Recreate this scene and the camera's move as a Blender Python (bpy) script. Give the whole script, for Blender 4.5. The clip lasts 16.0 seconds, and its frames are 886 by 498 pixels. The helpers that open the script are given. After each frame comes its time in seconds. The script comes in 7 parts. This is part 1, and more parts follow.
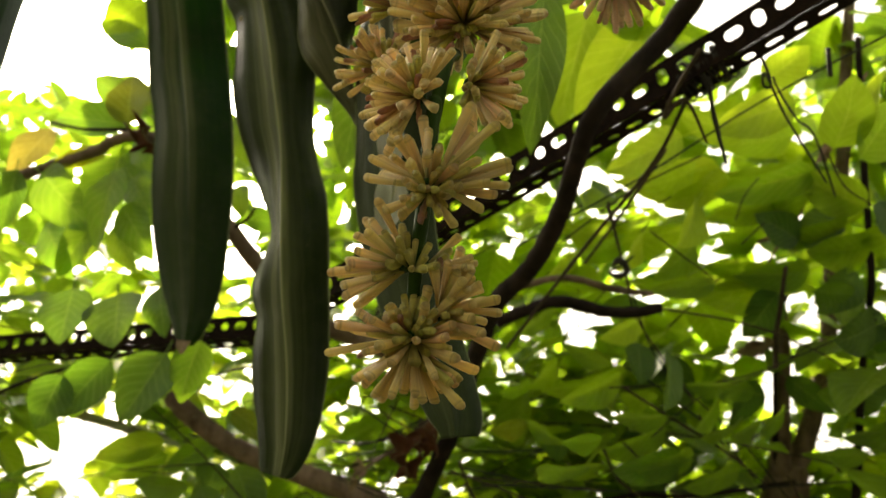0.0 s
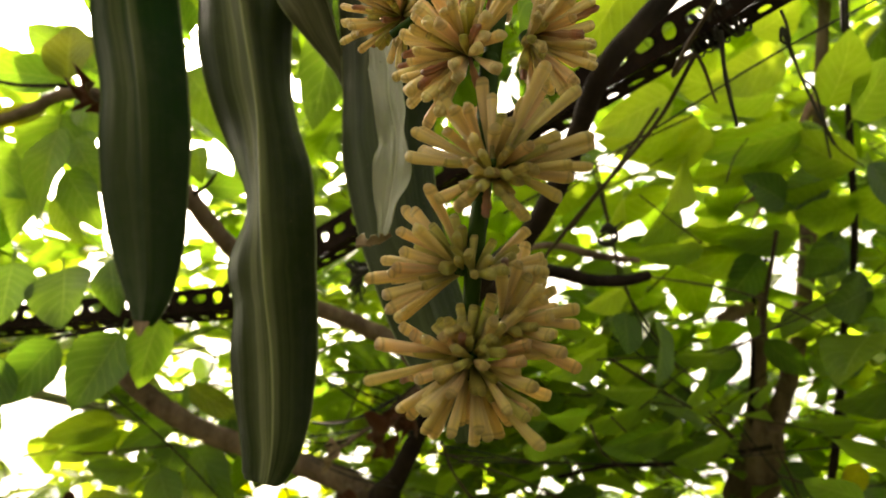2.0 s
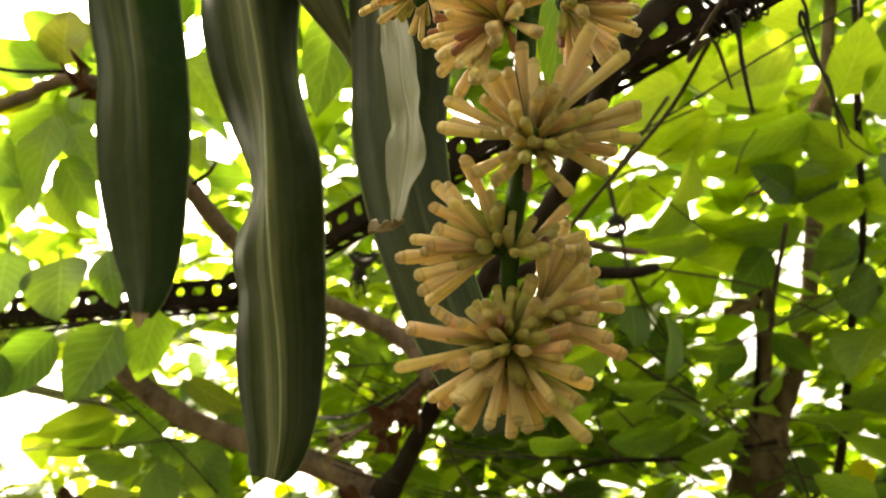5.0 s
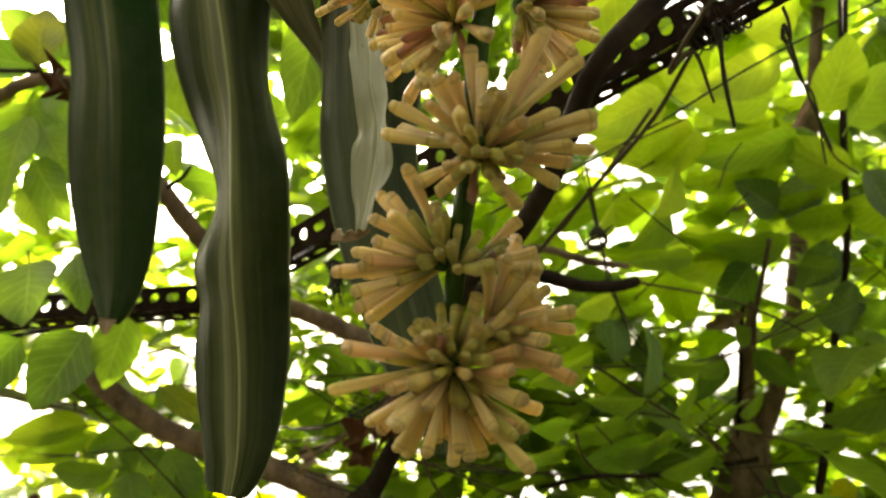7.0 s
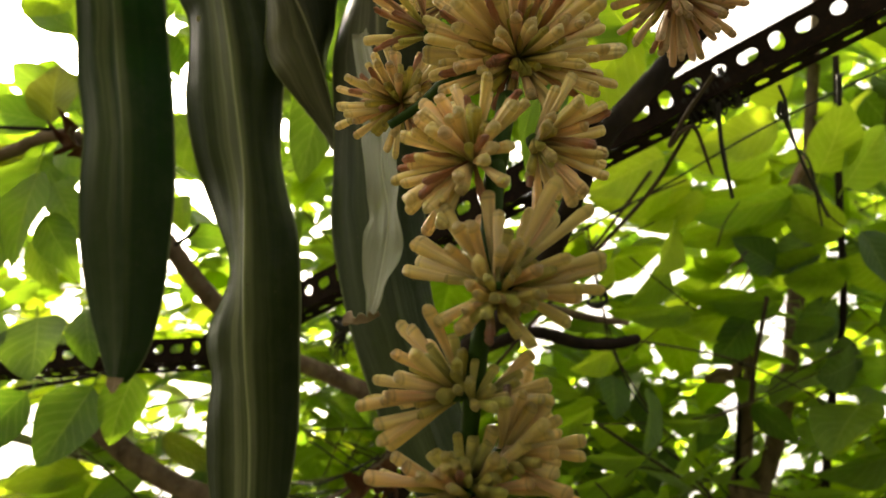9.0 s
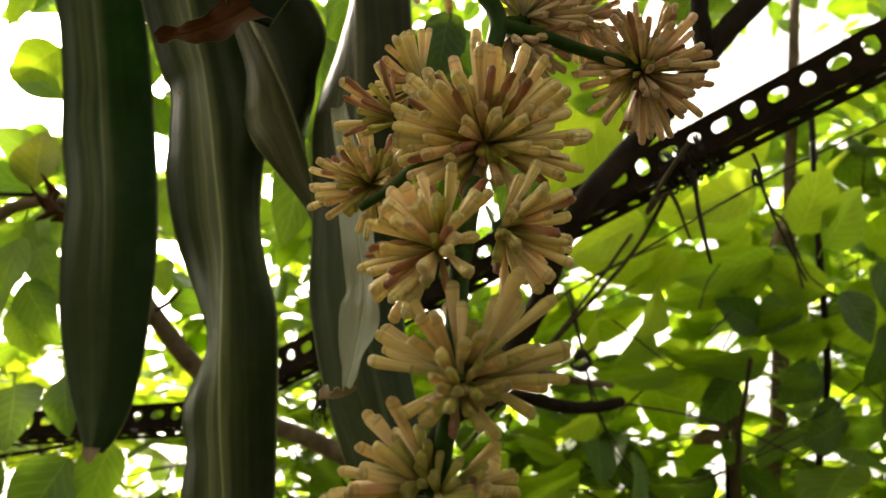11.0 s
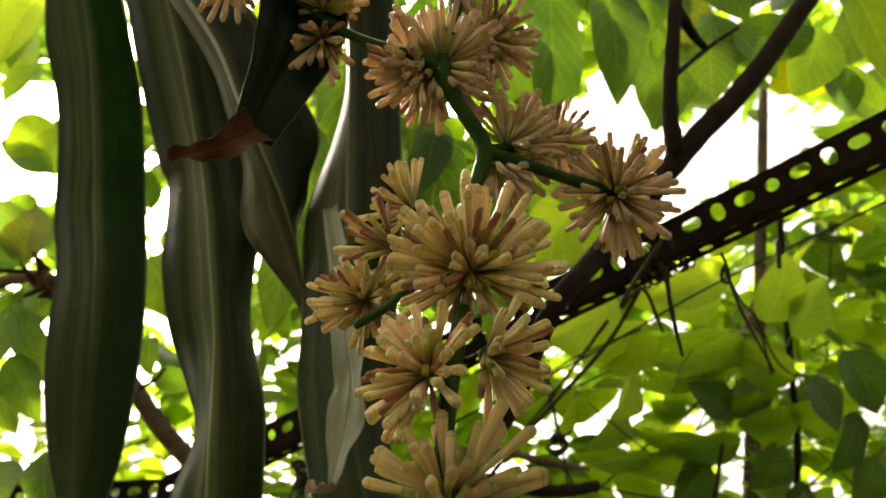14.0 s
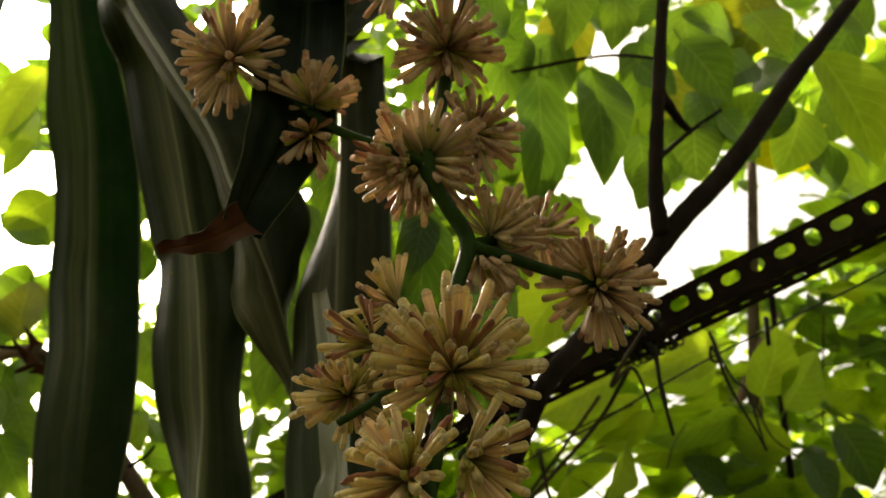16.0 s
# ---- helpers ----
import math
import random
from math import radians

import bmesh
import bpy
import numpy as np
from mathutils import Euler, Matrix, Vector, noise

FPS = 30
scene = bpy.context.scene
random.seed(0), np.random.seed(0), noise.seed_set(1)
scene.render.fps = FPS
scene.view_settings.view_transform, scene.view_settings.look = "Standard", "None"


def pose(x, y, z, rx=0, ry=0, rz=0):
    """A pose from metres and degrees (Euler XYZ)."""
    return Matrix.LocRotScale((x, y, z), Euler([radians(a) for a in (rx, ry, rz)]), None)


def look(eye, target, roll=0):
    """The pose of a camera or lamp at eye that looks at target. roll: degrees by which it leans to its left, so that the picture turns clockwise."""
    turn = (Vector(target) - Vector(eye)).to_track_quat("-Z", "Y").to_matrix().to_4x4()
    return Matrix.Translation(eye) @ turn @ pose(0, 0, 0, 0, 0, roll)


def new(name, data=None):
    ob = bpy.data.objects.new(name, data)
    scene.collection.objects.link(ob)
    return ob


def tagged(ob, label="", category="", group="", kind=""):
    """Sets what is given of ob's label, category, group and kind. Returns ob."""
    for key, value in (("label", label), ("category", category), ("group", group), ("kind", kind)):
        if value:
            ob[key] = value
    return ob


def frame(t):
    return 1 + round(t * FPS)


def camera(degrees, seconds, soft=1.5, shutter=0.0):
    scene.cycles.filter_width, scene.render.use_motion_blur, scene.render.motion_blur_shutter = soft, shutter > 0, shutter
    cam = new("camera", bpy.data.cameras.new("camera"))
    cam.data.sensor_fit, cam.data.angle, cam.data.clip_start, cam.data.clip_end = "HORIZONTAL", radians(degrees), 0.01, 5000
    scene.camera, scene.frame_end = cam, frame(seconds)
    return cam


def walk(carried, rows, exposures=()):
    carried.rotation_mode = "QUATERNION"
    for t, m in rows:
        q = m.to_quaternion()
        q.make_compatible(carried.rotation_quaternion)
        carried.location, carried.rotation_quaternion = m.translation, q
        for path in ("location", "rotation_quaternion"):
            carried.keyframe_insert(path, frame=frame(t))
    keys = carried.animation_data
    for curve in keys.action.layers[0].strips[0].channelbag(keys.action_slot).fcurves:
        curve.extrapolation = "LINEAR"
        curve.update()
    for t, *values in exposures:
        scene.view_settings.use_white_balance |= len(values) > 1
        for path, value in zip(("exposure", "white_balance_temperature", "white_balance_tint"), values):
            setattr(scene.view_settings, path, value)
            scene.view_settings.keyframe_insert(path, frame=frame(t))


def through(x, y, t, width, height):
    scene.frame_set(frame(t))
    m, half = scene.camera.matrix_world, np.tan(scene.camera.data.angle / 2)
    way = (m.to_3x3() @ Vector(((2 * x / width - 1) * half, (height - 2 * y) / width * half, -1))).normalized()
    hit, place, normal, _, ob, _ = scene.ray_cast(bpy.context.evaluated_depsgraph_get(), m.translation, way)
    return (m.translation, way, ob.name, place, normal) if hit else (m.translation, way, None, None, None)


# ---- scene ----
cam = camera(56.7, 16.0)
PATH = [
    (0, (0.015, 0.012, 1.506), (-0.053, 1.743, 2.505), 0.8),
    (0.5, (0.008, -0.026, 1.513), (-0.009, 1.704, 2.517), 0.6),
    (1, (-0.004, -0.048, 1.52), (0.006, 1.679, 2.528), -0.2),
    (1.5, (-0.02, 0.011, 1.545), (0.015, 1.762, 2.511), -1.5),
    (2, (-0.031, 0.07, 1.558), (0.035, 1.854, 2.459), -1.8),
    (2.5, (-0.043, 0.083, 1.551), (0.014, 1.884, 2.419), -1.5),
    (3, (-0.044, 0.079, 1.547), (0.003, 1.881, 2.414), -1.2),
    (3.5, (-0.048, 0.084, 1.551), (-0.003, 1.883, 2.424), -1.2),
    (5.8, (-0.035, 0.095, 1.566), (0.073, 1.88, 2.461), -1.7),
    (6, (-0.03, 0.097, 1.567), (0.08, 1.884, 2.459), -1.5),
    (6.5, (-0.033, 0.104, 1.569), (0.076, 1.886, 2.471), -1.6),
    (7, (-0.028, 0.105, 1.571), (0.075, 1.883, 2.481), -1.2),
    (7.5, (-0.031, 0.102, 1.577), (0.077, 1.876, 2.493), -0.9),
    (8, (-0.031, 0.092, 1.585), (0.076, 1.859, 2.516), -0.8),
    (8.5, (-0.032, 0.085, 1.589), (0.075, 1.841, 2.542), -0.8),
    (9, (-0.036, 0.075, 1.594), (0.072, 1.819, 2.569), -0.8),
    (9.2, (-0.034, 0.074, 1.595), (0.07, 1.812, 2.578), -0.7),
    (11.3, (-0.028, 0.063, 1.604), (0.111, 1.722, 2.711), -1.7),
    (11.5, (-0.029, 0.058, 1.602), (0.116, 1.708, 2.723), -1.7),
    (12, (-0.029, 0.053, 1.603), (0.125, 1.689, 2.743), -1.7),
    (12.5, (-0.028, 0.042, 1.604), (0.134, 1.663, 2.765), -1.8),
    (13, (-0.03, 0.037, 1.604), (0.14, 1.644, 2.781), -1.9),
    (13.5, (-0.034, 0.032, 1.604), (0.14, 1.628, 2.796), -1.9),
    (14, (-0.036, 0.027, 1.608), (0.145, 1.609, 2.819), -1.6),
    (14.5, (-0.031, 0.026, 1.61), (0.162, 1.584, 2.849), -1.6),
    (15, (-0.031, 0.024, 1.611), (0.164, 1.555, 2.883), -1.7),
    (15.5, (-0.033, 0.018, 1.612), (0.155, 1.524, 2.915), -1.9),
    (16, (-0.03, 0.009, 1.616), (0.15, 1.495, 2.943), -1.9),
]
walk(cam, [(t, look(eye, target, roll)) for t, eye, target, roll in PATH], [(0.0, 2.02, 8200, 7), (1.0, 2.00, 8200, 7), (3.5, 2.76, 8750, 10), (7.0, 2.50, 8400, 8), (9.0, 2.06, 8100, 8), (12.5, 1.98, 7950, 8), (14.5, 1.82, 8000, 8), (16.0, 1.33, 8250, 6.5)])
cam.data.dof.use_dof, cam.data.dof.focus_distance, cam.data.dof.aperture_fstop = True, 0.37, 13.5
# ---- light ----
world = bpy.data.worlds.new("sky")
scene.world = world
world.use_nodes = True
wn = world.node_tree.nodes
sky = wn.new("ShaderNodeTexSky")
sky.sky_type, sky.sun_disc = "NISHITA", False
sky.sun_elevation, sky.sun_rotation = radians(52), radians(-28)
sky.air_density, sky.dust_density, sky.ozone_density, sky.altitude = 0.7, 9.0, 0.0, 0
haze = wn.new("ShaderNodeHueSaturation")  # thin white cloud takes most of the blue away
haze.inputs["Saturation"].default_value = 0.18
world.node_tree.links.new(sky.outputs[0], haze.inputs["Color"])
world.node_tree.links.new(haze.outputs[0], wn["Background"].inputs[0])
wn["Background"].inputs[1].default_value = 0.15
sun = new("sun", bpy.data.lights.new("sun", "SUN"))
sun.data.energy, sun.data.angle, sun.data.color = 4.5, radians(2.0), (1.0, 0.95, 0.85)
SUN_WAY = Vector((math.sin(radians(-28)) * math.cos(radians(52)), math.cos(radians(-28)) * math.cos(radians(52)), math.sin(radians(52))))
sun.matrix_world = look(SUN_WAY * 30, (0, 0, 0))


# ---- materials ----
class Mat:
    """A node material with short ways to add nodes."""

    def __init__(self, name):
        self.m = bpy.data.materials.new(name)
        self.m.use_nodes = True
        self.n, self.l = self.m.node_tree.nodes, self.m.node_tree.links
        self.n.clear()
        self.out = self.n.new("ShaderNodeOutputMaterial")

    def node(self, kind, **inputs):
        nd = self.n.new("ShaderNode" + kind)
        for k, v in inputs.items():
            self.put(nd, k.replace("_", " "), v)
        return nd

    def put(self, nd, key, v):
        s = nd.inputs[int(key)] if key.isdigit() else nd.inputs[key]
        if isinstance(v, bpy.types.NodeSocket):
            self.l.new(v, s)
        else:
            s.default_value = (*v, 1) if s.type == "RGBA" and len(v) == 3 else v

    def math(self, op, a, b=0.0, c=0.0):
        nd = self.n.new("ShaderNodeMath")
        nd.operation = op
        for i, v in enumerate((a, b, c)):
            self.put(nd, str(i), v)
        return nd.outputs[0]

    def noise(self, scale, detail=4.0, rough=0.55, vec=None, stretch=None):
        nd = self.node("TexNoise", Scale=scale, Detail=detail, Roughness=rough)
        if vec is None:
            vec = self.node("TexCoord").outputs["Object"]
        if stretch:
            mp = self.node("Mapping", Vector=vec, Scale=stretch)
            vec = mp.outputs[0]
        self.l.new(vec, nd.inputs["Vector"])
        return nd.outputs[0]

    def ramp(self, fac, *stops):
        nd = self.n.new("ShaderNodeValToRGB")
        el = nd.color_ramp.elements
        while len(el) < len(stops):
            el.new(0.5)
        for e, (p, c) in zip(el, stops):
            e.position, e.color = p, (*c, 1) if len(c) == 3 else c
        self.l.new(fac, nd.inputs[0])
        return nd.outputs[0]

    def mix(self, fac, a, b, blend="MIX"):
        nd = self.n.new("ShaderNodeMix")
        nd.data_type, nd.blend_type = "RGBA", blend
        for k, v in ((0, fac), (6, a), (7, b)):
            if isinstance(v, bpy.types.NodeSocket):
                self.l.new(v, nd.inputs[k])
            else:
                nd.inputs[k].default_value = (*v, 1) if isinstance(v, tuple) and len(v) == 3 else v
        return nd.outputs[2]

    def bump(self, height, strength=0.3, dist=0.002):
        return self.node("Bump", Height=height, Strength=strength, Distance=dist).outputs[0]

    def surface(self, sh):
        self.l.new(sh, self.out.inputs[0])
        return self.m


def uv_axes(m):
    sep = m.node("SeparateXYZ", Vector=m.node("TexCoord").outputs["UV"])
    return sep.outputs[0], sep.outputs[1]


def rnd(m, island):
    return m.node("NewGeometry").outputs["Random Per Island"] if island else m.node("ObjectInfo").outputs["Random"]


def canopy_leaf_mat(name, island, dark, light, glow, through=0.45):
    """A broad green leaf: a glossy blade that lets light through, with a pale midrib, side veins and blotches."""
    m = Mat(name)
    u, v = uv_axes(m)
    r = rnd(m, island)
    at = m.node("CombineXYZ", X=u, Y=m.math("MULTIPLY", v, 1.7), Z=m.math("MULTIPLY", r, 60.0)).outputs[0]
    au = m.math("ABSOLUTE", m.math("SUBTRACT", u, 0.5))
    rib = m.math("MAXIMUM", m.math("SUBTRACT", 1.0, m.math("MULTIPLY", au, 34.0)), 0.0)
    wob = m.math("MULTIPLY", m.noise(3.0, 2.0, 0.5, at), 0.10)
    phase = m.math("ADD", m.math("SUBTRACT", v, m.math("MULTIPLY", au, 0.62)), wob)
    vein = m.math("POWER", m.math("ABSOLUTE", m.math("SINE", m.math("MULTIPLY", phase, 24.0))), 40.0)
    net = m.node("TexVoronoi", Vector=at, Scale=17.0)
    net.feature = "DISTANCE_TO_EDGE"
    mesh = m.math("MAXIMUM", m.math("SUBTRACT", 1.0, m.math("MULTIPLY", net.outputs[0], 16.0)), 0.0)
    lines = m.math("MINIMUM", m.math("ADD", m.math("ADD", rib, m.math("MULTIPLY", vein, 0.7)), m.math("MULTIPLY", mesh, 0.18)), 1.0)
    patch = m.ramp(m.noise(2.6, 5.0, 0.62, at), (0.30, (0, 0, 0)), (0.72, (1, 1, 1)))
    grain = m.noise(26.0, 3.0, 0.6, at)
    col = m.mix(r, dark, light)
    col = m.mix(m.math("MULTIPLY", patch, 0.5), col, tuple(c * 0.55 for c in dark))
    col = m.mix(m.math("MULTIPLY", lines, 0.5), col, (0.20, 0.26, 0.09))
    spots = m.ramp(m.noise(11.0, 3.0, 0.6, at), (0.69, (0, 0, 0)), (0.74, (1, 1, 1)))
    col = m.mix(m.math("MULTIPLY", spots, 0.5), col, (0.12, 0.08, 0.03))
    hue = m.math("FRACT", m.math("MULTIPLY", r, 7.3))
    trans = m.mix(hue, glow, (glow[0] * 0.55, glow[1] * 0.80, glow[2] * 0.8))
    trans = m.mix(m.math("MULTIPLY", patch, 0.62), trans, tuple(c * 0.50 for c in glow))
    trans = m.mix(m.math("MULTIPLY", grain, 0.35), trans, tuple(c * 0.62 for c in glow))
    trans = m.mix(m.math("MULTIPLY", lines, 0.42), trans, (glow[0] * 1.15, glow[1] * 1.05, glow[2] * 2.0))
    trans = m.mix(m.math("MULTIPLY", spots, 0.6), trans, (0.16, 0.10, 0.02))
    h = m.math("ADD", m.math("MULTIPLY", lines, -0.8), m.math("MULTIPLY", grain, 0.4))
    nb = m.bump(h, 0.5, 0.002)
    p = m.node("BsdfPrincipled", Base_Color=col, Roughness=0.45, Normal=nb)
    p.inputs["Specular IOR Level"].default_value = 0.35
    t = m.node("BsdfTranslucent", Color=trans, Normal=nb)
    mx = m.node("MixShader", Fac=through)
    m.l.new(p.outputs[0], mx.inputs[1])
    m.l.new(t.outputs[0], mx.inputs[2])
    return m.surface(mx.outputs[0])


# one green leaf in several brightnesses, sun and shade put into the colour
LEAF_ONE = canopy_leaf_mat("leaf_green", False, (0.035, 0.085, 0.018), (0.075, 0.15, 0.025), (0.46, 0.66, 0.03), 0.57)
LEAF_MID = canopy_leaf_mat("leaf_mid", False, (0.035, 0.085, 0.018), (0.075, 0.15, 0.025), (0.34, 0.52, 0.03), 0.50)
LEAF_MID_MANY = canopy_leaf_mat("leaf_mid_mass", True, (0.03, 0.075, 0.017), (0.08, 0.15, 0.025), (0.34, 0.52, 0.03), 0.50)
LEAF_SHADED = canopy_leaf_mat("leaf_shaded", False, (0.022, 0.055, 0.016), (0.045, 0.09, 0.022), (0.20, 0.34, 0.02), 0.42)
LEAF_SUNLIT = canopy_leaf_mat("leaf_sunlit", False, (0.09, 0.17, 0.025), (0.14, 0.22, 0.03), (0.56, 0.72, 0.04), 0.58)
LEAF_YELLOW = canopy_leaf_mat("leaf_yellow", False, (0.20, 0.20, 0.02), (0.28, 0.25, 0.03), (0.85, 0.78, 0.02), 0.6)
LEAF_RUST = canopy_leaf_mat("leaf_rust", False, (0.05, 0.08, 0.018), (0.14, 0.10, 0.022), (0.40, 0.32, 0.045), 0.45)
LEAF_OLIVE = canopy_leaf_mat("leaf_olive", False, (0.05, 0.07, 0.016), (0.08, 0.10, 0.02), (0.42, 0.44, 0.02), 0.45)
LEAF_MANY = canopy_leaf_mat("leaf_mass", True, (0.03, 0.075, 0.017), (0.08, 0.15, 0.025), (0.46, 0.66, 0.03), 0.57)
LEAF_MASS_SHADED = canopy_leaf_mat("leaf_mass_shaded", True, (0.022, 0.055, 0.016), (0.05, 0.10, 0.022), (0.25, 0.42, 0.022), 0.46)
# paler copy for far leaves, full sun put into the colour
LEAF_FAR_SUNLIT = canopy_leaf_mat("leaf_far_sunlit", True, (0.07, 0.13, 0.02), (0.13, 0.20, 0.03), (0.60, 0.70, 0.04), 0.58)


def strap_mat(name, base, pale, through, glow, dry=False, band=(0.25, 0.6, 1.0, 0.6, 0.25), rib_show=0.6, shade_from=2.0, gloss=0.13):
    """A long strap leaf with fine lengthwise stripes and a raised pale midrib."""
    m = Mat(name)
    u, v = uv_axes(m)
    uv = m.node("TexCoord").outputs["UV"]
    sway = m.math("MULTIPLY", m.math("SUBTRACT", m.noise(1.0, 2.0, 0.5, uv, (1.5, 9.0, 1.0)), 0.5), 0.16)
    bent = m.node("CombineXYZ", X=m.math("ADD", u, sway), Y=v, Z=0.0).outputs[0]
    broad = m.noise(5.0, 2.0, 0.5, bent, (1.0, 0.5, 1.0))
    fine = m.noise(60.0, 3.0, 0.6, bent, (1.0, 0.04, 1.0))
    au = m.math("ABSOLUTE", m.math("SUBTRACT", u, 0.5))
    rib = m.math("MAXIMUM", m.math("SUBTRACT", 1.0, m.math("MULTIPLY", au, 42.0)), 0.0)
    stripe = m.ramp(broad, (0.38, (0, 0, 0)), (0.64, (1, 1, 1)))
    edge, left, mid, right, end = band  # how pale the stripes are from one edge to the other, lit and shaded sides put in
    wide = m.ramp(m.math("SUBTRACT", 1.0, u), (0.0, (edge * 0.5,) * 3), (0.10, (edge,) * 3), (0.27, (left,) * 3), (0.42, (mid,) * 3), (0.52, (mid,) * 3), (0.60, (right,) * 3), (0.68, (right,) * 3), (0.86, (end,) * 3))
    lanes = m.ramp(m.noise(19.0, 2.0, 0.5, bent, (1.0, 0.035, 1.0)), (0.40, (0, 0, 0)), (0.62, (1, 1, 1)))
    stripe = m.math("ADD", m.math("MULTIPLY", stripe, 0.45), m.math("ADD", m.math("MULTIPLY", lanes, 0.38), m.math("MULTIPLY", fine, 0.42)))
    stripe = m.math("MULTIPLY", stripe, wide)
    col = m.mix(stripe, base, pale)
    col = m.mix(m.math("MULTIPLY", fine, 0.30), col, tuple(c * 0.5 for c in base))
    col = m.mix(m.math("MULTIPLY", rib, rib_show), col, tuple(min(1.0, c * 1.7) for c in pale))
    if shade_from < 1:  # darker green further down the leaf, the shade there put into the colour
        far = m.ramp(m.math("SUBTRACT", v, shade_from), (0.0, (0, 0, 0)), (0.14, (1, 1, 1)))
        col = m.mix(far, col, m.mix(stripe, (0.010, 0.018, 0.005), (0.06, 0.07, 0.032)))
    dust = m.ramp(m.noise(35.0, 6.0, 0.65), (0.48, (0, 0, 0)), (0.72, (1, 1, 1)))
    col = m.mix(m.math("MULTIPLY", dust, 0.05), col, (0.22, 0.22, 0.15))
    speck = m.ramp(m.noise(240.0, 1.0), (0.74, (0, 0, 0)), (0.78, (1, 1, 1)))
    col = m.mix(m.math("MULTIPLY", speck, 0.5), col, (0.07, 0.05, 0.03))
    # thin pale rim on both edges, backlight put into the colour
    edge = m.ramp(au, (0.475, (0, 0, 0)), (0.5, (1, 1, 1)))
    col = m.mix(m.math("MULTIPLY", edge, 0.5), col, (0.30, 0.33, 0.18))
    h = m.math("ADD", m.math("MULTIPLY", fine, 0.35), m.math("ADD", m.math("MULTIPLY", broad, 1.4), m.math("MULTIPLY", rib, 0.4)))
    nb = m.bump(h, 0.6, 0.0022)
    p = m.node("BsdfPrincipled", Base_Color=col, Roughness=0.7 if dry else 0.36, Normal=nb)
    p.inputs["Specular IOR Level"].default_value = gloss
    t = m.node("BsdfTranslucent", Color=glow, Normal=nb)
    mx = m.node("MixShader", Fac=through)
    m.l.new(p.outputs[0], mx.inputs[1])
    m.l.new(t.outputs[0], mx.inputs[2])
    return m.surface(mx.outputs[0])


# copies of one strap leaf, each with its lit and shaded halves in the colour
STRAP = strap_mat("strap_leaf", (0.007, 0.014, 0.003), (0.185, 0.194, 0.104), 0.06, (0.16, 0.24, 0.05), False, (0.16, 0.40, 0.95, 0.24, 0.05), 0.6, 2.0, 0.07)
STRAP_HALF_LIT = strap_mat("strap_leaf_half_lit", (0.009, 0.012, 0.005), (0.185, 0.178, 0.115), 0.06, (0.16, 0.24, 0.05), False, (0.9, 0.85, 0.45, 0.08, 0.03), 0.6, 2.0, 0.07)
STRAP_GREY = strap_mat("strap_leaf_grey", (0.009, 0.012, 0.005), (0.165, 0.160, 0.108), 0.06, (0.2, 0.26, 0.08), False, (0.60, 0.90, 0.80, 0.32, 0.14), 0.6, 0.43, 0.07)
STRAP_DEEP = strap_mat("strap_leaf_deep", (0.004, 0.017, 0.003), (0.17, 0.175, 0.095), 0.14, (0.05, 0.24, 0.02), False, (0.45, 0.85, 0.72, 0.12, 0.03), 0.30, 0.60, 0.05)
# the bluish base carries the reflected sky
STRAP_SKYLIT = strap_mat("strap_leaf_skylit", (0.006, 0.022, 0.012), (0.04, 0.06, 0.04), 0.10, (0.05, 0.20, 0.05), False, (0.3, 0.4, 0.4, 0.3, 0.3), 0.15, 2.0, 0.22)
# near-black copy, the shade near the crown put into its colour
STRAP_SHADED = strap_mat("strap_leaf_shaded", (0.004, 0.010, 0.004), (0.035, 0.045, 0.025), 0.05, (0.05, 0.14, 0.03), False, (0.5, 0.1, 0.2, 0.05, 0.05), 0.1, 2.0, 0.10)
STRAP_PALE = strap_mat("strap_leaf_pale", (0.34, 0.34, 0.29), (0.50, 0.50, 0.44), 0.10, (0.3, 0.36, 0.2))
# brightened copy, light from behind put into its green
STRAP_LIT = strap_mat("strap_leaf_lit", (0.08, 0.15, 0.03), (0.14, 0.20, 0.04), 0.55, (0.5, 0.75, 0.10))
DRY = strap_mat("dry_leaf", (0.055, 0.020, 0.010), (0.14, 0.055, 0.025), 0.12, (0.35, 0.10, 0.03), True)
DRY_PALE = strap_mat("dry_leaf_pale", (0.22, 0.15, 0.10), (0.36, 0.26, 0.19), 0.15, (0.4, 0.28, 0.16), True)


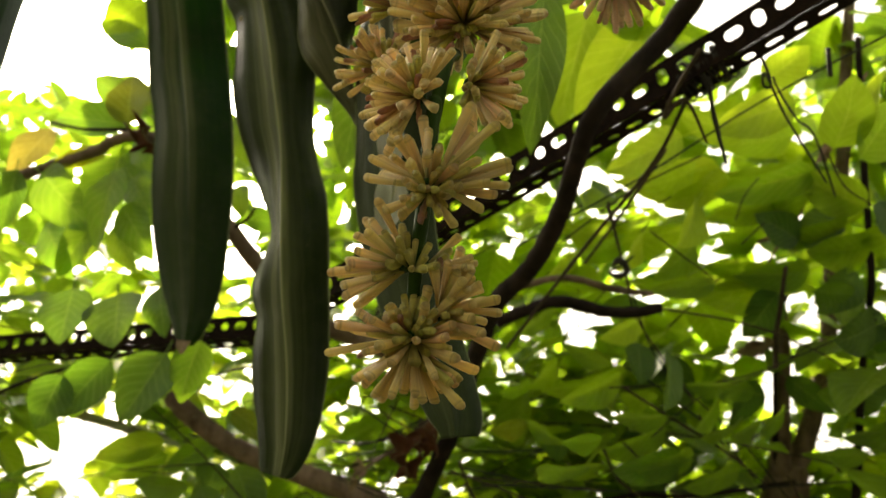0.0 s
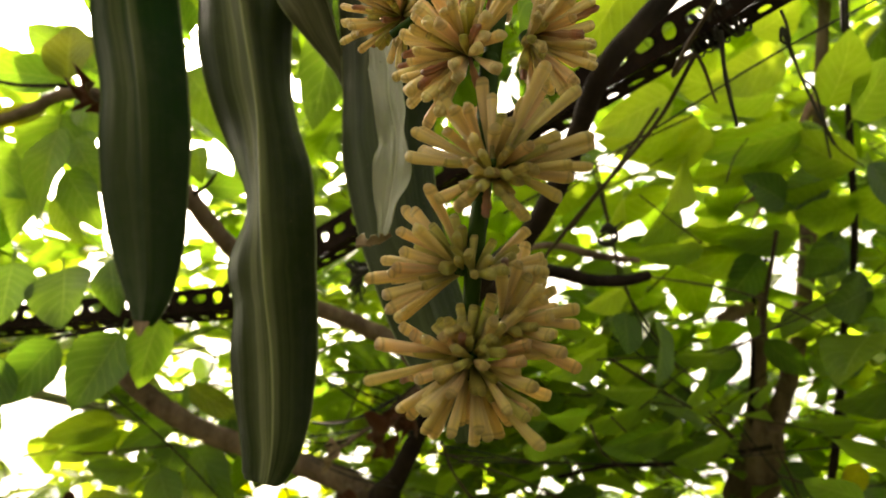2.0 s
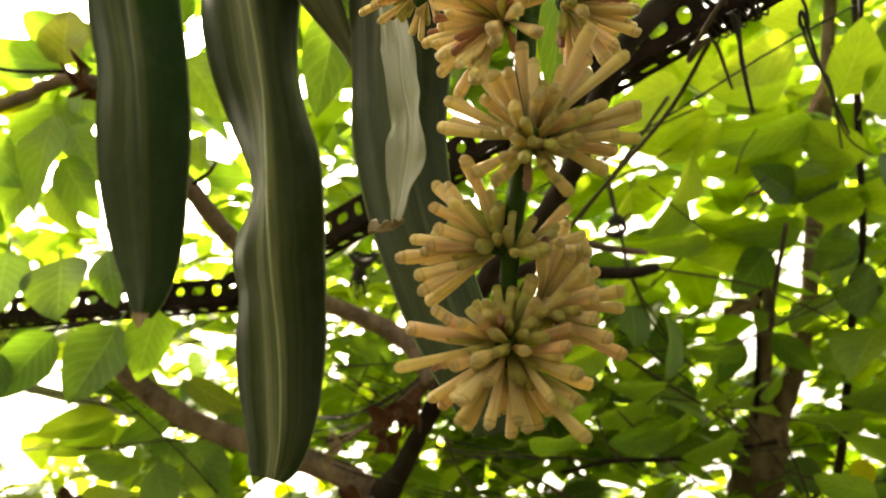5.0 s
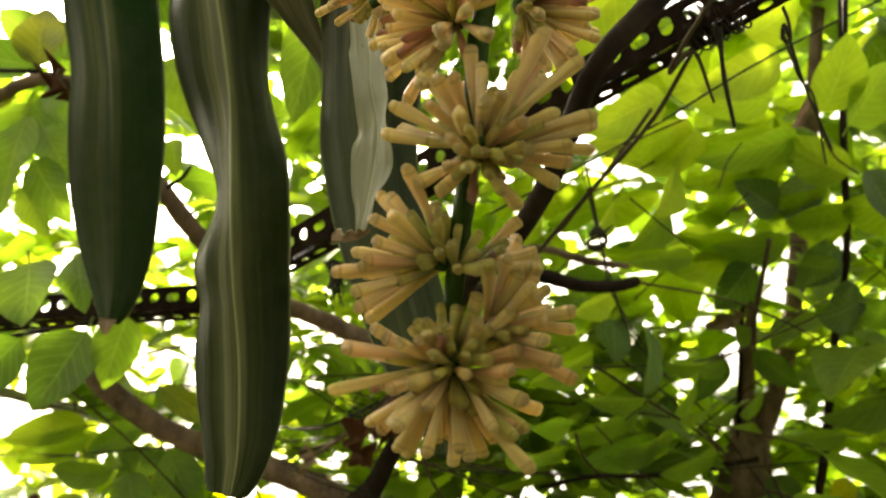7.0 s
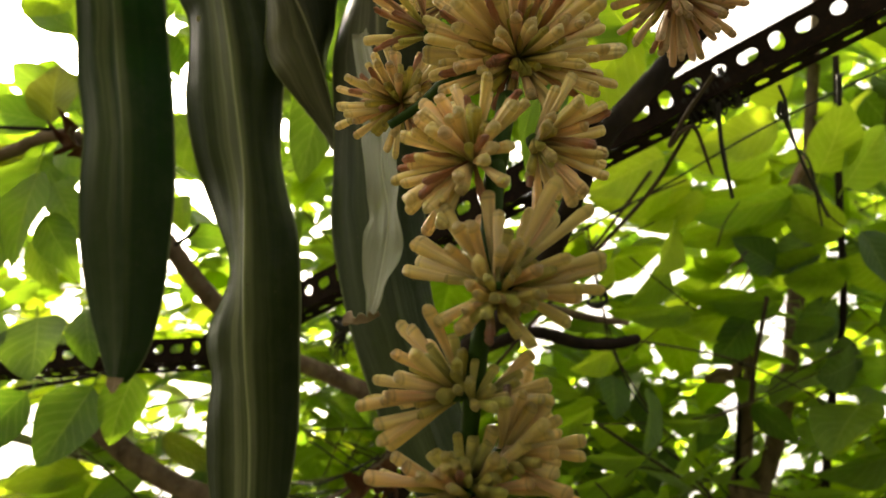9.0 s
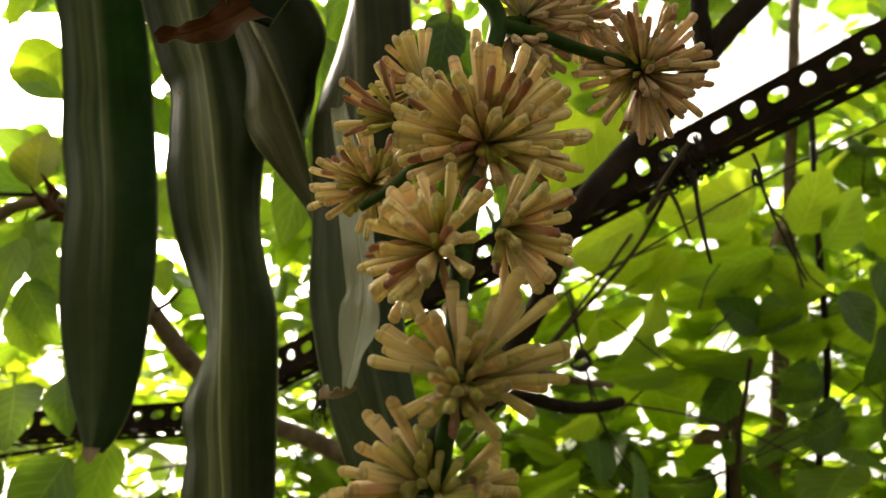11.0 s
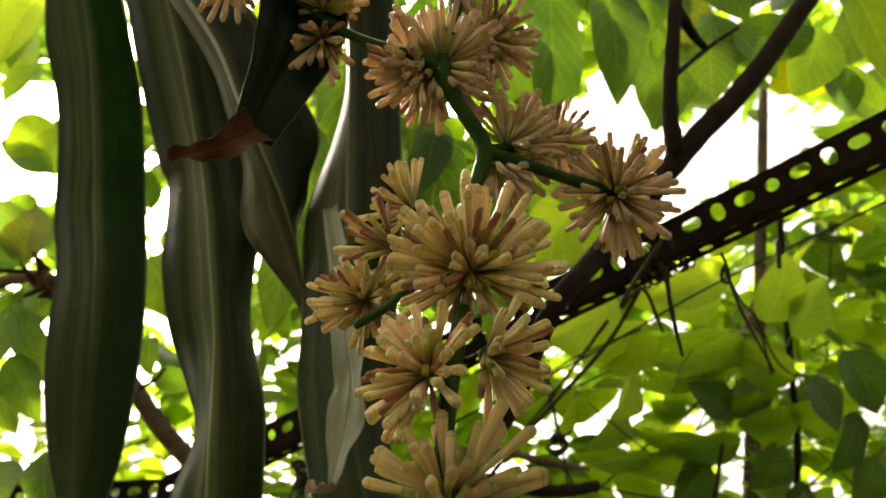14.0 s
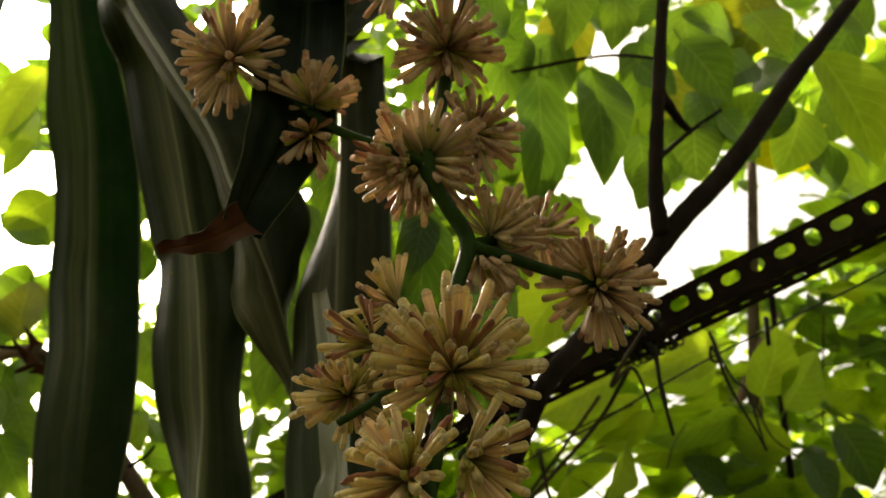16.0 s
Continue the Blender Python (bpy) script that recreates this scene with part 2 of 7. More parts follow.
def bud_mat(name, island, base, mid, tip, odd):
    m = Mat(name)
    u, v = uv_axes(m)
    r = rnd(m, island)
    col = m.ramp(v, (0.0, base), (0.12, base), (0.30, tuple(0.45 * a + 0.55 * b for a, b in zip(base, mid))), (0.50, mid), (0.72, mid), (0.88, tip), (0.912, tuple(c * 0.45 for c in tip)), (0.935, tuple(c * 0.8 for c in tip)), (0.985, tuple(c * 0.35 for c in tip)))
    shift = m.ramp(m.math("FRACT", m.math("MULTIPLY", r, 5.7)), (0.0, (1.0, 0.82, 0.86)), (0.30, (1.0, 1.0, 1.0)), (0.65, (1.05, 1.12, 1.12)), (1.0, (0.72, 0.76, 0.50)))
    col = m.mix(1.0, col, shift, "MULTIPLY")
    col = m.mix(m.math("MULTIPLY", m.math("POWER", r, 2.0), 0.75), col, odd)
    col = m.mix(m.math("MULTIPLY", m.noise(9.0, 5.0, 0.65, m.node("CombineXYZ", X=m.math("MULTIPLY", u, 3.0), Y=v, Z=m.math("MULTIPLY", r, 40.0)).outputs[0]), 0.30), col, tuple(c * 0.6 for c in mid))
    seam = m.math("POWER", m.math("ABSOLUTE", m.math("SINE", m.math("MULTIPLY", u, 9.4248))), 10.0)
    col = m.mix(m.math("MULTIPLY", seam, 0.38), col, tuple(c * 0.55 for c in mid))
    nb = m.bump(m.math("ADD", m.math("MULTIPLY", seam, -1.0), m.noise(400.0, 3.0)), 0.8, 0.0008)
    p = m.node("BsdfPrincipled", Base_Color=col, Roughness=0.36, Normal=nb)
    t = m.node("BsdfTranslucent", Color=m.mix(0.35, col, (0.95, 0.68, 0.37)))
    mx = m.node("MixShader", Fac=0.37)
    m.l.new(p.outputs[0], mx.inputs[1])
    m.l.new(t.outputs[0], mx.inputs[2])
    return m.surface(mx.outputs[0])


BUD_COLS = ((0.12, 0.14, 0.022), (0.97, 0.72, 0.41), (0.97, 0.72, 0.30), (0.80, 0.66, 0.22))
YOUNG_COLS = ((0.10, 0.14, 0.025), (0.66, 0.58, 0.19), (0.78, 0.66, 0.20), (0.50, 0.50, 0.12))
PINK_COLS = ((0.22, 0.16, 0.07), (0.52, 0.31, 0.20), (0.42, 0.17, 0.11), (0.26, 0.09, 0.06))
BUD = bud_mat("bud_cream", False, *BUD_COLS)
BUD_MANY = bud_mat("bud_cream_mass", True, (0.12, 0.14, 0.022), (0.95, 0.74, 0.46), (0.94, 0.72, 0.36), (0.78, 0.64, 0.26))
BUD_YOUNG = bud_mat("bud_young", False, *YOUNG_COLS)
BUD_YOUNG_MANY = bud_mat("bud_young_mass", True, *YOUNG_COLS)
BUD_PINK = bud_mat("bud_wilted", False, *PINK_COLS)
BUD_PINK_MANY = bud_mat("bud_wilted_mass", True, (0.16, 0.13, 0.05), (0.56, 0.33, 0.20), (0.42, 0.13, 0.08), (0.26, 0.07, 0.05))
BUD_ROSY_MANY = bud_mat("bud_rosy_mass", True, (0.13, 0.13, 0.045), (0.88, 0.69, 0.49), (0.80, 0.55, 0.35), (0.68, 0.45, 0.31))


def plain_mat(name, a, b, rough, scale, bump_scale, bump=0.4, metal=0.0, stretch=None, spots=None, gloss=0.15):
    m = Mat(name)
    f = m.ramp(m.noise(scale, 6.0, 0.65, None, stretch), (0.35, (0, 0, 0)), (0.68, (1, 1, 1)))
    col = m.mix(f, a, b)
    if spots:
        s = m.ramp(m.noise(scale * 3.7, 5.0, 0.7), (0.52, (0, 0, 0)), (0.66, (1, 1, 1)))
        col = m.mix(m.math("MULTIPLY", s, 0.7), col, spots)
    nb = m.bump(m.noise(bump_scale, 8.0, 0.7, None, stretch), bump, 0.004)
    p = m.node("BsdfPrincipled", Base_Color=col, Roughness=rough, Metallic=metal, Normal=nb)
    p.inputs["Specular IOR Level"].default_value = gloss
    return m.surface(p.outputs[0])


STEM = plain_mat("green_stem", (0.010, 0.025, 0.0045), (0.028, 0.056, 0.010), 0.45, 60, 150, 0.25, 0.0, (1, 1, 0.15), None, 0.06)
BARK = plain_mat("bark_brown", (0.065, 0.042, 0.030), (0.21, 0.145, 0.105), 0.85, 30, 90, 0.8, 0.0, (1, 1, 0.4), (0.16, 0.13, 0.10))
# the same bark darkened, the shade on these limbs put into its colour
BARK_SHADED = plain_mat("bark_shaded", (0.008, 0.005, 0.004), (0.026, 0.016, 0.012), 0.9, 30, 90, 0.8, 0.0, (1, 1, 0.4))
TWIG_PALE = plain_mat("twig_pale", (0.16, 0.095, 0.07), (0.30, 0.19, 0.14), 0.85, 50, 120, 0.5)
TWIG = plain_mat("twig_bark", (0.03, 0.022, 0.014), (0.07, 0.05, 0.03), 0.85, 50, 120, 0.5)
STEEL = plain_mat("rusty_steel", (0.007, 0.005, 0.005), (0.022, 0.014, 0.011), 0.85, 40, 160, 0.5, 0.0, None, (0.032, 0.015, 0.008), 0.03)
WIRE = plain_mat("black_wire", (0.01, 0.01, 0.01), (0.03, 0.026, 0.022), 0.6, 60, 200, 0.3)
BATTEN = plain_mat("grey_batten", (0.26, 0.24, 0.21), (0.42, 0.39, 0.35), 0.9, 20, 80, 0.6, 0.0, (1, 6, 6))
SOIL = plain_mat("soil", (0.030, 0.022, 0.014), (0.050, 0.055, 0.026), 0.95, 1.5, 14, 0.9, 0.0, None, (0.035, 0.065, 0.018))


# ---- building tools ----
def part(name, mesh, material, parent=None, label="", smooth=True):
    """Links a mesh as one object, under a thing or a part."""
    ob = new(name, mesh)
    if material is not None and not mesh.materials:
        mesh.materials.append(material)
    if smooth:
        mesh.polygons.foreach_set("use_smooth", [True] * len(mesh.polygons))
    if parent is not None:
        ob.parent = parent
    return tagged(ob, label)


def thing(name, place, label, category, group="", kind=""):
    ob = new(name)
    ob.location = place
    ob.empty_display_size = 0.05
    return tagged(ob, label, category, group, kind)


def mesh_of(name, verts, faces, uvs=None):
    me = bpy.data.meshes.new(name)
    me.from_pydata([tuple(v) for v in verts], [], faces)
    if uvs is not None:
        layer = me.uv_layers.new(name="UVMap")
        idx = np.empty(len(me.loops), dtype=np.int32)
        me.loops.foreach_get("vertex_index", idx)
        layer.data.foreach_set("uv", np.asarray(uvs, dtype=np.float32)[idx].ravel())
    me.update()
    return me


def curve_through(pts, n):
    """n + 1 points on a smooth curve through pts; pts may have any number of columns."""
    p = np.array(pts, dtype=float)
    if len(p) == 2:
        return np.array([p[0] + (p[1] - p[0]) * i / n for i in range(n + 1)])
    ext = np.vstack([2 * p[0] - p[1], p, 2 * p[-1] - p[-2]])
    out = []
    for i in range(n + 1):
        s = i / n * (len(p) - 1)
        k = min(int(s), len(p) - 2)
        f = s - k
        a, b, c, d = ext[k:k + 4]
        out.append(0.5 * (2 * b + (c - a) * f + (2 * a - 5 * b + 4 * c - d) * f * f + (3 * b - a - 3 * c + d) * f ** 3))
    return np.array(out)


def tube_mesh(name, pts, n=24, sides=10, rough=0.0, seed=0, origin=(0, 0, 0)):
    """A limb, stem or wire along points (x, y, z, radius)."""
    c = curve_through(pts, n)
    rng = np.random.RandomState(seed)
    verts, faces, uvs = [], [], []
    side = None
    for i in range(n + 1):
        t = c[min(i + 1, n), :3] - c[max(i - 1, 0), :3]
        t = t / (np.linalg.norm(t) + 1e-9)
        if side is None:
            side = np.cross(t, (0.3, 0.2, 0.9) if abs(t[2]) < 0.9 else (1, 0, 0))
        side = side - t * side.dot(t)
        side = side / np.linalg.norm(side)
        up = np.cross(t, side)
        for k in range(sides):
            a = 2 * math.pi * k / sides
            r = max(c[i, 3], 0.0002) * (1 + rough * (rng.rand() - 0.5))
            verts.append(c[i, :3] + (side * math.cos(a) + up * math.sin(a)) * r - np.array(origin))
            uvs.append((k / sides, i / n))
    for i in range(n):
        for k in range(sides):
            a, b = i * sides + k, i * sides + (k + 1) % sides
            faces.append((a, b, b + sides, a + sides))
    for ring, flip in ((0, True), (n, False)):
        f = [ring * sides + k for k in range(sides)]
        faces.append(tuple(f[::-1] if flip else f))
    return mesh_of(name, verts, faces, uvs)


def strap_mesh(name, rows, normal, n=70, cup=0.16, ripple=0.02, seed=0, origin=(0, 0, 0), ridges=0.03, thick=0.0007):
    """A long strap leaf. rows: (x, y, z, width, turn in degrees) from its root to its tip, and if wanted the degrees by which each half folds back at the midrib."""
    c = curve_through(rows, n)
    cols = 25
    nrm = Vector(normal).normalized()
    top, uvs = [], []
    norms = []
    for i in range(n + 1):
        t = Vector(c[min(i + 1, n), :3] - c[max(i - 1, 0), :3]).normalized()
        nn = (nrm - t * nrm.dot(t)).normalized()
        nn = (Matrix.Rotation(radians(c[i, 4]), 3, t) @ nn).normalized()
        sd = t.cross(nn)
        w = max(c[i, 3], 0.0008) / 2
        for k in range(cols):
            u = k / (cols - 1) * 2 - 1
            wave = ripple * noise.noise((seed * 7.1 + (1.5 if u > 0 else -1.5), i / n * 5.0, 0.0)) * abs(u) ** 1.5 * 2
            ridge = ridges * (0.5 * math.cos(u * 2.6 * math.pi + 2.4 * noise.noise((seed, i / n * 4.0, 1.0))) + 1.9 * noise.noise((seed * 5.3 + u * 2.6, i / n * 4.5, 2.0)) + 0.6 * noise.noise((seed * 9.1 + u * 7.0, i / n * 3.0, 6.0))) * (1 - 0.5 * abs(u))
            d = cup * w * 2 * (abs(u) ** 1.1) + wave * w * 8 + ridge * w - 0.06 * w * math.exp(-(u * 12) ** 2)
            ww = w * (1 + 0.035 * noise.noise((seed * 3.3 + u, i / n * 9.0, 4.0)))
            back = radians(c[i, 5 if u > 0 else 6]) if c.shape[1] > 6 else 0.0
            reach = u * ww
            sag = abs(reach) * math.sin(back) * (0.4 + 0.6 * abs(u))
            top.append(Vector(c[i, :3]) + sd * (reach * math.cos(back)) + nn * (d - sag) - Vector(origin))
            uvs.append((k / (cols - 1), i / n))
            norms.append(nn)
    m = len(top)
    verts = top + [p - q * thick for p, q in zip(top, norms)]
    uvs = uvs + uvs
    faces = []
    for i in range(n):
        for k in range(cols - 1):
            a = i * cols + k
            faces.append((a, a + 1, a + 1 + cols, a + cols))
            faces.append((a + m, a + cols + m, a + 1 + cols + m, a + 1 + m))
        for a, b in ((i * cols, (i + 1) * cols), ((i + 1) * cols - 1, (i + 2) * cols - 1)):
            faces.append((a, b, b + m, a + m))
    for i in (0, n):
        for k in range(cols - 1):
            a = i * cols + k
            faces.append((a, a + 1, a + 1 + m, a + m))
    return mesh_of(name, verts, faces, uvs)


def draped_mesh(name, rows, n=120, seed=0, origin=(0, 0, 0), ridges=0.05, ripple=0.004, thick=0.0007):
    """A strap leaf that hangs in waves. rows: the midrib (x, y, z), how far each half reaches to the -x and the +x side, and how far each edge curls back from the eye's side."""
    c = curve_through(rows, n)
    cols = 33
    top, uvs, norms = [], [], []
    for i in range(n + 1):
        t = Vector(c[min(i + 1, n), :3] - c[max(i - 1, 0), :3]).normalized()
        nn = Vector((0, -1, 0.1))
        nn = (nn - t * nn.dot(t)).normalized()
        sd = t.cross(nn)
        v = i / n
        for k in range(cols):
            u = k / (cols - 1) * 2 - 1
            a = abs(u)
            w, d = (c[i, 3], c[i, 5]) if u > 0 else (c[i, 4], c[i, 6])
            w = max(w, 0.0006)
            sink = d * (0.30 * a + 0.70 * a * a)
            rib = -0.0011 * math.exp(-(u * 11) ** 2) * min(1.0, w / 0.02)
            ridge = ridges * w * (0.55 * math.cos(u * 9.5 + 1.6 * noise.noise((seed, v * 3.0, 1.0))) + 0.9 * noise.noise((seed * 5.3 + u * 2.8, v * 2.6, 2.0)) + 0.35 * noise.noise((seed * 9.1 + u * 8.0, v * 1.6, 6.0))) * (1 - 0.4 * a)
            wave = ripple * noise.noise((seed * 7.1 + (1.5 if u > 0 else -1.5), v * 9.0, 0.0)) * a ** 2
            top.append(Vector(c[i, :3]) + sd * (u * w) - nn * (sink + rib - ridge + wave) - Vector(origin))
            uvs.append((k / (cols - 1), v))
            norms.append(nn)
    m = len(top)
    verts = top + [p - q * thick for p, q in zip(top, norms)]
    faces = []
    for i in range(n):
        for k in range(cols - 1):
            a = i * cols + k
            faces.append((a, a + 1, a + 1 + cols, a + cols))
            faces.append((a + m, a + cols + m, a + 1 + cols + m, a + 1 + m))
        for a, b in ((i * cols, (i + 1) * cols), ((i + 1) * cols - 1, (i + 2) * cols - 1)):
            faces.append((a, b, b + m, a + m))
    for i in (0, n):
        for k in range(cols - 1):
            a = i * cols + k
            faces.append((a, a + 1, a + 1 + m, a + m))
    return mesh_of(name, verts, faces, uvs + uvs)


def blade(shape, across=6, along=12):
    """A broad leaf one long and one wide along +y, its face to +z, as arrays of points, faces and uv."""
    rng = np.random.RandomState(shape)
    fold, curl, wide, wav = 0.06 + 0.22 * rng.rand(), 0.05 + 0.22 * rng.rand(), 0.42 + 0.10 * rng.rand(), 0.03 + 0.04 * rng.rand()
    ph = rng.rand() * 6
    v, uv, f = [], [], []
    for i in range(along + 1):
        s = i / along
        half = 0.5 * (math.sin(math.pi * s ** (0.55 + 0.5 * wide)) ** 0.72) * (1 - 0.12 * s) if 0 < i < along else 0.012
        for k in range(across + 1):
            u = k / across * 2 - 1
            z = fold * abs(u) * half - curl * (s - 0.35) ** 2 + wav * 1.6 * math.sin(s * 8 + ph + u) * abs(u) * half
            x = u * half + 0.05 * math.sin(s * 3 + ph) * s
            v.append((x, s, z))
            uv.append((k / across, s))
    for i in range(along):
        for k in range(across):
            a = i * (across + 1) + k
            f.append((a, a + 1, a + across + 2, a + across + 1))
    b = len(v)  # the leaf stalk, three-sided, bent down to its twig
    for y, z, r in ((0.03, 0.0, 0.010), (-0.08, 0.006, 0.011), (-0.17, 0.03, 0.013)):
        for dx, dz in ((-1.6, 0.5), (1.6, 0.5), (0.0, -0.8)):
            v.append((dx * r, y, z + dz * r))
            uv.append((0.5, 0.0))
    for i in range(2):
        for k in range(3):
            a, c = b + i * 3 + k, b + i * 3 + (k + 1) % 3
            f.append((a, c, c + 3, a + 3))
    return np.array(v), f, np.array(uv)


BLADES = [blade(i) for i in range(6)]
BLADE_LOW = [blade(i, 2, 8) for i in range(4)]
BLADE_MESHES = {}


def leaf_frame(base, tip, face, width):
    """The matrix that lays a blade from base to tip with its face turned to face."""
    b, t = Vector(base), Vector(tip)
    y = t - b
    length = y.length
    y.normalize()
    z = Vector(face)
    z = (z - y * z.dot(y)).normalized()
    x = y.cross(z)
    m = Matrix((x * width, y * length, z * length)).transposed().to_4x4()
    m.translation = b
    return m


def blade_mesh(shape, material):
    key = (shape, material.name)
    if key not in BLADE_MESHES:
        v, f, uv = BLADES[shape]
        me = mesh_of("leaf", v, f, uv)
        me.materials.append(material)
        me.polygons.foreach_set("use_smooth", [True] * len(f))
        BLADE_MESHES[key] = me
    return BLADE_MESHES[key]


def leaf(parent, base, tip, width, material, face=(0.0, -0.55, 0.8), shape=None):
    """One leaf as a part of its plant, with a short stalk's gap covered by the blade's root."""
    sh = random.randrange(6) if shape is None else shape
    ob = new("leaf", blade_mesh(sh, material))
    ob.parent = parent
    f = Vector(face) + Vector((random.uniform(-0.25, 0.25), random.uniform(-0.2, 0.2), random.uniform(-0.2, 0.2)))
    ob.matrix_world = leaf_frame(base, tip, f, width)
    ob.matrix_basis = Matrix.Translation(-parent.location) @ leaf_frame(base, tip, f, width)
    return ob


def join_blades(name, frames, low=False):
    """Many leaves in one mesh, from their matrices."""
    sets = BLADE_LOW if low else BLADES
    vs, fs, uvs, at = [], [], [], 0
    for i, m in enumerate(frames):
        v, f, uv = sets[i % len(sets)]
        a = np.array(m)
        vs.append(v @ a[:3, :3].T + a[:3, 3])
        uvs.append(uv)
        fs.extend([tuple(k + at for k in q) for q in f])
        at += len(v)
    return mesh_of(name, np.vstack(vs), fs, np.vstack(uvs))


# ---- ground ----
def ground_mesh():
    bm = bmesh.new()
    ticks = [-400, -120, -40, -14] + [x * 1.0 for x in range(-8, 9)] + [14, 40, 120, 400]
    grid = [[bm.verts.new((x, y, 0.05 * noise.noise((x * 0.6, y * 0.6, 0)) if abs(x) < 15 and abs(y) < 15 else 0.0)) for y in ticks] for x in ticks]
    for i in range(len(ticks) - 1):
        for k in range(len(ticks) - 1):
            bm.faces.new((grid[i][k], grid[i + 1][k], grid[i + 1][k + 1], grid[i][k + 1]))
    me = bpy.data.meshes.new("ground")
    bm.to_mesh(me)
    bm.free()
    return me


tagged(part("ground", ground_mesh(), SOIL), "bare brown garden soil with green patches", "ground", "", "structure")


# ---- slotted steel frame ----
def slotted_strip(name, length, width, thick, pitch, slots, row=0.5):
    """A steel strip along +x, its width along +z, with real slots through it. slots: half sizes along and across, taken in turn."""
    verts, faces = [], []
    n = int(length / pitch)
    k = 20
    for c in range(n):
        x0, x1 = c * pitch, (c + 1) * pitch
        hx, hz = slots[c % len(slots)]
        cx, cz = (x0 + x1) / 2, width * row
        r = min(hx, hz)
        ring = []
        for i in range(k):
            a = 2 * math.pi * (i + 0.5) / k
            ca, sa = math.cos(a), math.sin(a)
            inner = (cx + ca * r + math.copysign(hx - r, ca), cz + sa * r + math.copysign(hz - r, sa))
            s = max(abs(ca), abs(sa))
            ox, oz = (x0 + x1) / 2 + ca / s * pitch / 2, width / 2 + sa / s * width / 2
            ring.append((inner, (ox, oz)))
        b = len(verts)
        for y in (0.0, thick):
            verts += [(p[0], y, p[1]) for p, _ in ring] + [(q[0], y, q[1]) for _, q in ring]
        # the corners of the cell
        cb = len(verts)
        for y in (0.0, thick):
            verts += [(x1, y, width), (x0, y, width), (x0, y, 0), (x1, y, 0)]
        for i in range(k):
            j = (i + 1) % k
            for off, flip in ((0, False), (2 * k, True)):
                q = (b + off + i, b + off + k + i, b + off + k + j, b + off + j)
                faces.append(q[::-1] if flip else q)
            faces.append((b + i, b + j, b + 2 * k + j, b + 2 * k + i))
        for i, corner in ((2, 0), (7, 1), (12, 2), (17, 3)):
            faces.append((b + k + i, cb + corner, b + k + i + 1))
            faces.append((b + 3 * k + i + 1, cb + 4 + corner, b + 3 * k + i))
        faces.append((cb + 0, cb + 4, cb + 5, cb + 1))
        faces.append((cb + 2, cb + 6, cb + 7, cb + 3))
    bm = bmesh.new()
    bm.from_mesh(mesh_of("cells", verts, faces))
    bmesh.ops.remove_doubles(bm, verts=bm.verts, dist=0.00005)
    me = bpy.data.meshes.new(name)
    bm.to_mesh(me)
    bm.free()
    return me


def angle_iron(parent, a, b, turn, name="beam"):
    """A slotted angle from a to b: two slotted flanges that meet in one edge."""
    a, b = Vector(a), Vector(b)
    x = (b - a).normalized()
    z = (Vector((0, 0, 1)) - x * x.z).normalized()
    m = Matrix((x, z.cross(x), z)).transposed().to_4x4()
    m.translation = a - parent.location
    m = m @ pose(0, 0, 0, turn)
    cycle = ((0.0098, 0.0062), (0.0066, 0.0092), (0.0098, 0.0062), (0.0068, 0.0068))
    up = part(name, slotted_strip("flange", (b - a).length, 0.036, 0.0022, 0.0276, cycle, 0.56), STEEL, parent, "", False)
    up.matrix_basis = m
    low = part("flange", slotted_strip("flange", (b - a).length, 0.036, 0.0022, 0.0276, cycle[1:] + cycle[:1], 0.55), STEEL, up, "", False)
    low.matrix_basis = pose(0, 0.0024, 0, -90)
    return up


pergola = thing("pergola_frame", (0.9, 0.0, 0.0), "rusty dark slotted steel angle frame of a garden pergola", "pergola")
CORNER = Vector((-0.297, 1.156, 2.017))
RIGHT_END = Vector((0.97, 0.022, 2.184))
LEFT_END = Vector((-1.1130, 1.3418, 2.0382))
angle_iron(pergola, CORNER, RIGHT_END, 18)
angle_iron(pergola, LEFT_END, CORNER + Vector((0.02, 0.0, 0.0)), 4)
for end in (RIGHT_END, LEFT_END):
    foot = part("post", tube_mesh("post", [(end.x, end.y, 0.0, 0.022), (end.x, end.y, end.z + 0.05, 0.022)], 2, 4), STEEL, pergola, "", False)
    foot.location = -pergola.location

# ---- trees: trunks and boughs ----
tree = thing("garden_tree", (-0.05, 1.5, 0.0), "small garden tree with brown forked boughs and broad green leaves", "tree")
tree_right = thing("garden_tree", (0.62, 1.45, 0.0), "garden tree with a grey-brown forked trunk and broad leaves", "tree")


def limb(parent, name, pts, material, n=30, sides=12, rough=0.16, seed=1):
    ob = part(name, tube_mesh(name, pts, n, sides, rough, seed, parent.location), material, parent)
    return ob


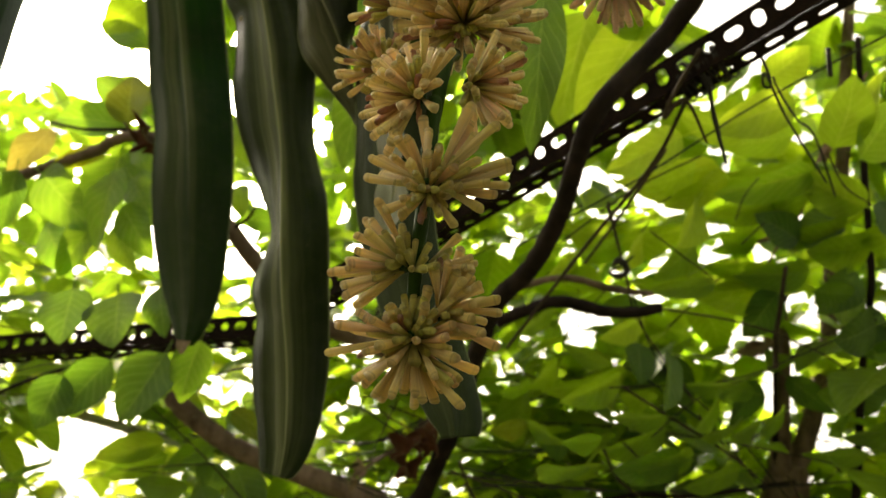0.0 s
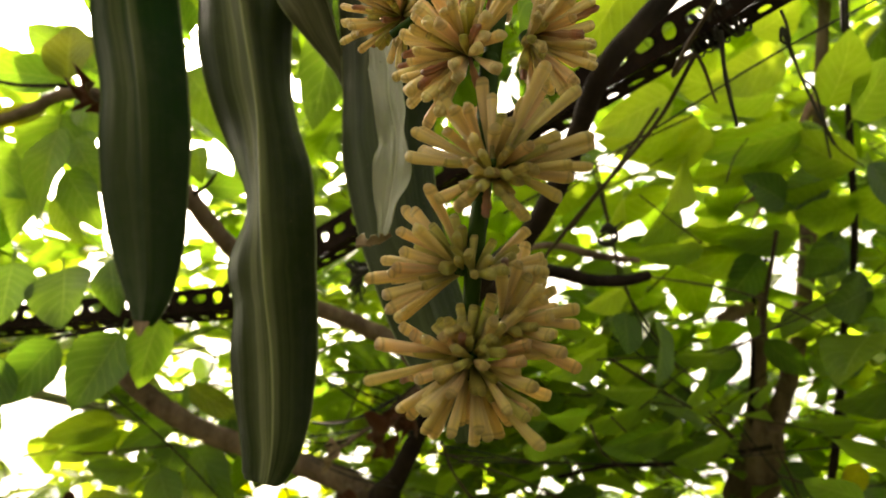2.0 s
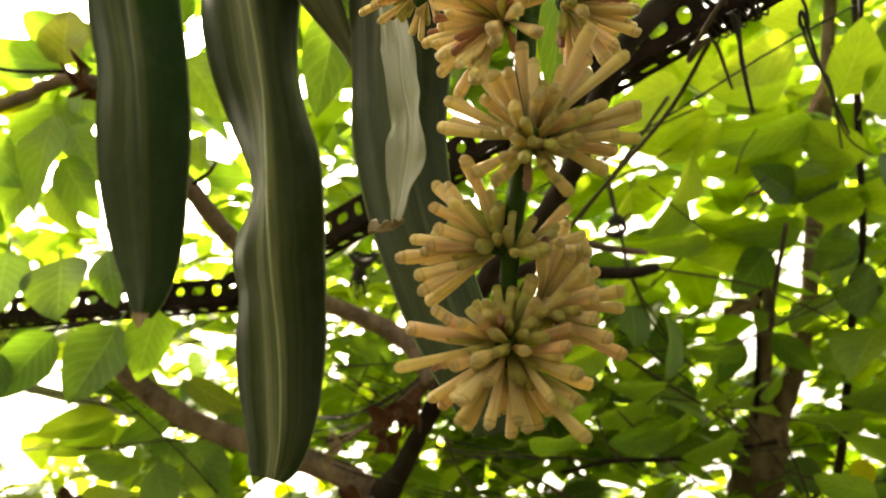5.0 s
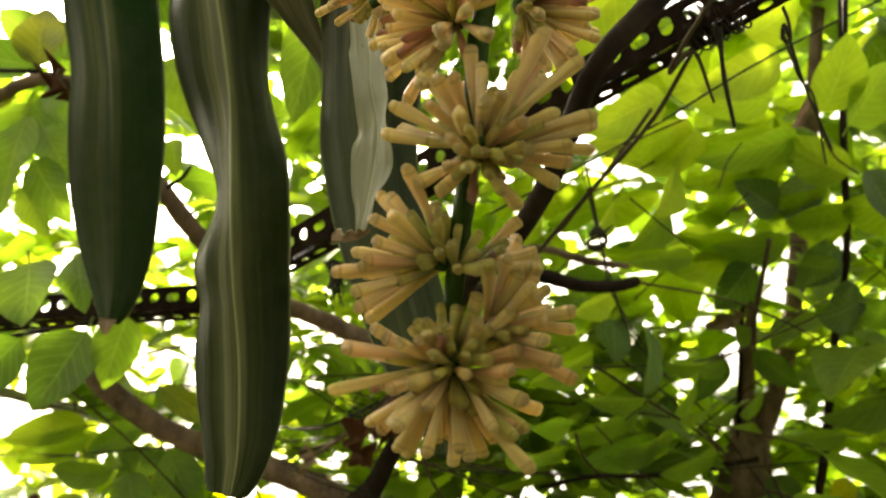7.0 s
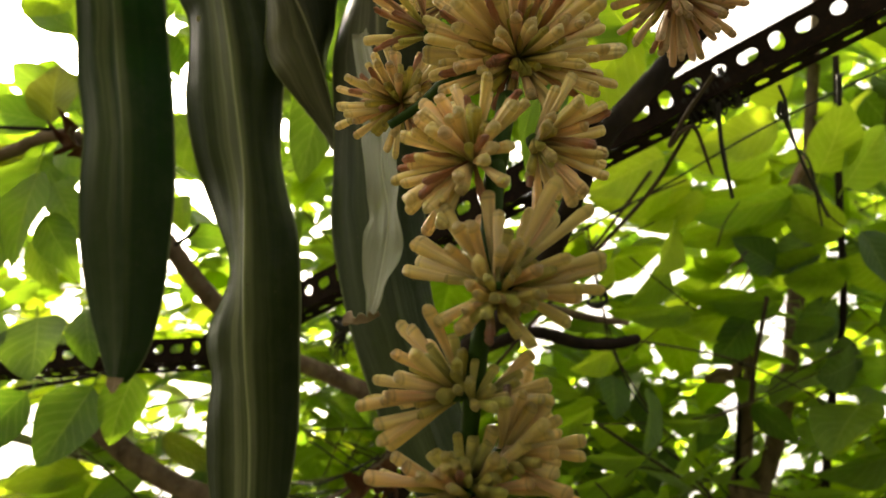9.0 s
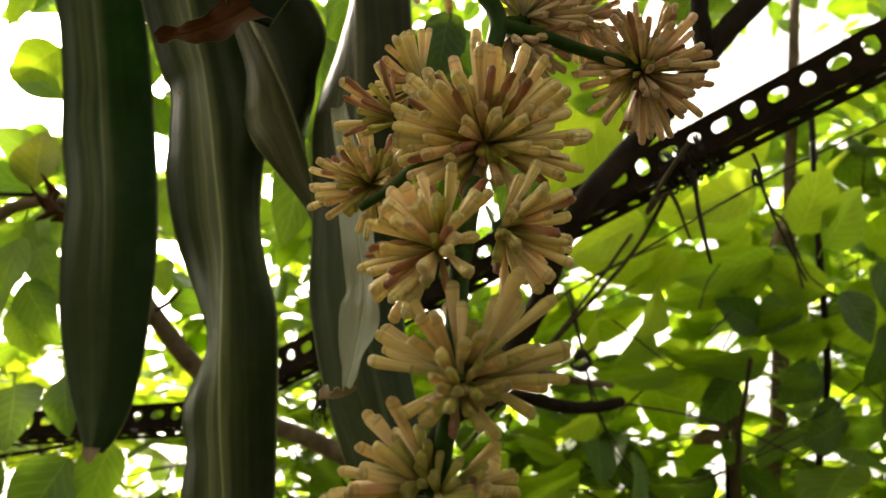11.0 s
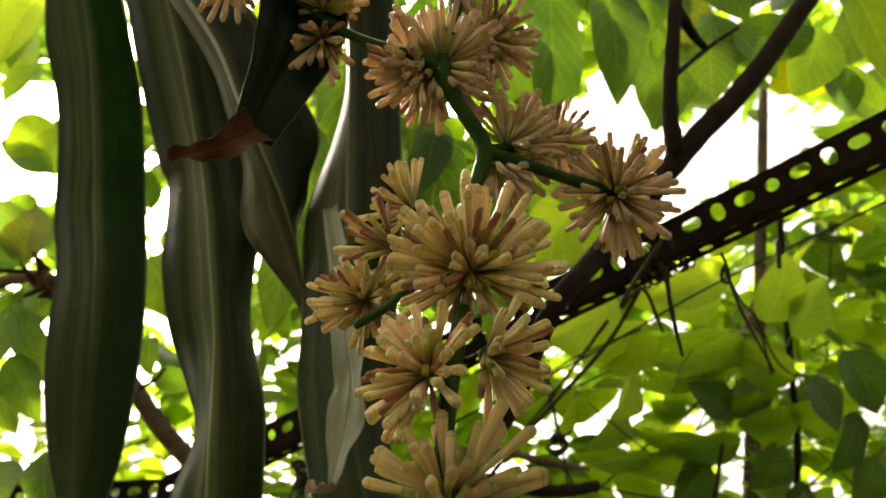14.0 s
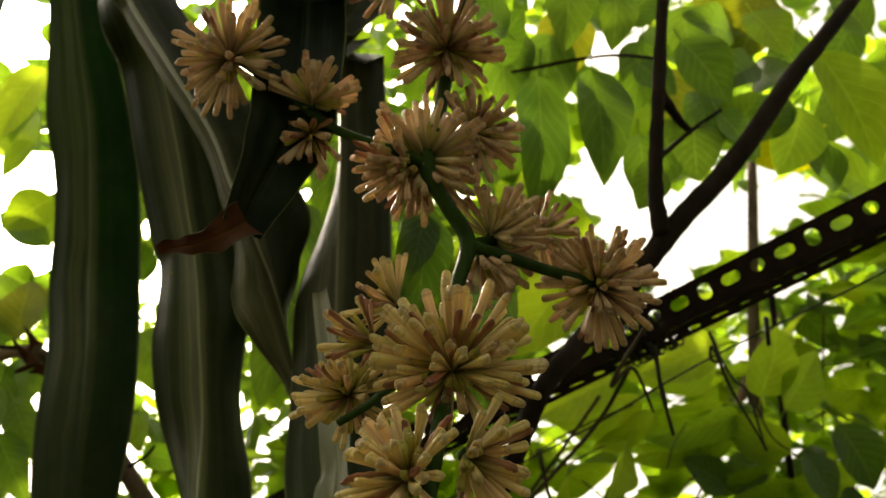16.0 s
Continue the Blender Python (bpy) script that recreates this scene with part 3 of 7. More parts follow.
FORK = (-0.0903, 1.3324, 1.7758)
limb(tree, "trunk", [(-0.10, 1.62, -0.1, 0.05), (-0.12, 1.5, 0.9, 0.042), (-0.10, 1.36, 1.5, 0.032), (*FORK, 0.027)], BARK, 30, 14, 0.14, 3)
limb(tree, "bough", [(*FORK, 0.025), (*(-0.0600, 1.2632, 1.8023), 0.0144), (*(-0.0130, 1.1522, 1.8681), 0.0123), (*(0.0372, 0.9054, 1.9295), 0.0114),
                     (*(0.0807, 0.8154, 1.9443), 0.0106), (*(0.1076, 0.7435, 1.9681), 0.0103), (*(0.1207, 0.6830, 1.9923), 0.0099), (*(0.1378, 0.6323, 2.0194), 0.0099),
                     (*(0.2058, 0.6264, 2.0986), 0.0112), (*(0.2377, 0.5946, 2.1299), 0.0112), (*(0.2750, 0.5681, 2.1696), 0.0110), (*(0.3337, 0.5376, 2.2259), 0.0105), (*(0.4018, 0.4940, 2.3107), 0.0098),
                     (*(0.4797, 0.4572, 2.4017), 0.0082), (*(0.6126, 0.3984, 2.5701), 0.0070)], BARK_SHADED, 90, 12, 0.16, 5)
limb(tree, "branch", [(*(0.2538, 0.5728, 2.1521), 0.010), (*(0.2488, 0.5528, 2.1902), 0.0078), (*(0.2542, 0.5207, 2.2556), 0.0072), (*(0.2640, 0.4919, 2.3318), 0.0068), (*(0.2856, 0.4326, 2.4857), 0.006)], BARK_SHADED, 30, 8, 0.2, 6)
limb(tree, "twig", [(*(0.2571, 0.5038, 2.2893), 0.006), (*(0.2792, 0.5254, 2.2772), 0.005), (*(0.2996, 0.5416, 2.2713), 0.0035)], BARK_SHADED, 12, 6, 0.3, 7)
limb(tree, "twig", [(*(0.2508, 0.5390, 2.2205), 0.003), (*(0.3012, 0.5395, 2.2734), 0.0025), (*(0.3464, 0.5468, 2.3194), 0.002)], BARK_SHADED, 12, 6, 0.2, 8)
limb(tree, "twig", [(*(0.1246, 0.5714, 2.3973), 0.002), (*(0.1601, 0.5636, 2.4013), 0.0022), (*(0.1963, 0.5488, 2.3979), 0.0022), (*(0.2354, 0.5296, 2.3839), 0.002), (*(0.2624, 0.4936, 2.3301), 0.002)], BARK_SHADED, 16, 6, 0.3, 9)
limb(tree, "branch", [(*(-0.0127, 1.1423, 1.8886), 0.0145), (*(-0.0541, 1.1746, 1.9617), 0.0135), (*(-0.1383, 1.1670, 2.0045), 0.0125), (*(-0.2111, 1.1075, 2.0163), 0.0125), (*(-0.2747, 1.0251, 2.0519), 0.012),
                      (*(-0.3137, 0.9745, 2.0896), 0.0115), (*(-0.3683, 0.9757, 2.1586), 0.010), (*(-0.4223, 0.9592, 2.2183), 0.009), (*(-0.4478, 0.9515, 2.2354), 0.008)], BARK, 50, 10, 0.16, 11)
limb(tree, "branch", [(*FORK, 0.021), (*(-0.1461, 1.3395, 1.8097), 0.019), (*(-0.2155, 1.3395, 1.8363), 0.018), (*(-0.2965, 1.3494, 1.8660), 0.0175), (*(-0.3662, 1.3390, 1.8909), 0.017), (*(-0.4240, 1.3142, 1.9221), 0.0165), (*(-0.4705, 1.2872, 1.9572), 0.0155), (*(-0.4807, 1.2836, 1.9652), 0.012)], BARK, 44, 12, 0.16, 12)
limb(tree, "branch", [(*(0.0491, 1.0122, 1.9702), 0.008), (*(0.1300, 1.0167, 2.0027), 0.0085), (*(0.1989, 1.0393, 1.9983), 0.0085), (*(0.2481, 1.0566, 2.0059), 0.0085), (*(0.2809, 1.0622, 2.0156), 0.007)], BARK_SHADED, 24, 8, 0.22, 13)
limb(tree, "branch", [(*(0.0621, 1.0115, 2.0168), 0.005), (*(0.1428, 1.0290, 2.0454), 0.005), (*(0.2161, 1.0610, 2.0443), 0.005), (*(0.2763, 1.0809, 2.0460), 0.004)], BARK, 20, 8, 0.22, 14)
limb(tree, "branch", [(*(-0.7209, 1.0131, 2.1914), 0.009), (*(-0.6095, 0.9875, 2.2153), 0.0085), (*(-0.5447, 0.9699, 2.2255), 0.008), (*(-0.4924, 0.9587, 2.2459), 0.0085), (*(-0.4478, 0.9515, 2.2354), 0.010), (*(-0.4259, 0.9592, 2.2184), 0.009)], BARK, 24, 9, 0.3, 15)
limb(tree, "twig", [(*(-0.4682, 0.9135, 2.2232), 0.003), (*(-0.5331, 0.9222, 2.2315), 0.0026), (*(-0.5882, 0.9266, 2.2481), 0.002)], BARK_SHADED, 10, 6, 0.2, 16)
limb(tree, "twig", [(*(-0.6969, 1.1307, 1.9020), 0.003), (*(-0.6074, 1.1130, 1.9337), 0.003), (*(-0.5180, 1.1012, 1.9535), 0.003), (*(-0.4325, 1.0837, 1.9621), 0.0026), (*(-0.3587, 1.0739, 1.9786), 0.002)], BARK_SHADED, 16, 6, 0.2, 17)
limb(tree, "twig", [(*(-0.3050, 0.9541, 2.0853), 0.003), (*(-0.2852, 0.9398, 2.0908), 0.0024), (*(-0.2747, 0.9336, 2.1030), 0.0016)], BARK_SHADED, 8, 6, 0.2, 18)

limb(tree_right, "trunk", [(0.66, 1.5, -0.1, 0.07), (0.62, 1.5, 0.9, 0.058), (*(0.5703, 1.6156, 1.7080), 0.045), (*(0.5779, 1.5453, 1.8525), 0.040), (*(0.5857, 1.5122, 1.9202), 0.034)], BARK, 40, 14, 0.2, 21)
limb(tree_right, "bough", [(*(0.5925, 1.5209, 1.9020), 0.022), (*(0.6193, 1.4920, 1.9602), 0.018), (*(0.6521, 1.4614, 2.0444), 0.0165), (*(0.6753, 1.4216, 2.1482), 0.016), (*(0.6966, 1.3854, 2.2675), 0.0155), (*(0.7271, 1.3293, 2.4273), 0.014), (*(0.7601, 1.2775, 2.6240), 0.012), (*(0.8064, 1.1539, 2.9681), 0.010)], BARK, 40, 10, 0.2, 22)
limb(tree_right, "bough", [(*(0.5682, 1.5114, 1.8999), 0.022), (*(0.5709, 1.4560, 1.9910), 0.015), (*(0.5755, 1.4034, 2.0763), 0.011), (*(0.5712, 1.3472, 2.1694), 0.006)], BARK, 24, 9, 0.2, 23)
limb(tree_right, "branch", [(*(0.5580, 1.4995, 1.9021), 0.005), (*(0.5530, 1.4200, 2.0203), 0.004), (*(0.5524, 1.3506, 2.1175), 0.004), (*(0.5876, 1.2862, 2.2026), 0.003)], BARK_SHADED, 20, 6, 0.2, 24)
limb(tree_right, "branch", [(*(0.4945, 1.2538, 2.2284), 0.004), (*(0.5558, 1.2319, 2.2473), 0.006), (*(0.5889, 1.1947, 2.2995), 0.007), (*(0.6168, 1.1579, 2.3510), 0.0075), (*(0.6589, 1.1172, 2.4325), 0.006)], TWIG_PALE, 20, 8, 0.25, 25)
limb(tree_right, "branch", [(*(0.1890, 1.3941, 1.8175), 0.003), (*(0.2837, 1.4049, 1.8362), 0.004), (*(0.3809, 1.4226, 1.8404), 0.0045), (*(0.5738, 1.4680, 1.8744), 0.005)], BARK_SHADED, 20, 7, 0.2, 26)
limb(tree_right, "branch", [(*(0.6499, 1.0245, 2.4867), 0.005), (*(0.6520, 1.1237, 2.2822), 0.0055), (*(0.6555, 1.1999, 2.1248), 0.0055), (*(0.6411, 1.2706, 2.0029), 0.006), (*(0.6369, 1.3597, 1.8654), 0.0065), (*(0.6454, 1.4635, 1.7425), 0.007), (0.62, 1.42, 1.45, 0.008)], BARK_SHADED, 40, 8, 0.2, 27)

# ---- wires and hooks on the frame ----
def wire(label, pts, n=20, name="wire", cat="wire", mat=None):
    c = [tuple(p) for p in pts]
    o = Vector(c[0][:3])
    ob = part(name, tube_mesh(name, c, n, 6, 0.1, 4, o), mat or WIRE)
    ob.location = o
    return tagged(ob, label, cat, {"twig": "dead twigs", "vine": "vines", "wire": "wires on the frame", "strip": "hanging strips"}[cat])


wire("thin dark wire stretched under the steel frame", [(*(0.6390, 0.6311, 2.2347), 0.0013), (*(0.5243, 0.6806, 2.1907), 0.0013), (*(0.3541, 0.7521, 2.1294), 0.0013), (*(0.2253, 0.8375, 2.0836), 0.0013), (*(0.0742, 0.9242, 2.0357), 0.0013)])
wire("thin dark dead twig hanging from the steel frame", [(*(0.2446, 0.6990, 2.0826), 0.0022), (*(0.2208, 0.7733, 2.0547), 0.0024), (*(0.1542, 0.8620, 2.0026), 0.0024), (*(0.0605, 0.9899, 1.9233), 0.002)], 20, "twig", "twig", TWIG)
wire("black plastic strip hanging from the steel frame", [(*(0.2601, 0.6630, 2.0847), 0.0022), (*(0.2686, 0.6923, 2.0542), 0.0022), (*(0.2843, 0.7247, 2.0184), 0.0018)], 12, "strip", "strip")
wire("black plastic strip hanging from the steel frame", [(*(0.2551, 0.6617, 2.0869), 0.0018), (*(0.2643, 0.6803, 2.0747), 0.0018), (*(0.2780, 0.7100, 2.0436), 0.0014)], 12, "strip", "strip")
wire("thin wire hook and dropper on the steel frame", [(*(0.3034, 0.6309, 2.0797), 0.0016), (*(0.3094, 0.6378, 2.0678), 0.0016), (*(0.3160, 0.6530, 2.0615), 0.0016), (*(0.3087, 0.6524, 2.0626), 0.0016), (*(0.3112, 0.6469, 2.0720), 0.0016), (*(0.3464, 0.7002, 2.0598), 0.0016), (*(0.3995, 0.7726, 2.0542), 0.0015), (*(0.4215, 0.8004, 2.0460), 0.0014)], 40, "hook_wire", "wire")
wire("short black strip caught on a wire", [(*(0.4023, 0.6858, 2.1434), 0.0026), (*(0.4092, 0.7092, 2.1231), 0.0026)], 4, "strip", "strip")
wire("thin dark wire crossing among leaves", [(*(0.2097, 1.0082, 2.1534), 0.0014), (*(0.2515, 1.0867, 2.0354), 0.0014), (*(0.2952, 1.1451, 1.9586), 0.0014), (*(0.4276, 1.2496, 1.8739), 0.0014), (*(0.5897, 1.4022, 1.7344), 0.0014)])
wire("thin dark wire crossing among leaves", [(*(0.0274, 1.2347, 1.8106), 0.0013), (*(0.3196, 1.2820, 1.8127), 0.0013), (*(0.6517, 1.3156, 1.8409), 0.0013)])
wire("thin dark wire crossing among leaves", [(*(0.2428, 1.1553, 1.9632), 0.0014), (*(0.2958, 1.1872, 1.9405), 0.0014), (*(0.4021, 1.2659, 1.8874), 0.0014), (*(0.4676, 1.3502, 1.8477), 0.0014)])
wire("thin dark wire crossing among leaves", [(*(-0.1535, 1.1892, 1.9137), 0.0012), (*(-0.0747, 1.2052, 1.8766), 0.0012), (*(-0.0108, 1.1773, 1.9310), 0.0012)])
wire("thin wire dropper beside the steel frame", [(*(0.3506, 0.7158, 2.1302), 0.0016), (*(0.3593, 0.7296, 2.1241), 0.0016), (*(0.4023, 0.7917, 2.1313), 0.0016), (*(0.4434, 0.8408, 2.1427), 0.0016), (*(0.5088, 0.9565, 2.1299), 0.0014)], 24)
wire("tangle of thin dead twigs on the frame", [(*(0.2407, 0.6189, 2.0811), 0.002), (*(0.2221, 0.6543, 2.0602), 0.0022), (*(0.2149, 0.6844, 2.0485), 0.0022), (*(0.2366, 0.6749, 2.0644), 0.002), (*(0.2640, 0.7133, 2.0382), 0.0014)], 30, "twig", "twig", TWIG)

wire("thin dark dead twig hanging among the leaves", [(*(0.2774, 0.9068, 2.1756), 0.0026), (*(0.2496, 0.9444, 2.1453), 0.0025), (*(0.2147, 0.9855, 2.1083), 0.0023), (*(0.1745, 1.0286, 2.0675), 0.0022)], 22, "twig", "twig", TWIG)
wire("fine dark wire-like vine crossing the leaves", [(*(0.3251, 0.9188, 2.1713), 0.0014), (*(0.2707, 0.9483, 2.1591), 0.0014), (*(0.2249, 0.9785, 2.1452), 0.0014), (*(0.1393, 1.0261, 2.0973), 0.0014)], 22, "vine", "vine", TWIG)
wire("fine dark wire-like vine crossing the leaves", [(*(0.2874, 0.9517, 2.1285), 0.0012), (*(0.2440, 0.9809, 2.1162), 0.0011), (*(0.2122, 1.0059, 2.1122), 0.0010)], 16, "vine", "vine", TWIG)
wire("thin dark dead twig hanging among the leaves", [(*(0.2038, 0.9645, 2.1292), 0.0020), (*(0.2170, 1.0005, 2.1003), 0.0019), (*(0.2348, 1.0469, 2.0496), 0.0018), (*(0.2502, 1.0860, 2.0138), 0.0016), (*(0.2923, 1.1307, 1.9655), 0.0015), (*(0.3388, 1.1752, 1.9172), 0.0014)], 34, "twig", "twig", TWIG)
wire("fine dark wire-like vine crossing the leaves", [(*(0.2620, 0.9895, 2.0975), 0.0012), (*(0.3084, 1.0206, 2.0770), 0.0011), (*(0.3615, 1.0531, 2.0532), 0.0010)], 16, "vine", "vine", TWIG)
wire("thin dark dead twig hanging among the leaves", [(*(0.2233, 1.1021, 1.9134), 0.0022), (*(0.2900, 1.1375, 1.8829), 0.0020), (*(0.3727, 1.1763, 1.8444), 0.0018), (*(0.4362, 1.2155, 1.8063), 0.0016)], 22, "twig", "twig", TWIG)
wire("fine dark wire-like vine crossing the leaves", [(*(0.3270, 1.1170, 1.8773), 0.0016), (*(0.3668, 1.1535, 1.8460), 0.0014), (*(0.4094, 1.1878, 1.8188), 0.0012)], 16, "vine", "vine", TWIG)
wire("fine dark wire-like vine crossing the leaves", [(*(0.2039, 1.0939, 1.9084), 0.0011), (*(0.3624, 1.1058, 1.9216), 0.0011), (*(0.4849, 1.1047, 1.9634), 0.0011), (*(0.5961, 1.0997, 2.0137), 0.0011)], 22, "vine", "vine", TWIG)
wire("fine dark wire-like vine crossing the leaves", [(*(0.2641, 1.1414, 1.8533), 0.0010), (*(0.3392, 1.1347, 1.9091), 0.0010), (*(0.4476, 1.1333, 1.9521), 0.0010), (*(0.5281, 1.1300, 2.0006), 0.0010), (*(0.6190, 1.1311, 2.0395), 0.0010)], 28, "vine", "vine", TWIG)
wire("thin dark dead twig hanging among the leaves", [(*(0.2786, 1.0451, 2.0050), 0.0016), (*(0.4007, 1.0704, 1.9924), 0.0015), (*(0.5078, 1.1043, 1.9629), 0.0014), (*(0.5603, 1.1356, 1.9416), 0.0013)], 22, "twig", "twig", TWIG)
wire("thin dark dead twig hanging among the leaves", [(*(0.4586, 1.0429, 2.0690), 0.0030), (*(0.4580, 1.0834, 2.0315), 0.0033), (*(0.4572, 1.1220, 1.9979), 0.0037), (*(0.4624, 1.1611, 1.9627), 0.0040)], 22, "twig", "twig", TWIG)
wire("thin dark dead twig hanging among the leaves", [(*(0.4587, 1.1894, 1.8130), 0.0018), (*(0.4893, 1.2283, 1.7770), 0.0018), (*(0.5189, 1.2735, 1.7282), 0.0018)], 16, "twig", "twig", TWIG)
wire("fine dark wire-like vine crossing the leaves", [(*(0.4538, 1.1871, 1.7722), 0.0020), (*(0.5144, 1.2144, 1.7586), 0.0017), (*(0.5891, 1.2517, 1.7236), 0.0014)], 16, "vine", "vine", TWIG)
wire("thin dark dead twig hanging among the leaves", [(*(0.2010, 1.1604, 1.8403), 0.0022), (*(0.2213, 1.1965, 1.8105), 0.0020), (*(0.2634, 1.2285, 1.7884), 0.0018)], 16, "twig", "twig", TWIG)
wire("fine dark wire-like vine crossing the leaves", [(*(0.2276, 1.1550, 1.8500), 0.0013), (*(0.2951, 1.2011, 1.7974), 0.0013), (*(0.3729, 1.2439, 1.7510), 0.0013), (*(0.4142, 1.2787, 1.7230), 0.0013)], 22, "vine", "vine", TWIG)
wire("fine dark wire-like vine crossing the leaves", [(*(0.3858, 0.9955, 2.0788), 0.0012), (*(0.4240, 0.9993, 2.1149), 0.0010)], 10, "vine", "vine", TWIG)
wire("fine dark wire-like vine crossing the leaves", [(*(0.5141, 0.9557, 2.2002), 0.0016), (*(0.5445, 0.9920, 2.1696), 0.0014), (*(0.5920, 1.0200, 2.1552), 0.0012)], 16, "vine", "vine", TWIG)
wire("fine dark wire-like vine crossing the leaves", [(*(0.3912, 1.0152, 2.1296), 0.0012), (*(0.4110, 1.0168, 2.1711), 0.0011), (*(0.4391, 1.0212, 2.2065), 0.0010)], 16, "vine", "vine", TWIG)
wire("fine dark wire-like vine crossing the leaves", [(*(0.1406, 1.2214, 1.7635), 0.0014), (*(0.2180, 1.2593, 1.7271), 0.0014)], 10, "vine", "vine", TWIG)
wire("thin dark dead twig hanging among the leaves", [(*(-0.1693, 1.1940, 1.8588), 0.0018), (*(-0.1302, 1.2113, 1.8670), 0.0017), (*(-0.0913, 1.2250, 1.8826), 0.0015), (*(-0.0574, 1.2339, 1.9082), 0.0014)], 22, "twig", "twig", TWIG)
wire("thin dark dead twig hanging among the leaves", [(*(-0.1608, 1.1982, 1.8268), 0.0026), (*(-0.1046, 1.2069, 1.8518), 0.0025), (*(-0.0427, 1.2012, 1.9061), 0.0025), (*(-0.0222, 1.2131, 1.9265), 0.0024)], 22, "twig", "twig", TWIG)
wire("fine dark wire-like vine crossing the leaves", [(*(-0.1298, 1.1690, 1.9084), 0.0012), (*(-0.0731, 1.2042, 1.8787), 0.0010)], 10, "vine", "vine", TWIG)
wire("fine dark wire-like vine crossing the leaves", [(*(-0.1065, 1.1686, 1.9080), 0.0012), (*(-0.0571, 1.1953, 1.8962), 0.0010)], 10, "vine", "vine", TWIG)
wire("fine dark wire-like vine crossing the leaves", [(*(-0.1577, 1.1640, 1.9201), 0.0012), (*(-0.0900, 1.1806, 1.9282), 0.0011), (*(-0.0223, 1.1979, 1.9349), 0.0010)], 16, "vine", "vine", TWIG)
wire("thin dark dead twig hanging among the leaves", [(*(-0.0020, 1.1230, 1.8132), 0.0020), (*(0.0146, 1.1612, 1.7794), 0.0019), (*(0.0469, 1.1979, 1.7480), 0.0018), (*(0.0929, 1.2223, 1.7412), 0.0018), (*(0.1266, 1.2369, 1.7552), 0.0017), (*(0.1433, 1.2495, 1.7742), 0.0016)], 34, "twig", "twig", TWIG)
wire("fine dark wire-like vine crossing the leaves", [(*(-0.0157, 1.1581, 1.8102), 0.0014), (*(0.0619, 1.1880, 1.7904), 0.0013), (*(0.1406, 1.2204, 1.7656), 0.0013), (*(0.1947, 1.2536, 1.7402), 0.0012)], 22, "vine", "vine", TWIG)
wire("fine dark wire-like vine crossing the leaves", [(*(-0.0214, 1.1695, 1.8101), 0.0012), (*(0.0325, 1.1912, 1.8083), 0.0012), (*(0.1116, 1.2127, 1.8059), 0.0012), (*(0.2093, 1.2339, 1.8029), 0.0012)], 22, "vine", "vine", TWIG)
wire("fine dark wire-like vine crossing the leaves", [(*(-0.3563, 1.0895, 1.9234), 0.0016), (*(-0.3100, 1.1024, 1.9402), 0.0014), (*(-0.2656, 1.1166, 1.9546), 0.0012)], 16, "vine", "vine", TWIG)
wire("fine dark wire-like vine crossing the leaves", [(*(-0.2961, 1.3188, 1.7686), 0.0016), (*(-0.2452, 1.3165, 1.8165), 0.0014), (*(-0.2150, 1.3660, 1.7588), 0.0012)], 16, "vine", "vine", TWIG)
wire("small clump of black dead twigs", [(*(0.2080, 1.0030, 2.0498), 0.003), (*(0.2189, 0.9996, 2.0561), 0.006), (*(0.2296, 1.0051, 2.0442), 0.003), (*(0.2173, 1.0091, 2.0366), 0.005), (*(0.2067, 1.0159, 2.0461), 0.002), (*(0.2273, 1.0095, 2.0581), 0.002), (*(0.2405, 1.0049, 2.0671), 0.001)], 40, "twig", "twig")
wire("small clump of black dead twigs", [(*(-0.1175, 1.0264, 2.0182), 0.002), (*(-0.1053, 1.0294, 2.0115), 0.005), (*(-0.0922, 1.0279, 2.0138), 0.003), (*(-0.1083, 1.0332, 2.0037), 0.004), (*(-0.1184, 1.0481, 1.9964), 0.0015)], 30, "twig", "twig")
wire("thin drooping dead twig among leaves", [(*(0.5088, 1.2274, 2.1744), 0.002), (*(0.5663, 1.1798, 2.2610), 0.004), (*(0.5990, 1.1456, 2.3241), 0.006), (*(0.6167, 1.1304, 2.3516), 0.0075), (*(0.6281, 1.1136, 2.3833), 0.003), (*(0.6877, 1.0895, 2.4676), 0.002)], 30, "twig", "twig", TWIG_PALE)
# fine wires strung low between the boughs
wire("fine dark wire strung low between the boughs", [(-0.1861, 1.1600, 1.8524, 0.0016), (-0.1293, 1.1600, 1.8500, 0.0016), (-0.0570, 1.1600, 1.8844, 0.0016)], 16)
wire("fine dark wire strung low between the boughs", [(-0.1826, 1.2000, 1.8420, 0.0011), (-0.1009, 1.2000, 1.8511, 0.0011), (-0.0301, 1.2000, 1.8598, 0.0011)], 16)
wire("fine dark wire strung low between the boughs", [(-0.1815, 1.2200, 1.8193, 0.0011), (-0.1246, 1.2200, 1.7988, 0.0011), (-0.0699, 1.2200, 1.7825, 0.0011)], 16)
wire("fine dark wire strung low between the boughs", [(-0.1837, 1.2400, 1.8192, 0.0011), (-0.1178, 1.2400, 1.7913, 0.0011), (-0.0625, 1.2400, 1.7787, 0.0011)], 16)
wire("fine dark wire strung low between the boughs", [(-0.0065, 1.2200, 1.8326, 0.0012), (0.0564, 1.2200, 1.8197, 0.0012), (0.1189, 1.2200, 1.8053, 0.0012)], 16)
wire("fine dark wire strung low between the boughs", [(0.0012, 1.2000, 1.8497, 0.0012), (0.0721, 1.2000, 1.8503, 0.0012), (0.1197, 1.2000, 1.8528, 0.0012)], 16)
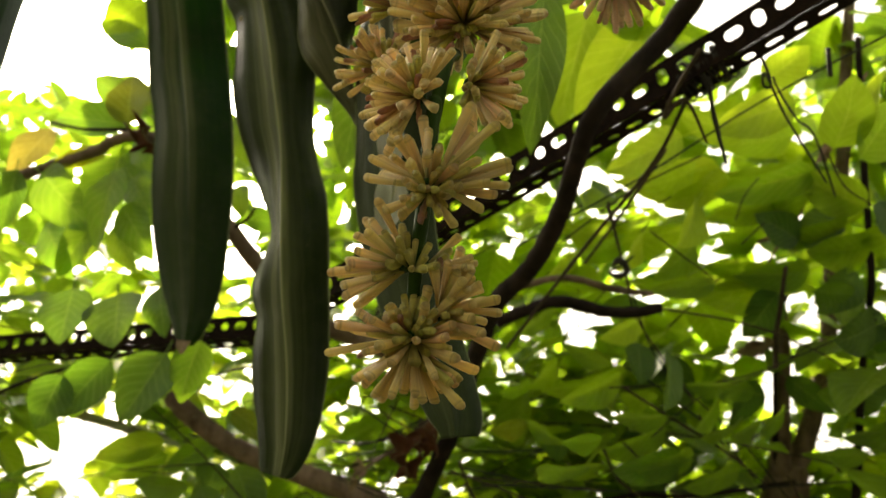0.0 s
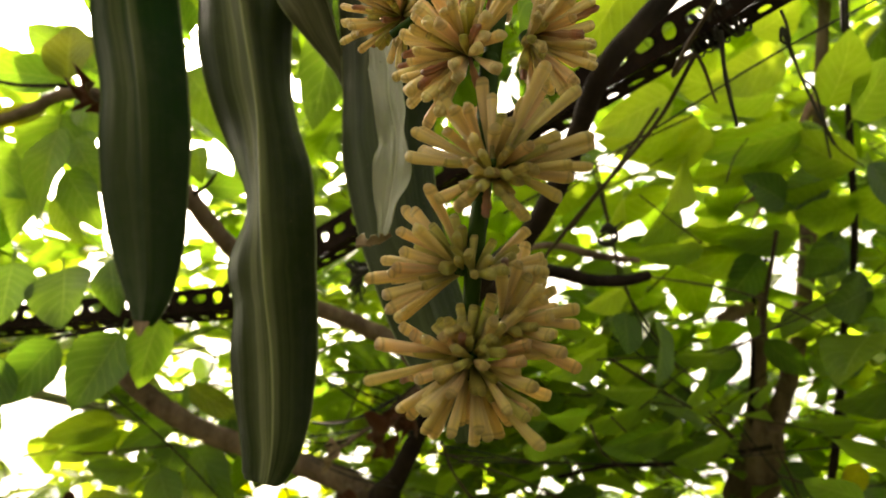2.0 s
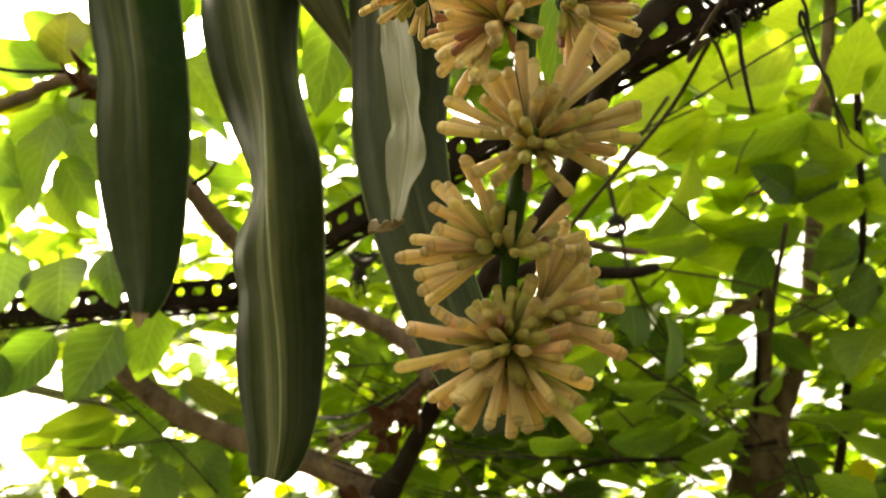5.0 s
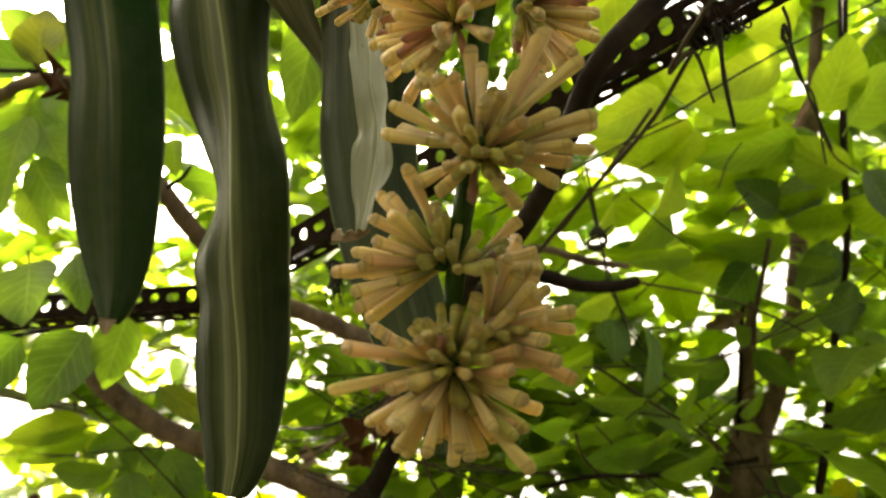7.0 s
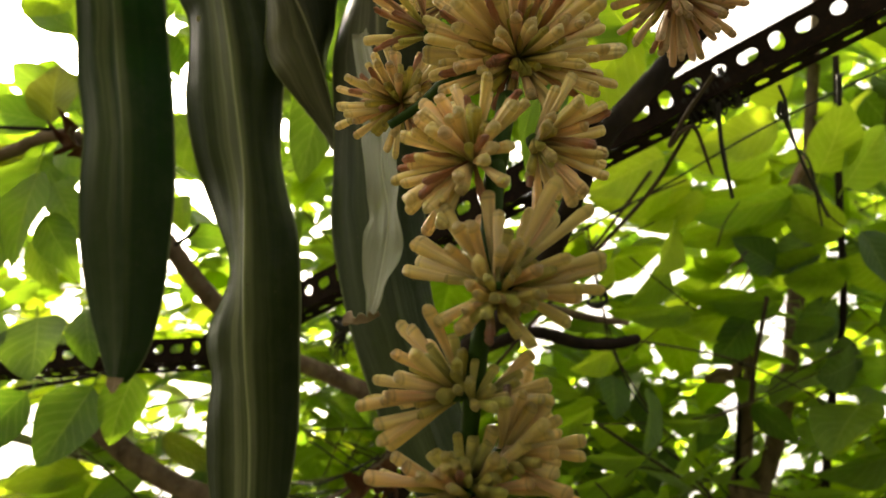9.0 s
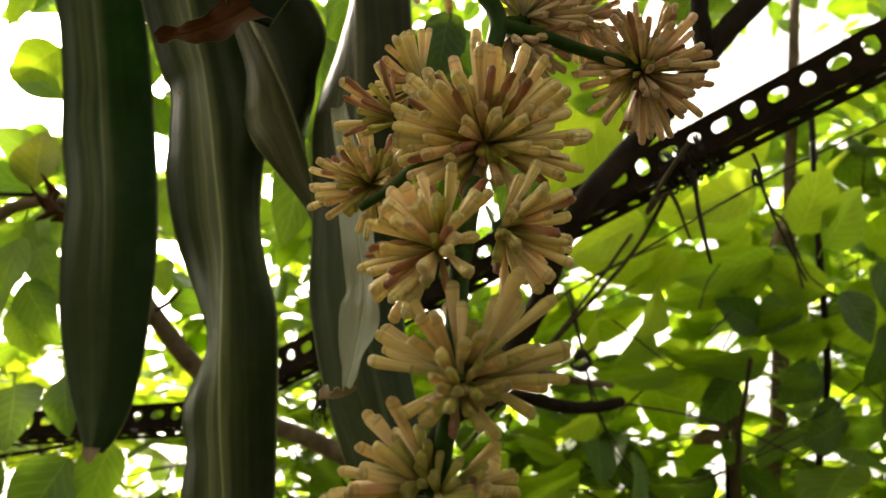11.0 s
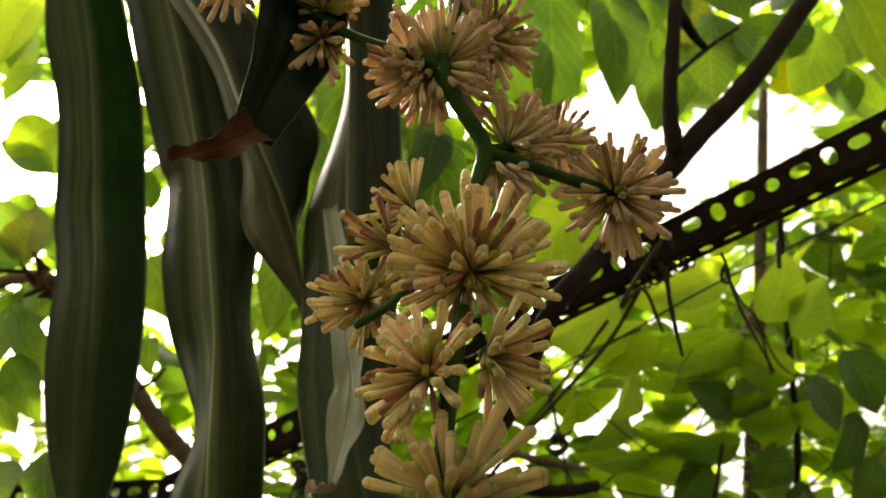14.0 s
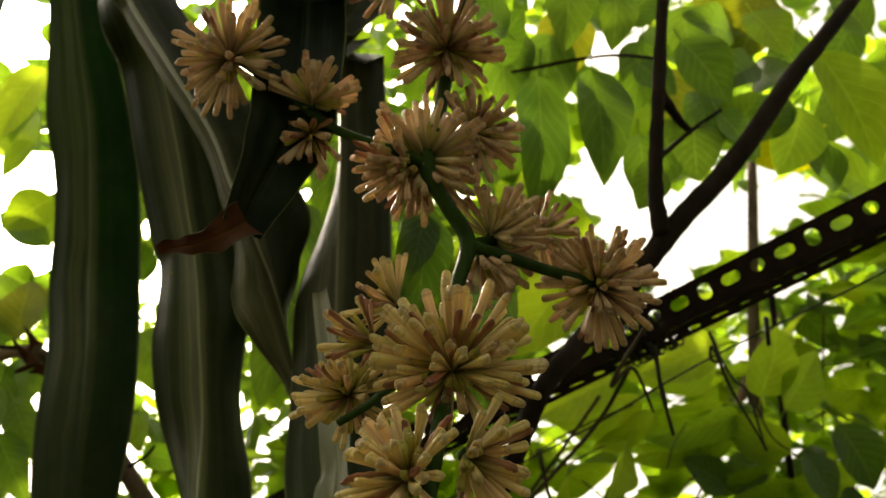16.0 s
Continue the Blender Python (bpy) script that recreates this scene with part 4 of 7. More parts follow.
wire("fine dark wire strung low between the boughs", [(-0.0304, 1.3000, 1.7844, 0.0010), (0.0434, 1.3000, 1.7638, 0.0010), (0.1246, 1.3000, 1.7449, 0.0010)], 16)
wire("fine dark wire strung low between the boughs", [(-0.0287, 1.3100, 1.7781, 0.0010), (0.0522, 1.3100, 1.7606, 0.0010), (0.1336, 1.3100, 1.7368, 0.0010)], 16)
wire("fine dark wire strung low between the boughs", [(-0.0337, 1.3200, 1.7719, 0.0010), (0.0360, 1.3200, 1.7545, 0.0010), (0.1097, 1.3200, 1.7323, 0.0010)], 16)
limb(tree, "twig", [(-0.1575, 1.2000, 1.8126, 0.0022), (-0.1009, 1.2000, 1.8511, 0.0032), (-0.0655, 1.2000, 1.8765, 0.0038), (-0.0279, 1.1900, 1.9083, 0.0042)], BARK, 20, 7, 0.25, 81)


def root_tuft(place, drop, seed):
    """A tuft of black fibres caught on a twig, with strands that hang down."""
    rng = random.Random(seed)
    tuft = thing("root_tuft", place, "black tuft of fibrous roots hanging from a twig", "root tuft")
    for i in range(16):
        x, w = rng.uniform(-0.016, 0.018), rng.uniform(-0.008, 0.008)
        long = drop * rng.uniform(0.35, 1.0)
        pts = [(x * 1.4, w, rng.uniform(-0.004, 0.010), 0.0012), (x * 0.8 + rng.uniform(-0.006, 0.006), w, -long * 0.3, 0.0014), (x + rng.uniform(-0.006, 0.006), w * 0.5, -long * 0.7, 0.0011), (x * 1.1 + rng.uniform(-0.008, 0.008), 0.0, -long, 0.0006)]
        part("strand", tube_mesh("strand", pts, 10, 5, 0.2, seed + i), WIRE, tuft)
    for i in range(9):
        a = rng.uniform(0, 6.28)
        pts = [(-0.020 + 0.004 * i, 0.004 * math.sin(a), 0.002, 0.0014), (-0.012 + 0.004 * i, 0.006 * math.cos(a), 0.008 * math.sin(a), 0.0022), (0.002 + 0.003 * i, 0.005 * math.sin(a), 0.006, 0.0014)]
        part("strand", tube_mesh("strand", pts, 8, 5, 0.3, seed + 40 + i), WIRE, tuft)
    return tuft


root_tuft((-0.1033, 1.05, 2.0283), 0.0613, 71)


def binding(a, b, size, turns, seed):
    """Black string wound round the steel angle."""
    rng = random.Random(seed)
    a, b = Vector(a), Vector(b)
    x = (b - a).normalized()
    z = (Vector((0, 0, 1)) - x * x.z).normalized()
    y = z.cross(x)
    string = thing("string", a, "black plastic string wound round the steel frame", "string", "wires on the frame")
    for i in range(turns):
        f = (i + rng.uniform(-0.4, 0.4)) / turns
        c = (b - a) * f
        ring = []
        for k in range(9):
            g = 2 * math.pi * k / 8
            u, v = math.cos(g), math.sin(g)
            ring.append((*(c + y * (size * (0.5 + 0.62 * u)) + z * (size * (0.5 + 0.62 * v)) + x * (0.004 * math.sin(g + i) + rng.uniform(-0.002, 0.002))), 0.0012))
        part("loop", tube_mesh("loop", ring, 24, 5, 0.15, seed + i), WIRE, string)
    return string


binding((0.238, 0.678, 2.086), (0.276, 0.644, 2.091), 0.034, 14, 72)

batten = thing("wooden_batten", (-0.7716, 1.9330, 2.1312), "weathered grey wooden batten beyond the tree", "batten")
def bar_mesh(a, b, h, d, origin):
    a, b = Vector(a), Vector(b)
    x = (b - a).normalized()
    z = (Vector((0, 0, 1)) - x * x.z).normalized()
    y = z.cross(x)
    bm = bmesh.new()
    bmesh.ops.create_cube(bm, size=1.0)
    for v in bm.verts:
        v.co = (a + b) / 2 + x * v.co.x * (b - a).length + y * v.co.y * d + z * v.co.z * h - Vector(origin)
    bmesh.ops.bevel(bm, geom=bm.edges[:], offset=0.003, segments=2, affect="EDGES")
    me = bpy.data.meshes.new("bar")
    bm.to_mesh(me)
    bm.free()
    return me


part("board", bar_mesh((-1.4239, 1.8834, 2.2670), (-0.6024, 1.9617, 2.0633), 0.022, 0.02, batten.location), BATTEN, batten, "", False)


# ---- the flowering strap-leaved plant ----
plant = thing("dracaena_plant", (-1.9, 0.9, 0.0), "flowering dracaena with long drooping striped green strap leaves", "plant")
ROOT = (-0.30, 1.0, 3.72)


def strap(rows, material, label="", normal=(0, -1, 0.1), **more):
    """A strap leaf of the plant; its rows run on up to the crown."""
    return part("leaf", strap_mesh("leaf", rows, normal, origin=plant.location, **more), material, plant, label)


def drape(rows, material, label="", **more):
    return part("leaf", draped_mesh("leaf", rows, origin=plant.location, **more), material, plant, label)


limb(plant, "cane", [(-1.9, 0.9, -0.05, 0.035), (-1.95, 0.95, 1.6, 0.033), (-1.75, 1.0, 3.0, 0.03), (-1.1, 1.05, 3.75, 0.028), (-0.5, 1.02, 3.82, 0.027), (*ROOT, 0.026)], BARK, 50, 12, 0.1, 31)
leaf_plain = drape([(*ROOT, 0.014, 0.014, 0.004, 0.004), (-0.52, 0.90, 3.2, 0.028, 0.028, 0.008, 0.008), (-0.505, 0.690, 2.82, 0.032, 0.036, 0.010, 0.010), (-0.484, 0.7269, 2.7204, 0.037, 0.043, 0.012, 0.012), (-0.4597, 0.7623, 2.6308, 0.047, 0.050, 0.014, 0.012),
       (-0.4340, 0.7945, 2.5450, 0.058, 0.053, 0.010, 0.014), (-0.4170, 0.8240, 2.4630, 0.050, 0.061, 0.016, 0.010), (-0.4030, 0.8510, 2.3840, 0.050, 0.062, 0.016, 0.010)]
      + [(-0.3915, 0.8763, 2.3080, 0.052, 0.062, 0.014, 0.010), (-0.3712, 0.8800, 2.2190, 0.049, 0.059, 0.016, 0.012), (-0.3560, 0.8850, 2.1350, 0.053, 0.055, 0.012, 0.014), (-0.3470, 0.8960, 2.0640, 0.052, 0.049, 0.012, 0.016),
       (-0.3385, 0.9080, 1.9970, 0.043, 0.041, 0.012, 0.014), (-0.3330, 0.9140, 1.9500, 0.031, 0.031, 0.010, 0.010), (-0.3320, 0.9185, 1.9186, 0.020, 0.021, 0.006, 0.006), (-0.3335, 0.9211, 1.8995, 0.010, 0.010, 0.003, 0.003)],
      STRAP_DEEP, n=110, seed=1, ridges=0.05)
part("dry_tip", strap_mesh("dry_tip", [(*(-0.3335, 0.9187, 1.9031), 0.019, 0), (*(-0.3342, 0.9203, 1.8951), 0.014, 8), (*(-0.3345, 0.9210, 1.8868), 0.004, 20)], (0, -1, 0), 10, 0.1, 0.05, 3, plant.location), DRY_PALE, leaf_plain, "pale dry brown tip")
leaf_wavy = drape([(*ROOT, 0.012, 0.012, 0.004, 0.004), (-0.42, 0.80, 3.0, 0.028, 0.028, 0.010, 0.010), (-0.293, 0.497, 2.42, 0.036, 0.038, 0.016, 0.014), (-0.2514, 0.5237, 2.3177, 0.036, 0.042, 0.016, 0.010), (-0.2160, 0.5480, 2.2130, 0.039, 0.044, 0.008, 0.006),
       (-0.1930, 0.5660, 2.1330, 0.035, 0.045, 0.019, 0.005), (-0.1839, 0.5724, 2.1033, 0.031, 0.042, 0.024, 0.006), (-0.1720, 0.5790, 2.0500, 0.0365, 0.0435, 0.015, 0.006), (-0.1660, 0.5830, 2.0170, 0.039, 0.036, 0.008, 0.018),
       (-0.1577, 0.5875, 1.9760, 0.038, 0.028, 0.012, 0.028), (-0.1520, 0.5915, 1.9420, 0.032, 0.029, 0.025, 0.027)]
      + [(-0.1490, 0.5960, 1.9080, 0.022, 0.036, 0.033, 0.018), (-0.1475, 0.6010, 1.8850, 0.017, 0.039, 0.036, 0.010), (-0.1466, 0.6060, 1.8640, 0.019, 0.040, 0.034, 0.008), (-0.1449, 0.6130, 1.8380, 0.029, 0.0395, 0.028, 0.010),
       (-0.1436, 0.6190, 1.8200, 0.031, 0.038, 0.025, 0.012), (-0.1415, 0.6269, 1.7979, 0.028, 0.037, 0.028, 0.015), (-0.1377, 0.6383, 1.7674, 0.033, 0.033, 0.022, 0.022), (-0.1357, 0.6483, 1.7367, 0.033, 0.0275, 0.020, 0.024),
       (-0.1354, 0.6554, 1.7139, 0.029, 0.0235, 0.016, 0.018), (-0.1360, 0.6614, 1.6952, 0.025, 0.0185, 0.010, 0.011), (-0.1382, 0.6661, 1.6803, 0.021, 0.0125, 0.005, 0.006), (-0.1397, 0.6676, 1.6745, 0.017, 0.007, 0.002, 0.002)],
      STRAP, n=170, seed=2, ridges=0.06)
part("blemish", mesh_of("blemish", [(0.0017 * math.cos(k * 0.7854) - 0.1874 - plant.location.x, 0.5338 - 0.0006 * math.sin(k * 0.7854) - plant.location.y, 2.0437 + 0.0030 * math.sin(k * 0.7854) - plant.location.z) for k in range(8)]
     + [(-0.1874 - plant.location.x, 0.5328 - plant.location.y, 2.0437 - plant.location.z)], [(k, (k + 1) % 8, 8) for k in range(8)]), DRY, leaf_wavy, "small brown hole")
leaf_narrow = drape([(*ROOT, 0.012, 0.012, 0.004, 0.004), (-0.25, 0.85, 3.0, 0.025, 0.025, 0.010, 0.010), (-0.305, 0.445, 2.39, 0.007, 0.042, 0.010, 0.006), (-0.2660, 0.4565, 2.3109, 0.007, 0.045, 0.010, 0.006), (-0.2184, 0.4688, 2.2353, 0.007, 0.047, 0.010, 0.006),
       (-0.1700, 0.4880, 2.1650, 0.008, 0.051, 0.012, 0.006), (-0.1480, 0.5050, 2.1190, 0.009, 0.053, 0.016, 0.004), (-0.1290, 0.5215, 2.0860, 0.012, 0.055, 0.022, 0.003), (-0.1180, 0.5320, 2.0650, 0.021, 0.042, 0.026, 0.012),
       (-0.1090, 0.5415, 2.0490, 0.030, 0.029, 0.026, 0.022), (-0.1000, 0.5530, 2.0290, 0.032, 0.012, 0.020, 0.030), (-0.0920, 0.5680, 2.0070, 0.023, 0.004, 0.020, 0.030), (-0.0850, 0.5840, 1.9830, 0.0100, 0.002, 0.015, 0.020), (-0.0810, 0.5950, 1.9690, 0.0055, 0.001, 0.005, 0.005)],
      STRAP_HALF_LIT, n=130, seed=3, ridges=0.06)
part("midrib", tube_mesh("midrib", [(-0.305, 0.4415, 2.390, 0.0024), (-0.2660, 0.4532, 2.3100, 0.0024), (-0.2184, 0.4655, 2.2345, 0.0022), (-0.1700, 0.4850, 2.1640, 0.0018), (-0.1480, 0.5022, 2.1180, 0.0014), (-0.1290, 0.5190, 2.0850, 0.0010)], 30, 8, 0.1, 3, plant.location), STRAP_PALE, leaf_narrow, "pale raised midrib")
drape([(*ROOT, 0.012, 0.012, 0.004, 0.004), (-0.12, 0.86, 3.0, 0.030, 0.030, 0.010, 0.010), (-0.0680, 0.4300, 2.330, 0.002, 0.040, 0.030, 0.010), (-0.0650, 0.4622, 2.2521, 0.002, 0.0415, 0.032, 0.006), (-0.0590, 0.4985, 2.1650, 0.002, 0.0435, 0.034, 0.004),
       (-0.0570, 0.5200, 2.1080, 0.015, 0.0455, 0.034, 0.004), (-0.0558, 0.5340, 2.0680, 0.029, 0.046, 0.033, 0.004), (-0.0545, 0.5440, 2.0360, 0.0355, 0.045, 0.028, 0.004), (-0.0530, 0.5555, 1.9980, 0.0355, 0.043, 0.022, 0.005)]
      + [(-0.0520, 0.5640, 1.9550, 0.0345, 0.040, 0.024, 0.008), (-0.0520, 0.5690, 1.9100, 0.034, 0.036, 0.025, 0.015), (-0.0465, 0.5708, 1.8720, 0.033, 0.032, 0.024, 0.020), (-0.0385, 0.5740, 1.8320, 0.0315, 0.0295, 0.022, 0.020),
       (-0.0295, 0.5770, 1.7960, 0.029, 0.029, 0.020, 0.020), (-0.0200, 0.5797, 1.7640, 0.0265, 0.028, 0.018, 0.018), (-0.0080, 0.5815, 1.7280, 0.0225, 0.0255, 0.012, 0.012), (0.0015, 0.5840, 1.6980, 0.017, 0.022, 0.006, 0.006), (0.0030, 0.5861, 1.6822, 0.010, 0.017, 0.003, 0.003)],
      STRAP_GREY, n=150, seed=4, ridges=0.06)
# the fold is coloured pale for the light it catches
leaf_fold = strap([(*(-0.0655, 0.5246, 2.0245), 0.012, 30), (*(-0.0506, 0.5360, 1.9511), 0.022, 24), (*(-0.0481, 0.5348, 1.9120), 0.020, 10), (*(-0.0429, 0.5408, 1.8800), 0.026, 24), (*(-0.0447, 0.5476, 1.8579), 0.025, 10), (*(-0.0493, 0.5533, 1.8317), 0.016, 20), (*(-0.0540, 0.5610, 1.8143), 0.004, 0)],
      STRAP_PALE, "folded underside with the light on it put into its pale colour", n=60, cup=0.35, ripple=0.08, seed=5, ridges=0.12)
part("dry_tip", strap_mesh("dry_tip", [(*(-0.0475, 0.5578, 1.8153), 0.005, 0), (*(-0.0536, 0.5599, 1.8122), 0.010, 20), (*(-0.0608, 0.5614, 1.8104), 0.009, 50), (*(-0.0713, 0.5616, 1.8111), 0.006, 80)], (0, -0.6, 0.8), 14, 0.4, 0.2, 6, plant.location), DRY_PALE, leaf_fold, "curled dry brown tip")
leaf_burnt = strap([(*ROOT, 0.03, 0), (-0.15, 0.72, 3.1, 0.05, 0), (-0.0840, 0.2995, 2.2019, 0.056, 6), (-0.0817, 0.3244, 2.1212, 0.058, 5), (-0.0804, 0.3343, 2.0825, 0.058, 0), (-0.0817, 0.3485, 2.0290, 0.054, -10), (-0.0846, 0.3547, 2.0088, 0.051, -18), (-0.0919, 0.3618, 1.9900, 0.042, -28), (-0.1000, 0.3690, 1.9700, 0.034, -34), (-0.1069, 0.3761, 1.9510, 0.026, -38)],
      STRAP_SHADED, "", n=70, cup=0.2, ripple=0.02, seed=7)
part("dry_tip", strap_mesh("dry_tip", [(*(-0.1030, 0.3714, 1.9542), 0.026, 0), (*(-0.1122, 0.3726, 1.9466), 0.022, 12), (*(-0.1260, 0.3750, 1.9398), 0.014, -15), (*(-0.1398, 0.3763, 1.9356), 0.010, 20), (*(-0.1513, 0.3768, 1.9336), 0.005, 0)], (0.1, -0.73, -0.68), 30, 0.3, 0.16, 8, plant.location), DRY, leaf_burnt, "curled red-brown dead leaf tip")
strap([(*ROOT, 0.03, 0), (-0.62, 0.75, 3.2, 0.05, 0), (-0.5120, 0.6000, 2.5643, 0.060, 0), (-0.5086, 0.6400, 2.3909, 0.064, 0), (-0.5338, 0.6900, 2.3150, 0.064, 0), (-0.5548, 0.7200, 2.2384, 0.062, 0), (-0.5740, 0.7500, 2.1511, 0.056, 0), (-0.5865, 0.7700, 2.0730, 0.038, 0), (-0.5914, 0.7800, 2.0276, 0.005, 0)],
      STRAP_SKYLIT, "", n=60, cup=0.12, ripple=0.02, seed=9)
strap([(*ROOT, 0.02, 0), (-0.48, 1.02, 3.2, 0.03, 0), (*(-0.4574, 0.7296, 2.8267), 0.03, 60), (*(-0.4245, 0.8158, 2.6956), 0.028, 60), (*(-0.3985, 0.8880, 2.5811), 0.022, 60), (*(-0.3737, 0.9706, 2.4701), 0.004, 50)],
      STRAP_LIT, "strap leaf with backlight put into its bright green", n=40, cup=0.2, ripple=0.02, seed=10)


# unseen crown leaves, added to arch over the eye and shade what hangs below
crown = random.Random(77)
for i in range(13):
    turn = radians(-172 + i * 12 + crown.uniform(-8, 8))
    out, drop = crown.uniform(0.75, 1.05), crown.uniform(0.15, 0.45)
    way = Vector((math.cos(turn), math.sin(turn), 0.0))
    up = [(f * out, -drop * f ** 2.2 + 0.22 * math.sin(math.pi * f)) for f in (0.0, 0.22, 0.45, 0.7, 0.88, 1.0)]
    rows = [(ROOT[0] + way.x * r, ROOT[1] + way.y * r, ROOT[2] + h, w, 0) for (r, h), w in zip(up, (0.03, 0.07, 0.095, 0.085, 0.05, 0.008))]
    strap(rows, STRAP_SHADED if i % 3 else STRAP_DEEP, "", (0, 0, 1), n=30, cup=0.16, ripple=0.02, seed=20 + i)


# ---- flower stalk ----
stalk = thing("flower_stalk", (0.0281, 0.3656, 1.9399), "dracaena flower stalk with ball clusters of cream tubular buds", "flower")


def bud_arrays(kind):
    """A closed tubular flower bud one long along +z: narrow neck, swelling club, blunt tip."""
    prof = {0: ((0, 0.040), (0.12, 0.036), (0.32, 0.050), (0.55, 0.072), (0.78, 0.088), (0.885, 0.094), (0.915, 0.087), (0.95, 0.085), (0.98, 0.062), (0.995, 0.028)),
            1: ((0, 0.038), (0.14, 0.036), (0.36, 0.052), (0.58, 0.076), (0.78, 0.094), (0.880, 0.102), (0.912, 0.094), (0.95, 0.092), (0.98, 0.066), (0.995, 0.030)),
            2: ((0, 0.056), (0.15, 0.056), (0.36, 0.076), (0.58, 0.098), (0.78, 0.112), (0.875, 0.112), (0.910, 0.100), (0.95, 0.094), (0.98, 0.066), (0.995, 0.030)),
            3: ((0, 0.036), (0.20, 0.034), (0.45, 0.044), (0.58, 0.070), (0.70, 0.056), (0.80, 0.078), (0.90, 0.062), (0.95, 0.070), (0.985, 0.036), (1.0, 0.010))}[kind]
    bend = (0.07, -0.09, 0.04, 0.16)[kind]
    v, uv, f, k = [], [], [], 9
    for i, (z, r) in enumerate(prof):
        for j in range(k):
            a = 2 * math.pi * j / k
            rr = r * (1 + (0.05 if z < 0.9 else 0.16) * math.cos(3 * a)) * 0.86
            v.append((rr * math.cos(a) + bend * z * z, rr * math.sin(a), z))
            uv.append((j / k, z))
    for i in range(len(prof) - 1):
        for j in range(k):
            a, b = i * k + j, i * k + (j + 1) % k
            f.append((a, b, b + k, a + k))
    f.append(tuple((len(prof) - 1) * k + j for j in range(k)))
    return np.array(v), f, np.array(uv)


BUDS = [bud_arrays(k) for k in range(4)]
BUD_MESH = {}


def bud_mesh(kind, material):
    if (kind, material.name) not in BUD_MESH:
        v, f, uv = BUDS[kind]
        me = mesh_of("bud", v, f, uv)
        me.materials.append(material)
        me.polygons.foreach_set("use_smooth", [True] * len(f))
        BUD_MESH[(kind, material.name)] = me
    return BUD_MESH[(kind, material.name)]


def cluster(centre, axis, spread, count, length, single, wilted, seed, core=0.0042, lean=(0, 0, 0), slim=1.0, rosy=False):
    """A ball or half ball of buds round a green knob. single: each bud an object of its own."""
    rng = random.Random(seed)
    if not single:
        count = int(count * 1.25)
    axis = Vector(axis).normalized()
    turn = axis.to_track_quat("Z", "Y").to_matrix()
    knob_v, knob_f = [], []
    rings = 6
    for i in range(rings + 1):
        for j in range(8):
            th, ph = math.pi * i / rings, 2 * math.pi * j / 8
            r = core * (1 + 0.15 * rng.random())
            knob_v.append((r * math.sin(th) * math.cos(ph), r * math.sin(th) * math.sin(ph), r * math.cos(th)))
    for i in range(rings):
        for j in range(8):
            a, b = i * 8 + j, i * 8 + (j + 1) % 8
            knob_f.append((a, b, b + 8, a + 8))
    ball = part("flower_head", mesh_of("flower_head", knob_v, knob_f), STEM, stalk)
    ball.location = Vector(centre) - stalk.location
    frames = []
    low = math.cos(radians(spread))
    for i in range(count):
        z = 1 - (i + 0.5) / count * (1 - low)
        ph = i * 2.39996 + rng.uniform(-0.35, 0.35)
        s = math.sqrt(max(0.0, 1 - z * z))
        d = turn @ Vector((s * math.cos(ph), s * math.sin(ph), z))
        loose = 1.0 if single else 1.3
        d = (d + loose * Vector((rng.uniform(-0.16, 0.16), rng.uniform(-0.16, 0.16), rng.uniform(-0.16, 0.10)))).normalized()
        young = rng.random() < (0.30 if length > 0.016 else 1.0)
        size = length * (rng.uniform(0.45, 0.65) if young and length > 0.016 else rng.uniform(0.78, 1.12))
        size *= 1 + d.dot(Vector(lean))
        kind = 2 if young else (3 if rng.random() < wilted * 1.05 else rng.choice((0, 1, 1)))
        if kind == 3:
            size *= rng.uniform(0.8, 1.05)
        fat = rng.uniform(0.85, 1.12) * (0.86 if young else 1.0)
        q = d.to_track_quat("Z", "Y").to_matrix() @ Matrix.Rotation(rng.uniform(0, 6.28), 3, "Z")
        girth = 0.0275 * slim * fat * (size / 0.0275) ** 0.35
        m = (q @ Matrix.Diagonal((girth, girth, size))).to_4x4()
        m.translation = d * (core * 0.75) + Vector((0, 0, rng.uniform(-0.002, 0.002)))
        frames.append((kind, m))
    if single:
        for kind, m in frames:
            b = new("bud", bud_mesh(kind, (BUD, BUD, BUD_YOUNG, BUD_PINK)[kind]))
            b.parent = ball
            b.matrix_basis = m
    else:
        for kinds, mat, label in (((0, 1), BUD_ROSY_MANY if rosy else BUD_MANY, ""), ((2,), BUD_YOUNG_MANY, "short green-yellow young buds"), ((3,), BUD_PINK_MANY, "wilted pinkish buds")):
            vs, fs, uvs, at = [], [], [], 0
            for kind, m in frames:
                if kind not in kinds:
                    continue
                v, f, uv = BUDS[kind]
                a = np.array(m)
                vs.append(v @ a[:3, :3].T + a[:3, 3])
                uvs.append(uv)
                fs.extend([tuple(k + at for k in q) for q in f])
                at += len(v)
            if vs:
                tagged(part("bud", mesh_of("bud", np.vstack(vs), fs, np.vstack(uvs)), mat, ball), label, "", "", "stuff")
    return ball


def stem(name, pts, n=30):
    return part(name, tube_mesh(name, pts, n, 10, 0.06, 2, stalk.location), STEM, stalk)


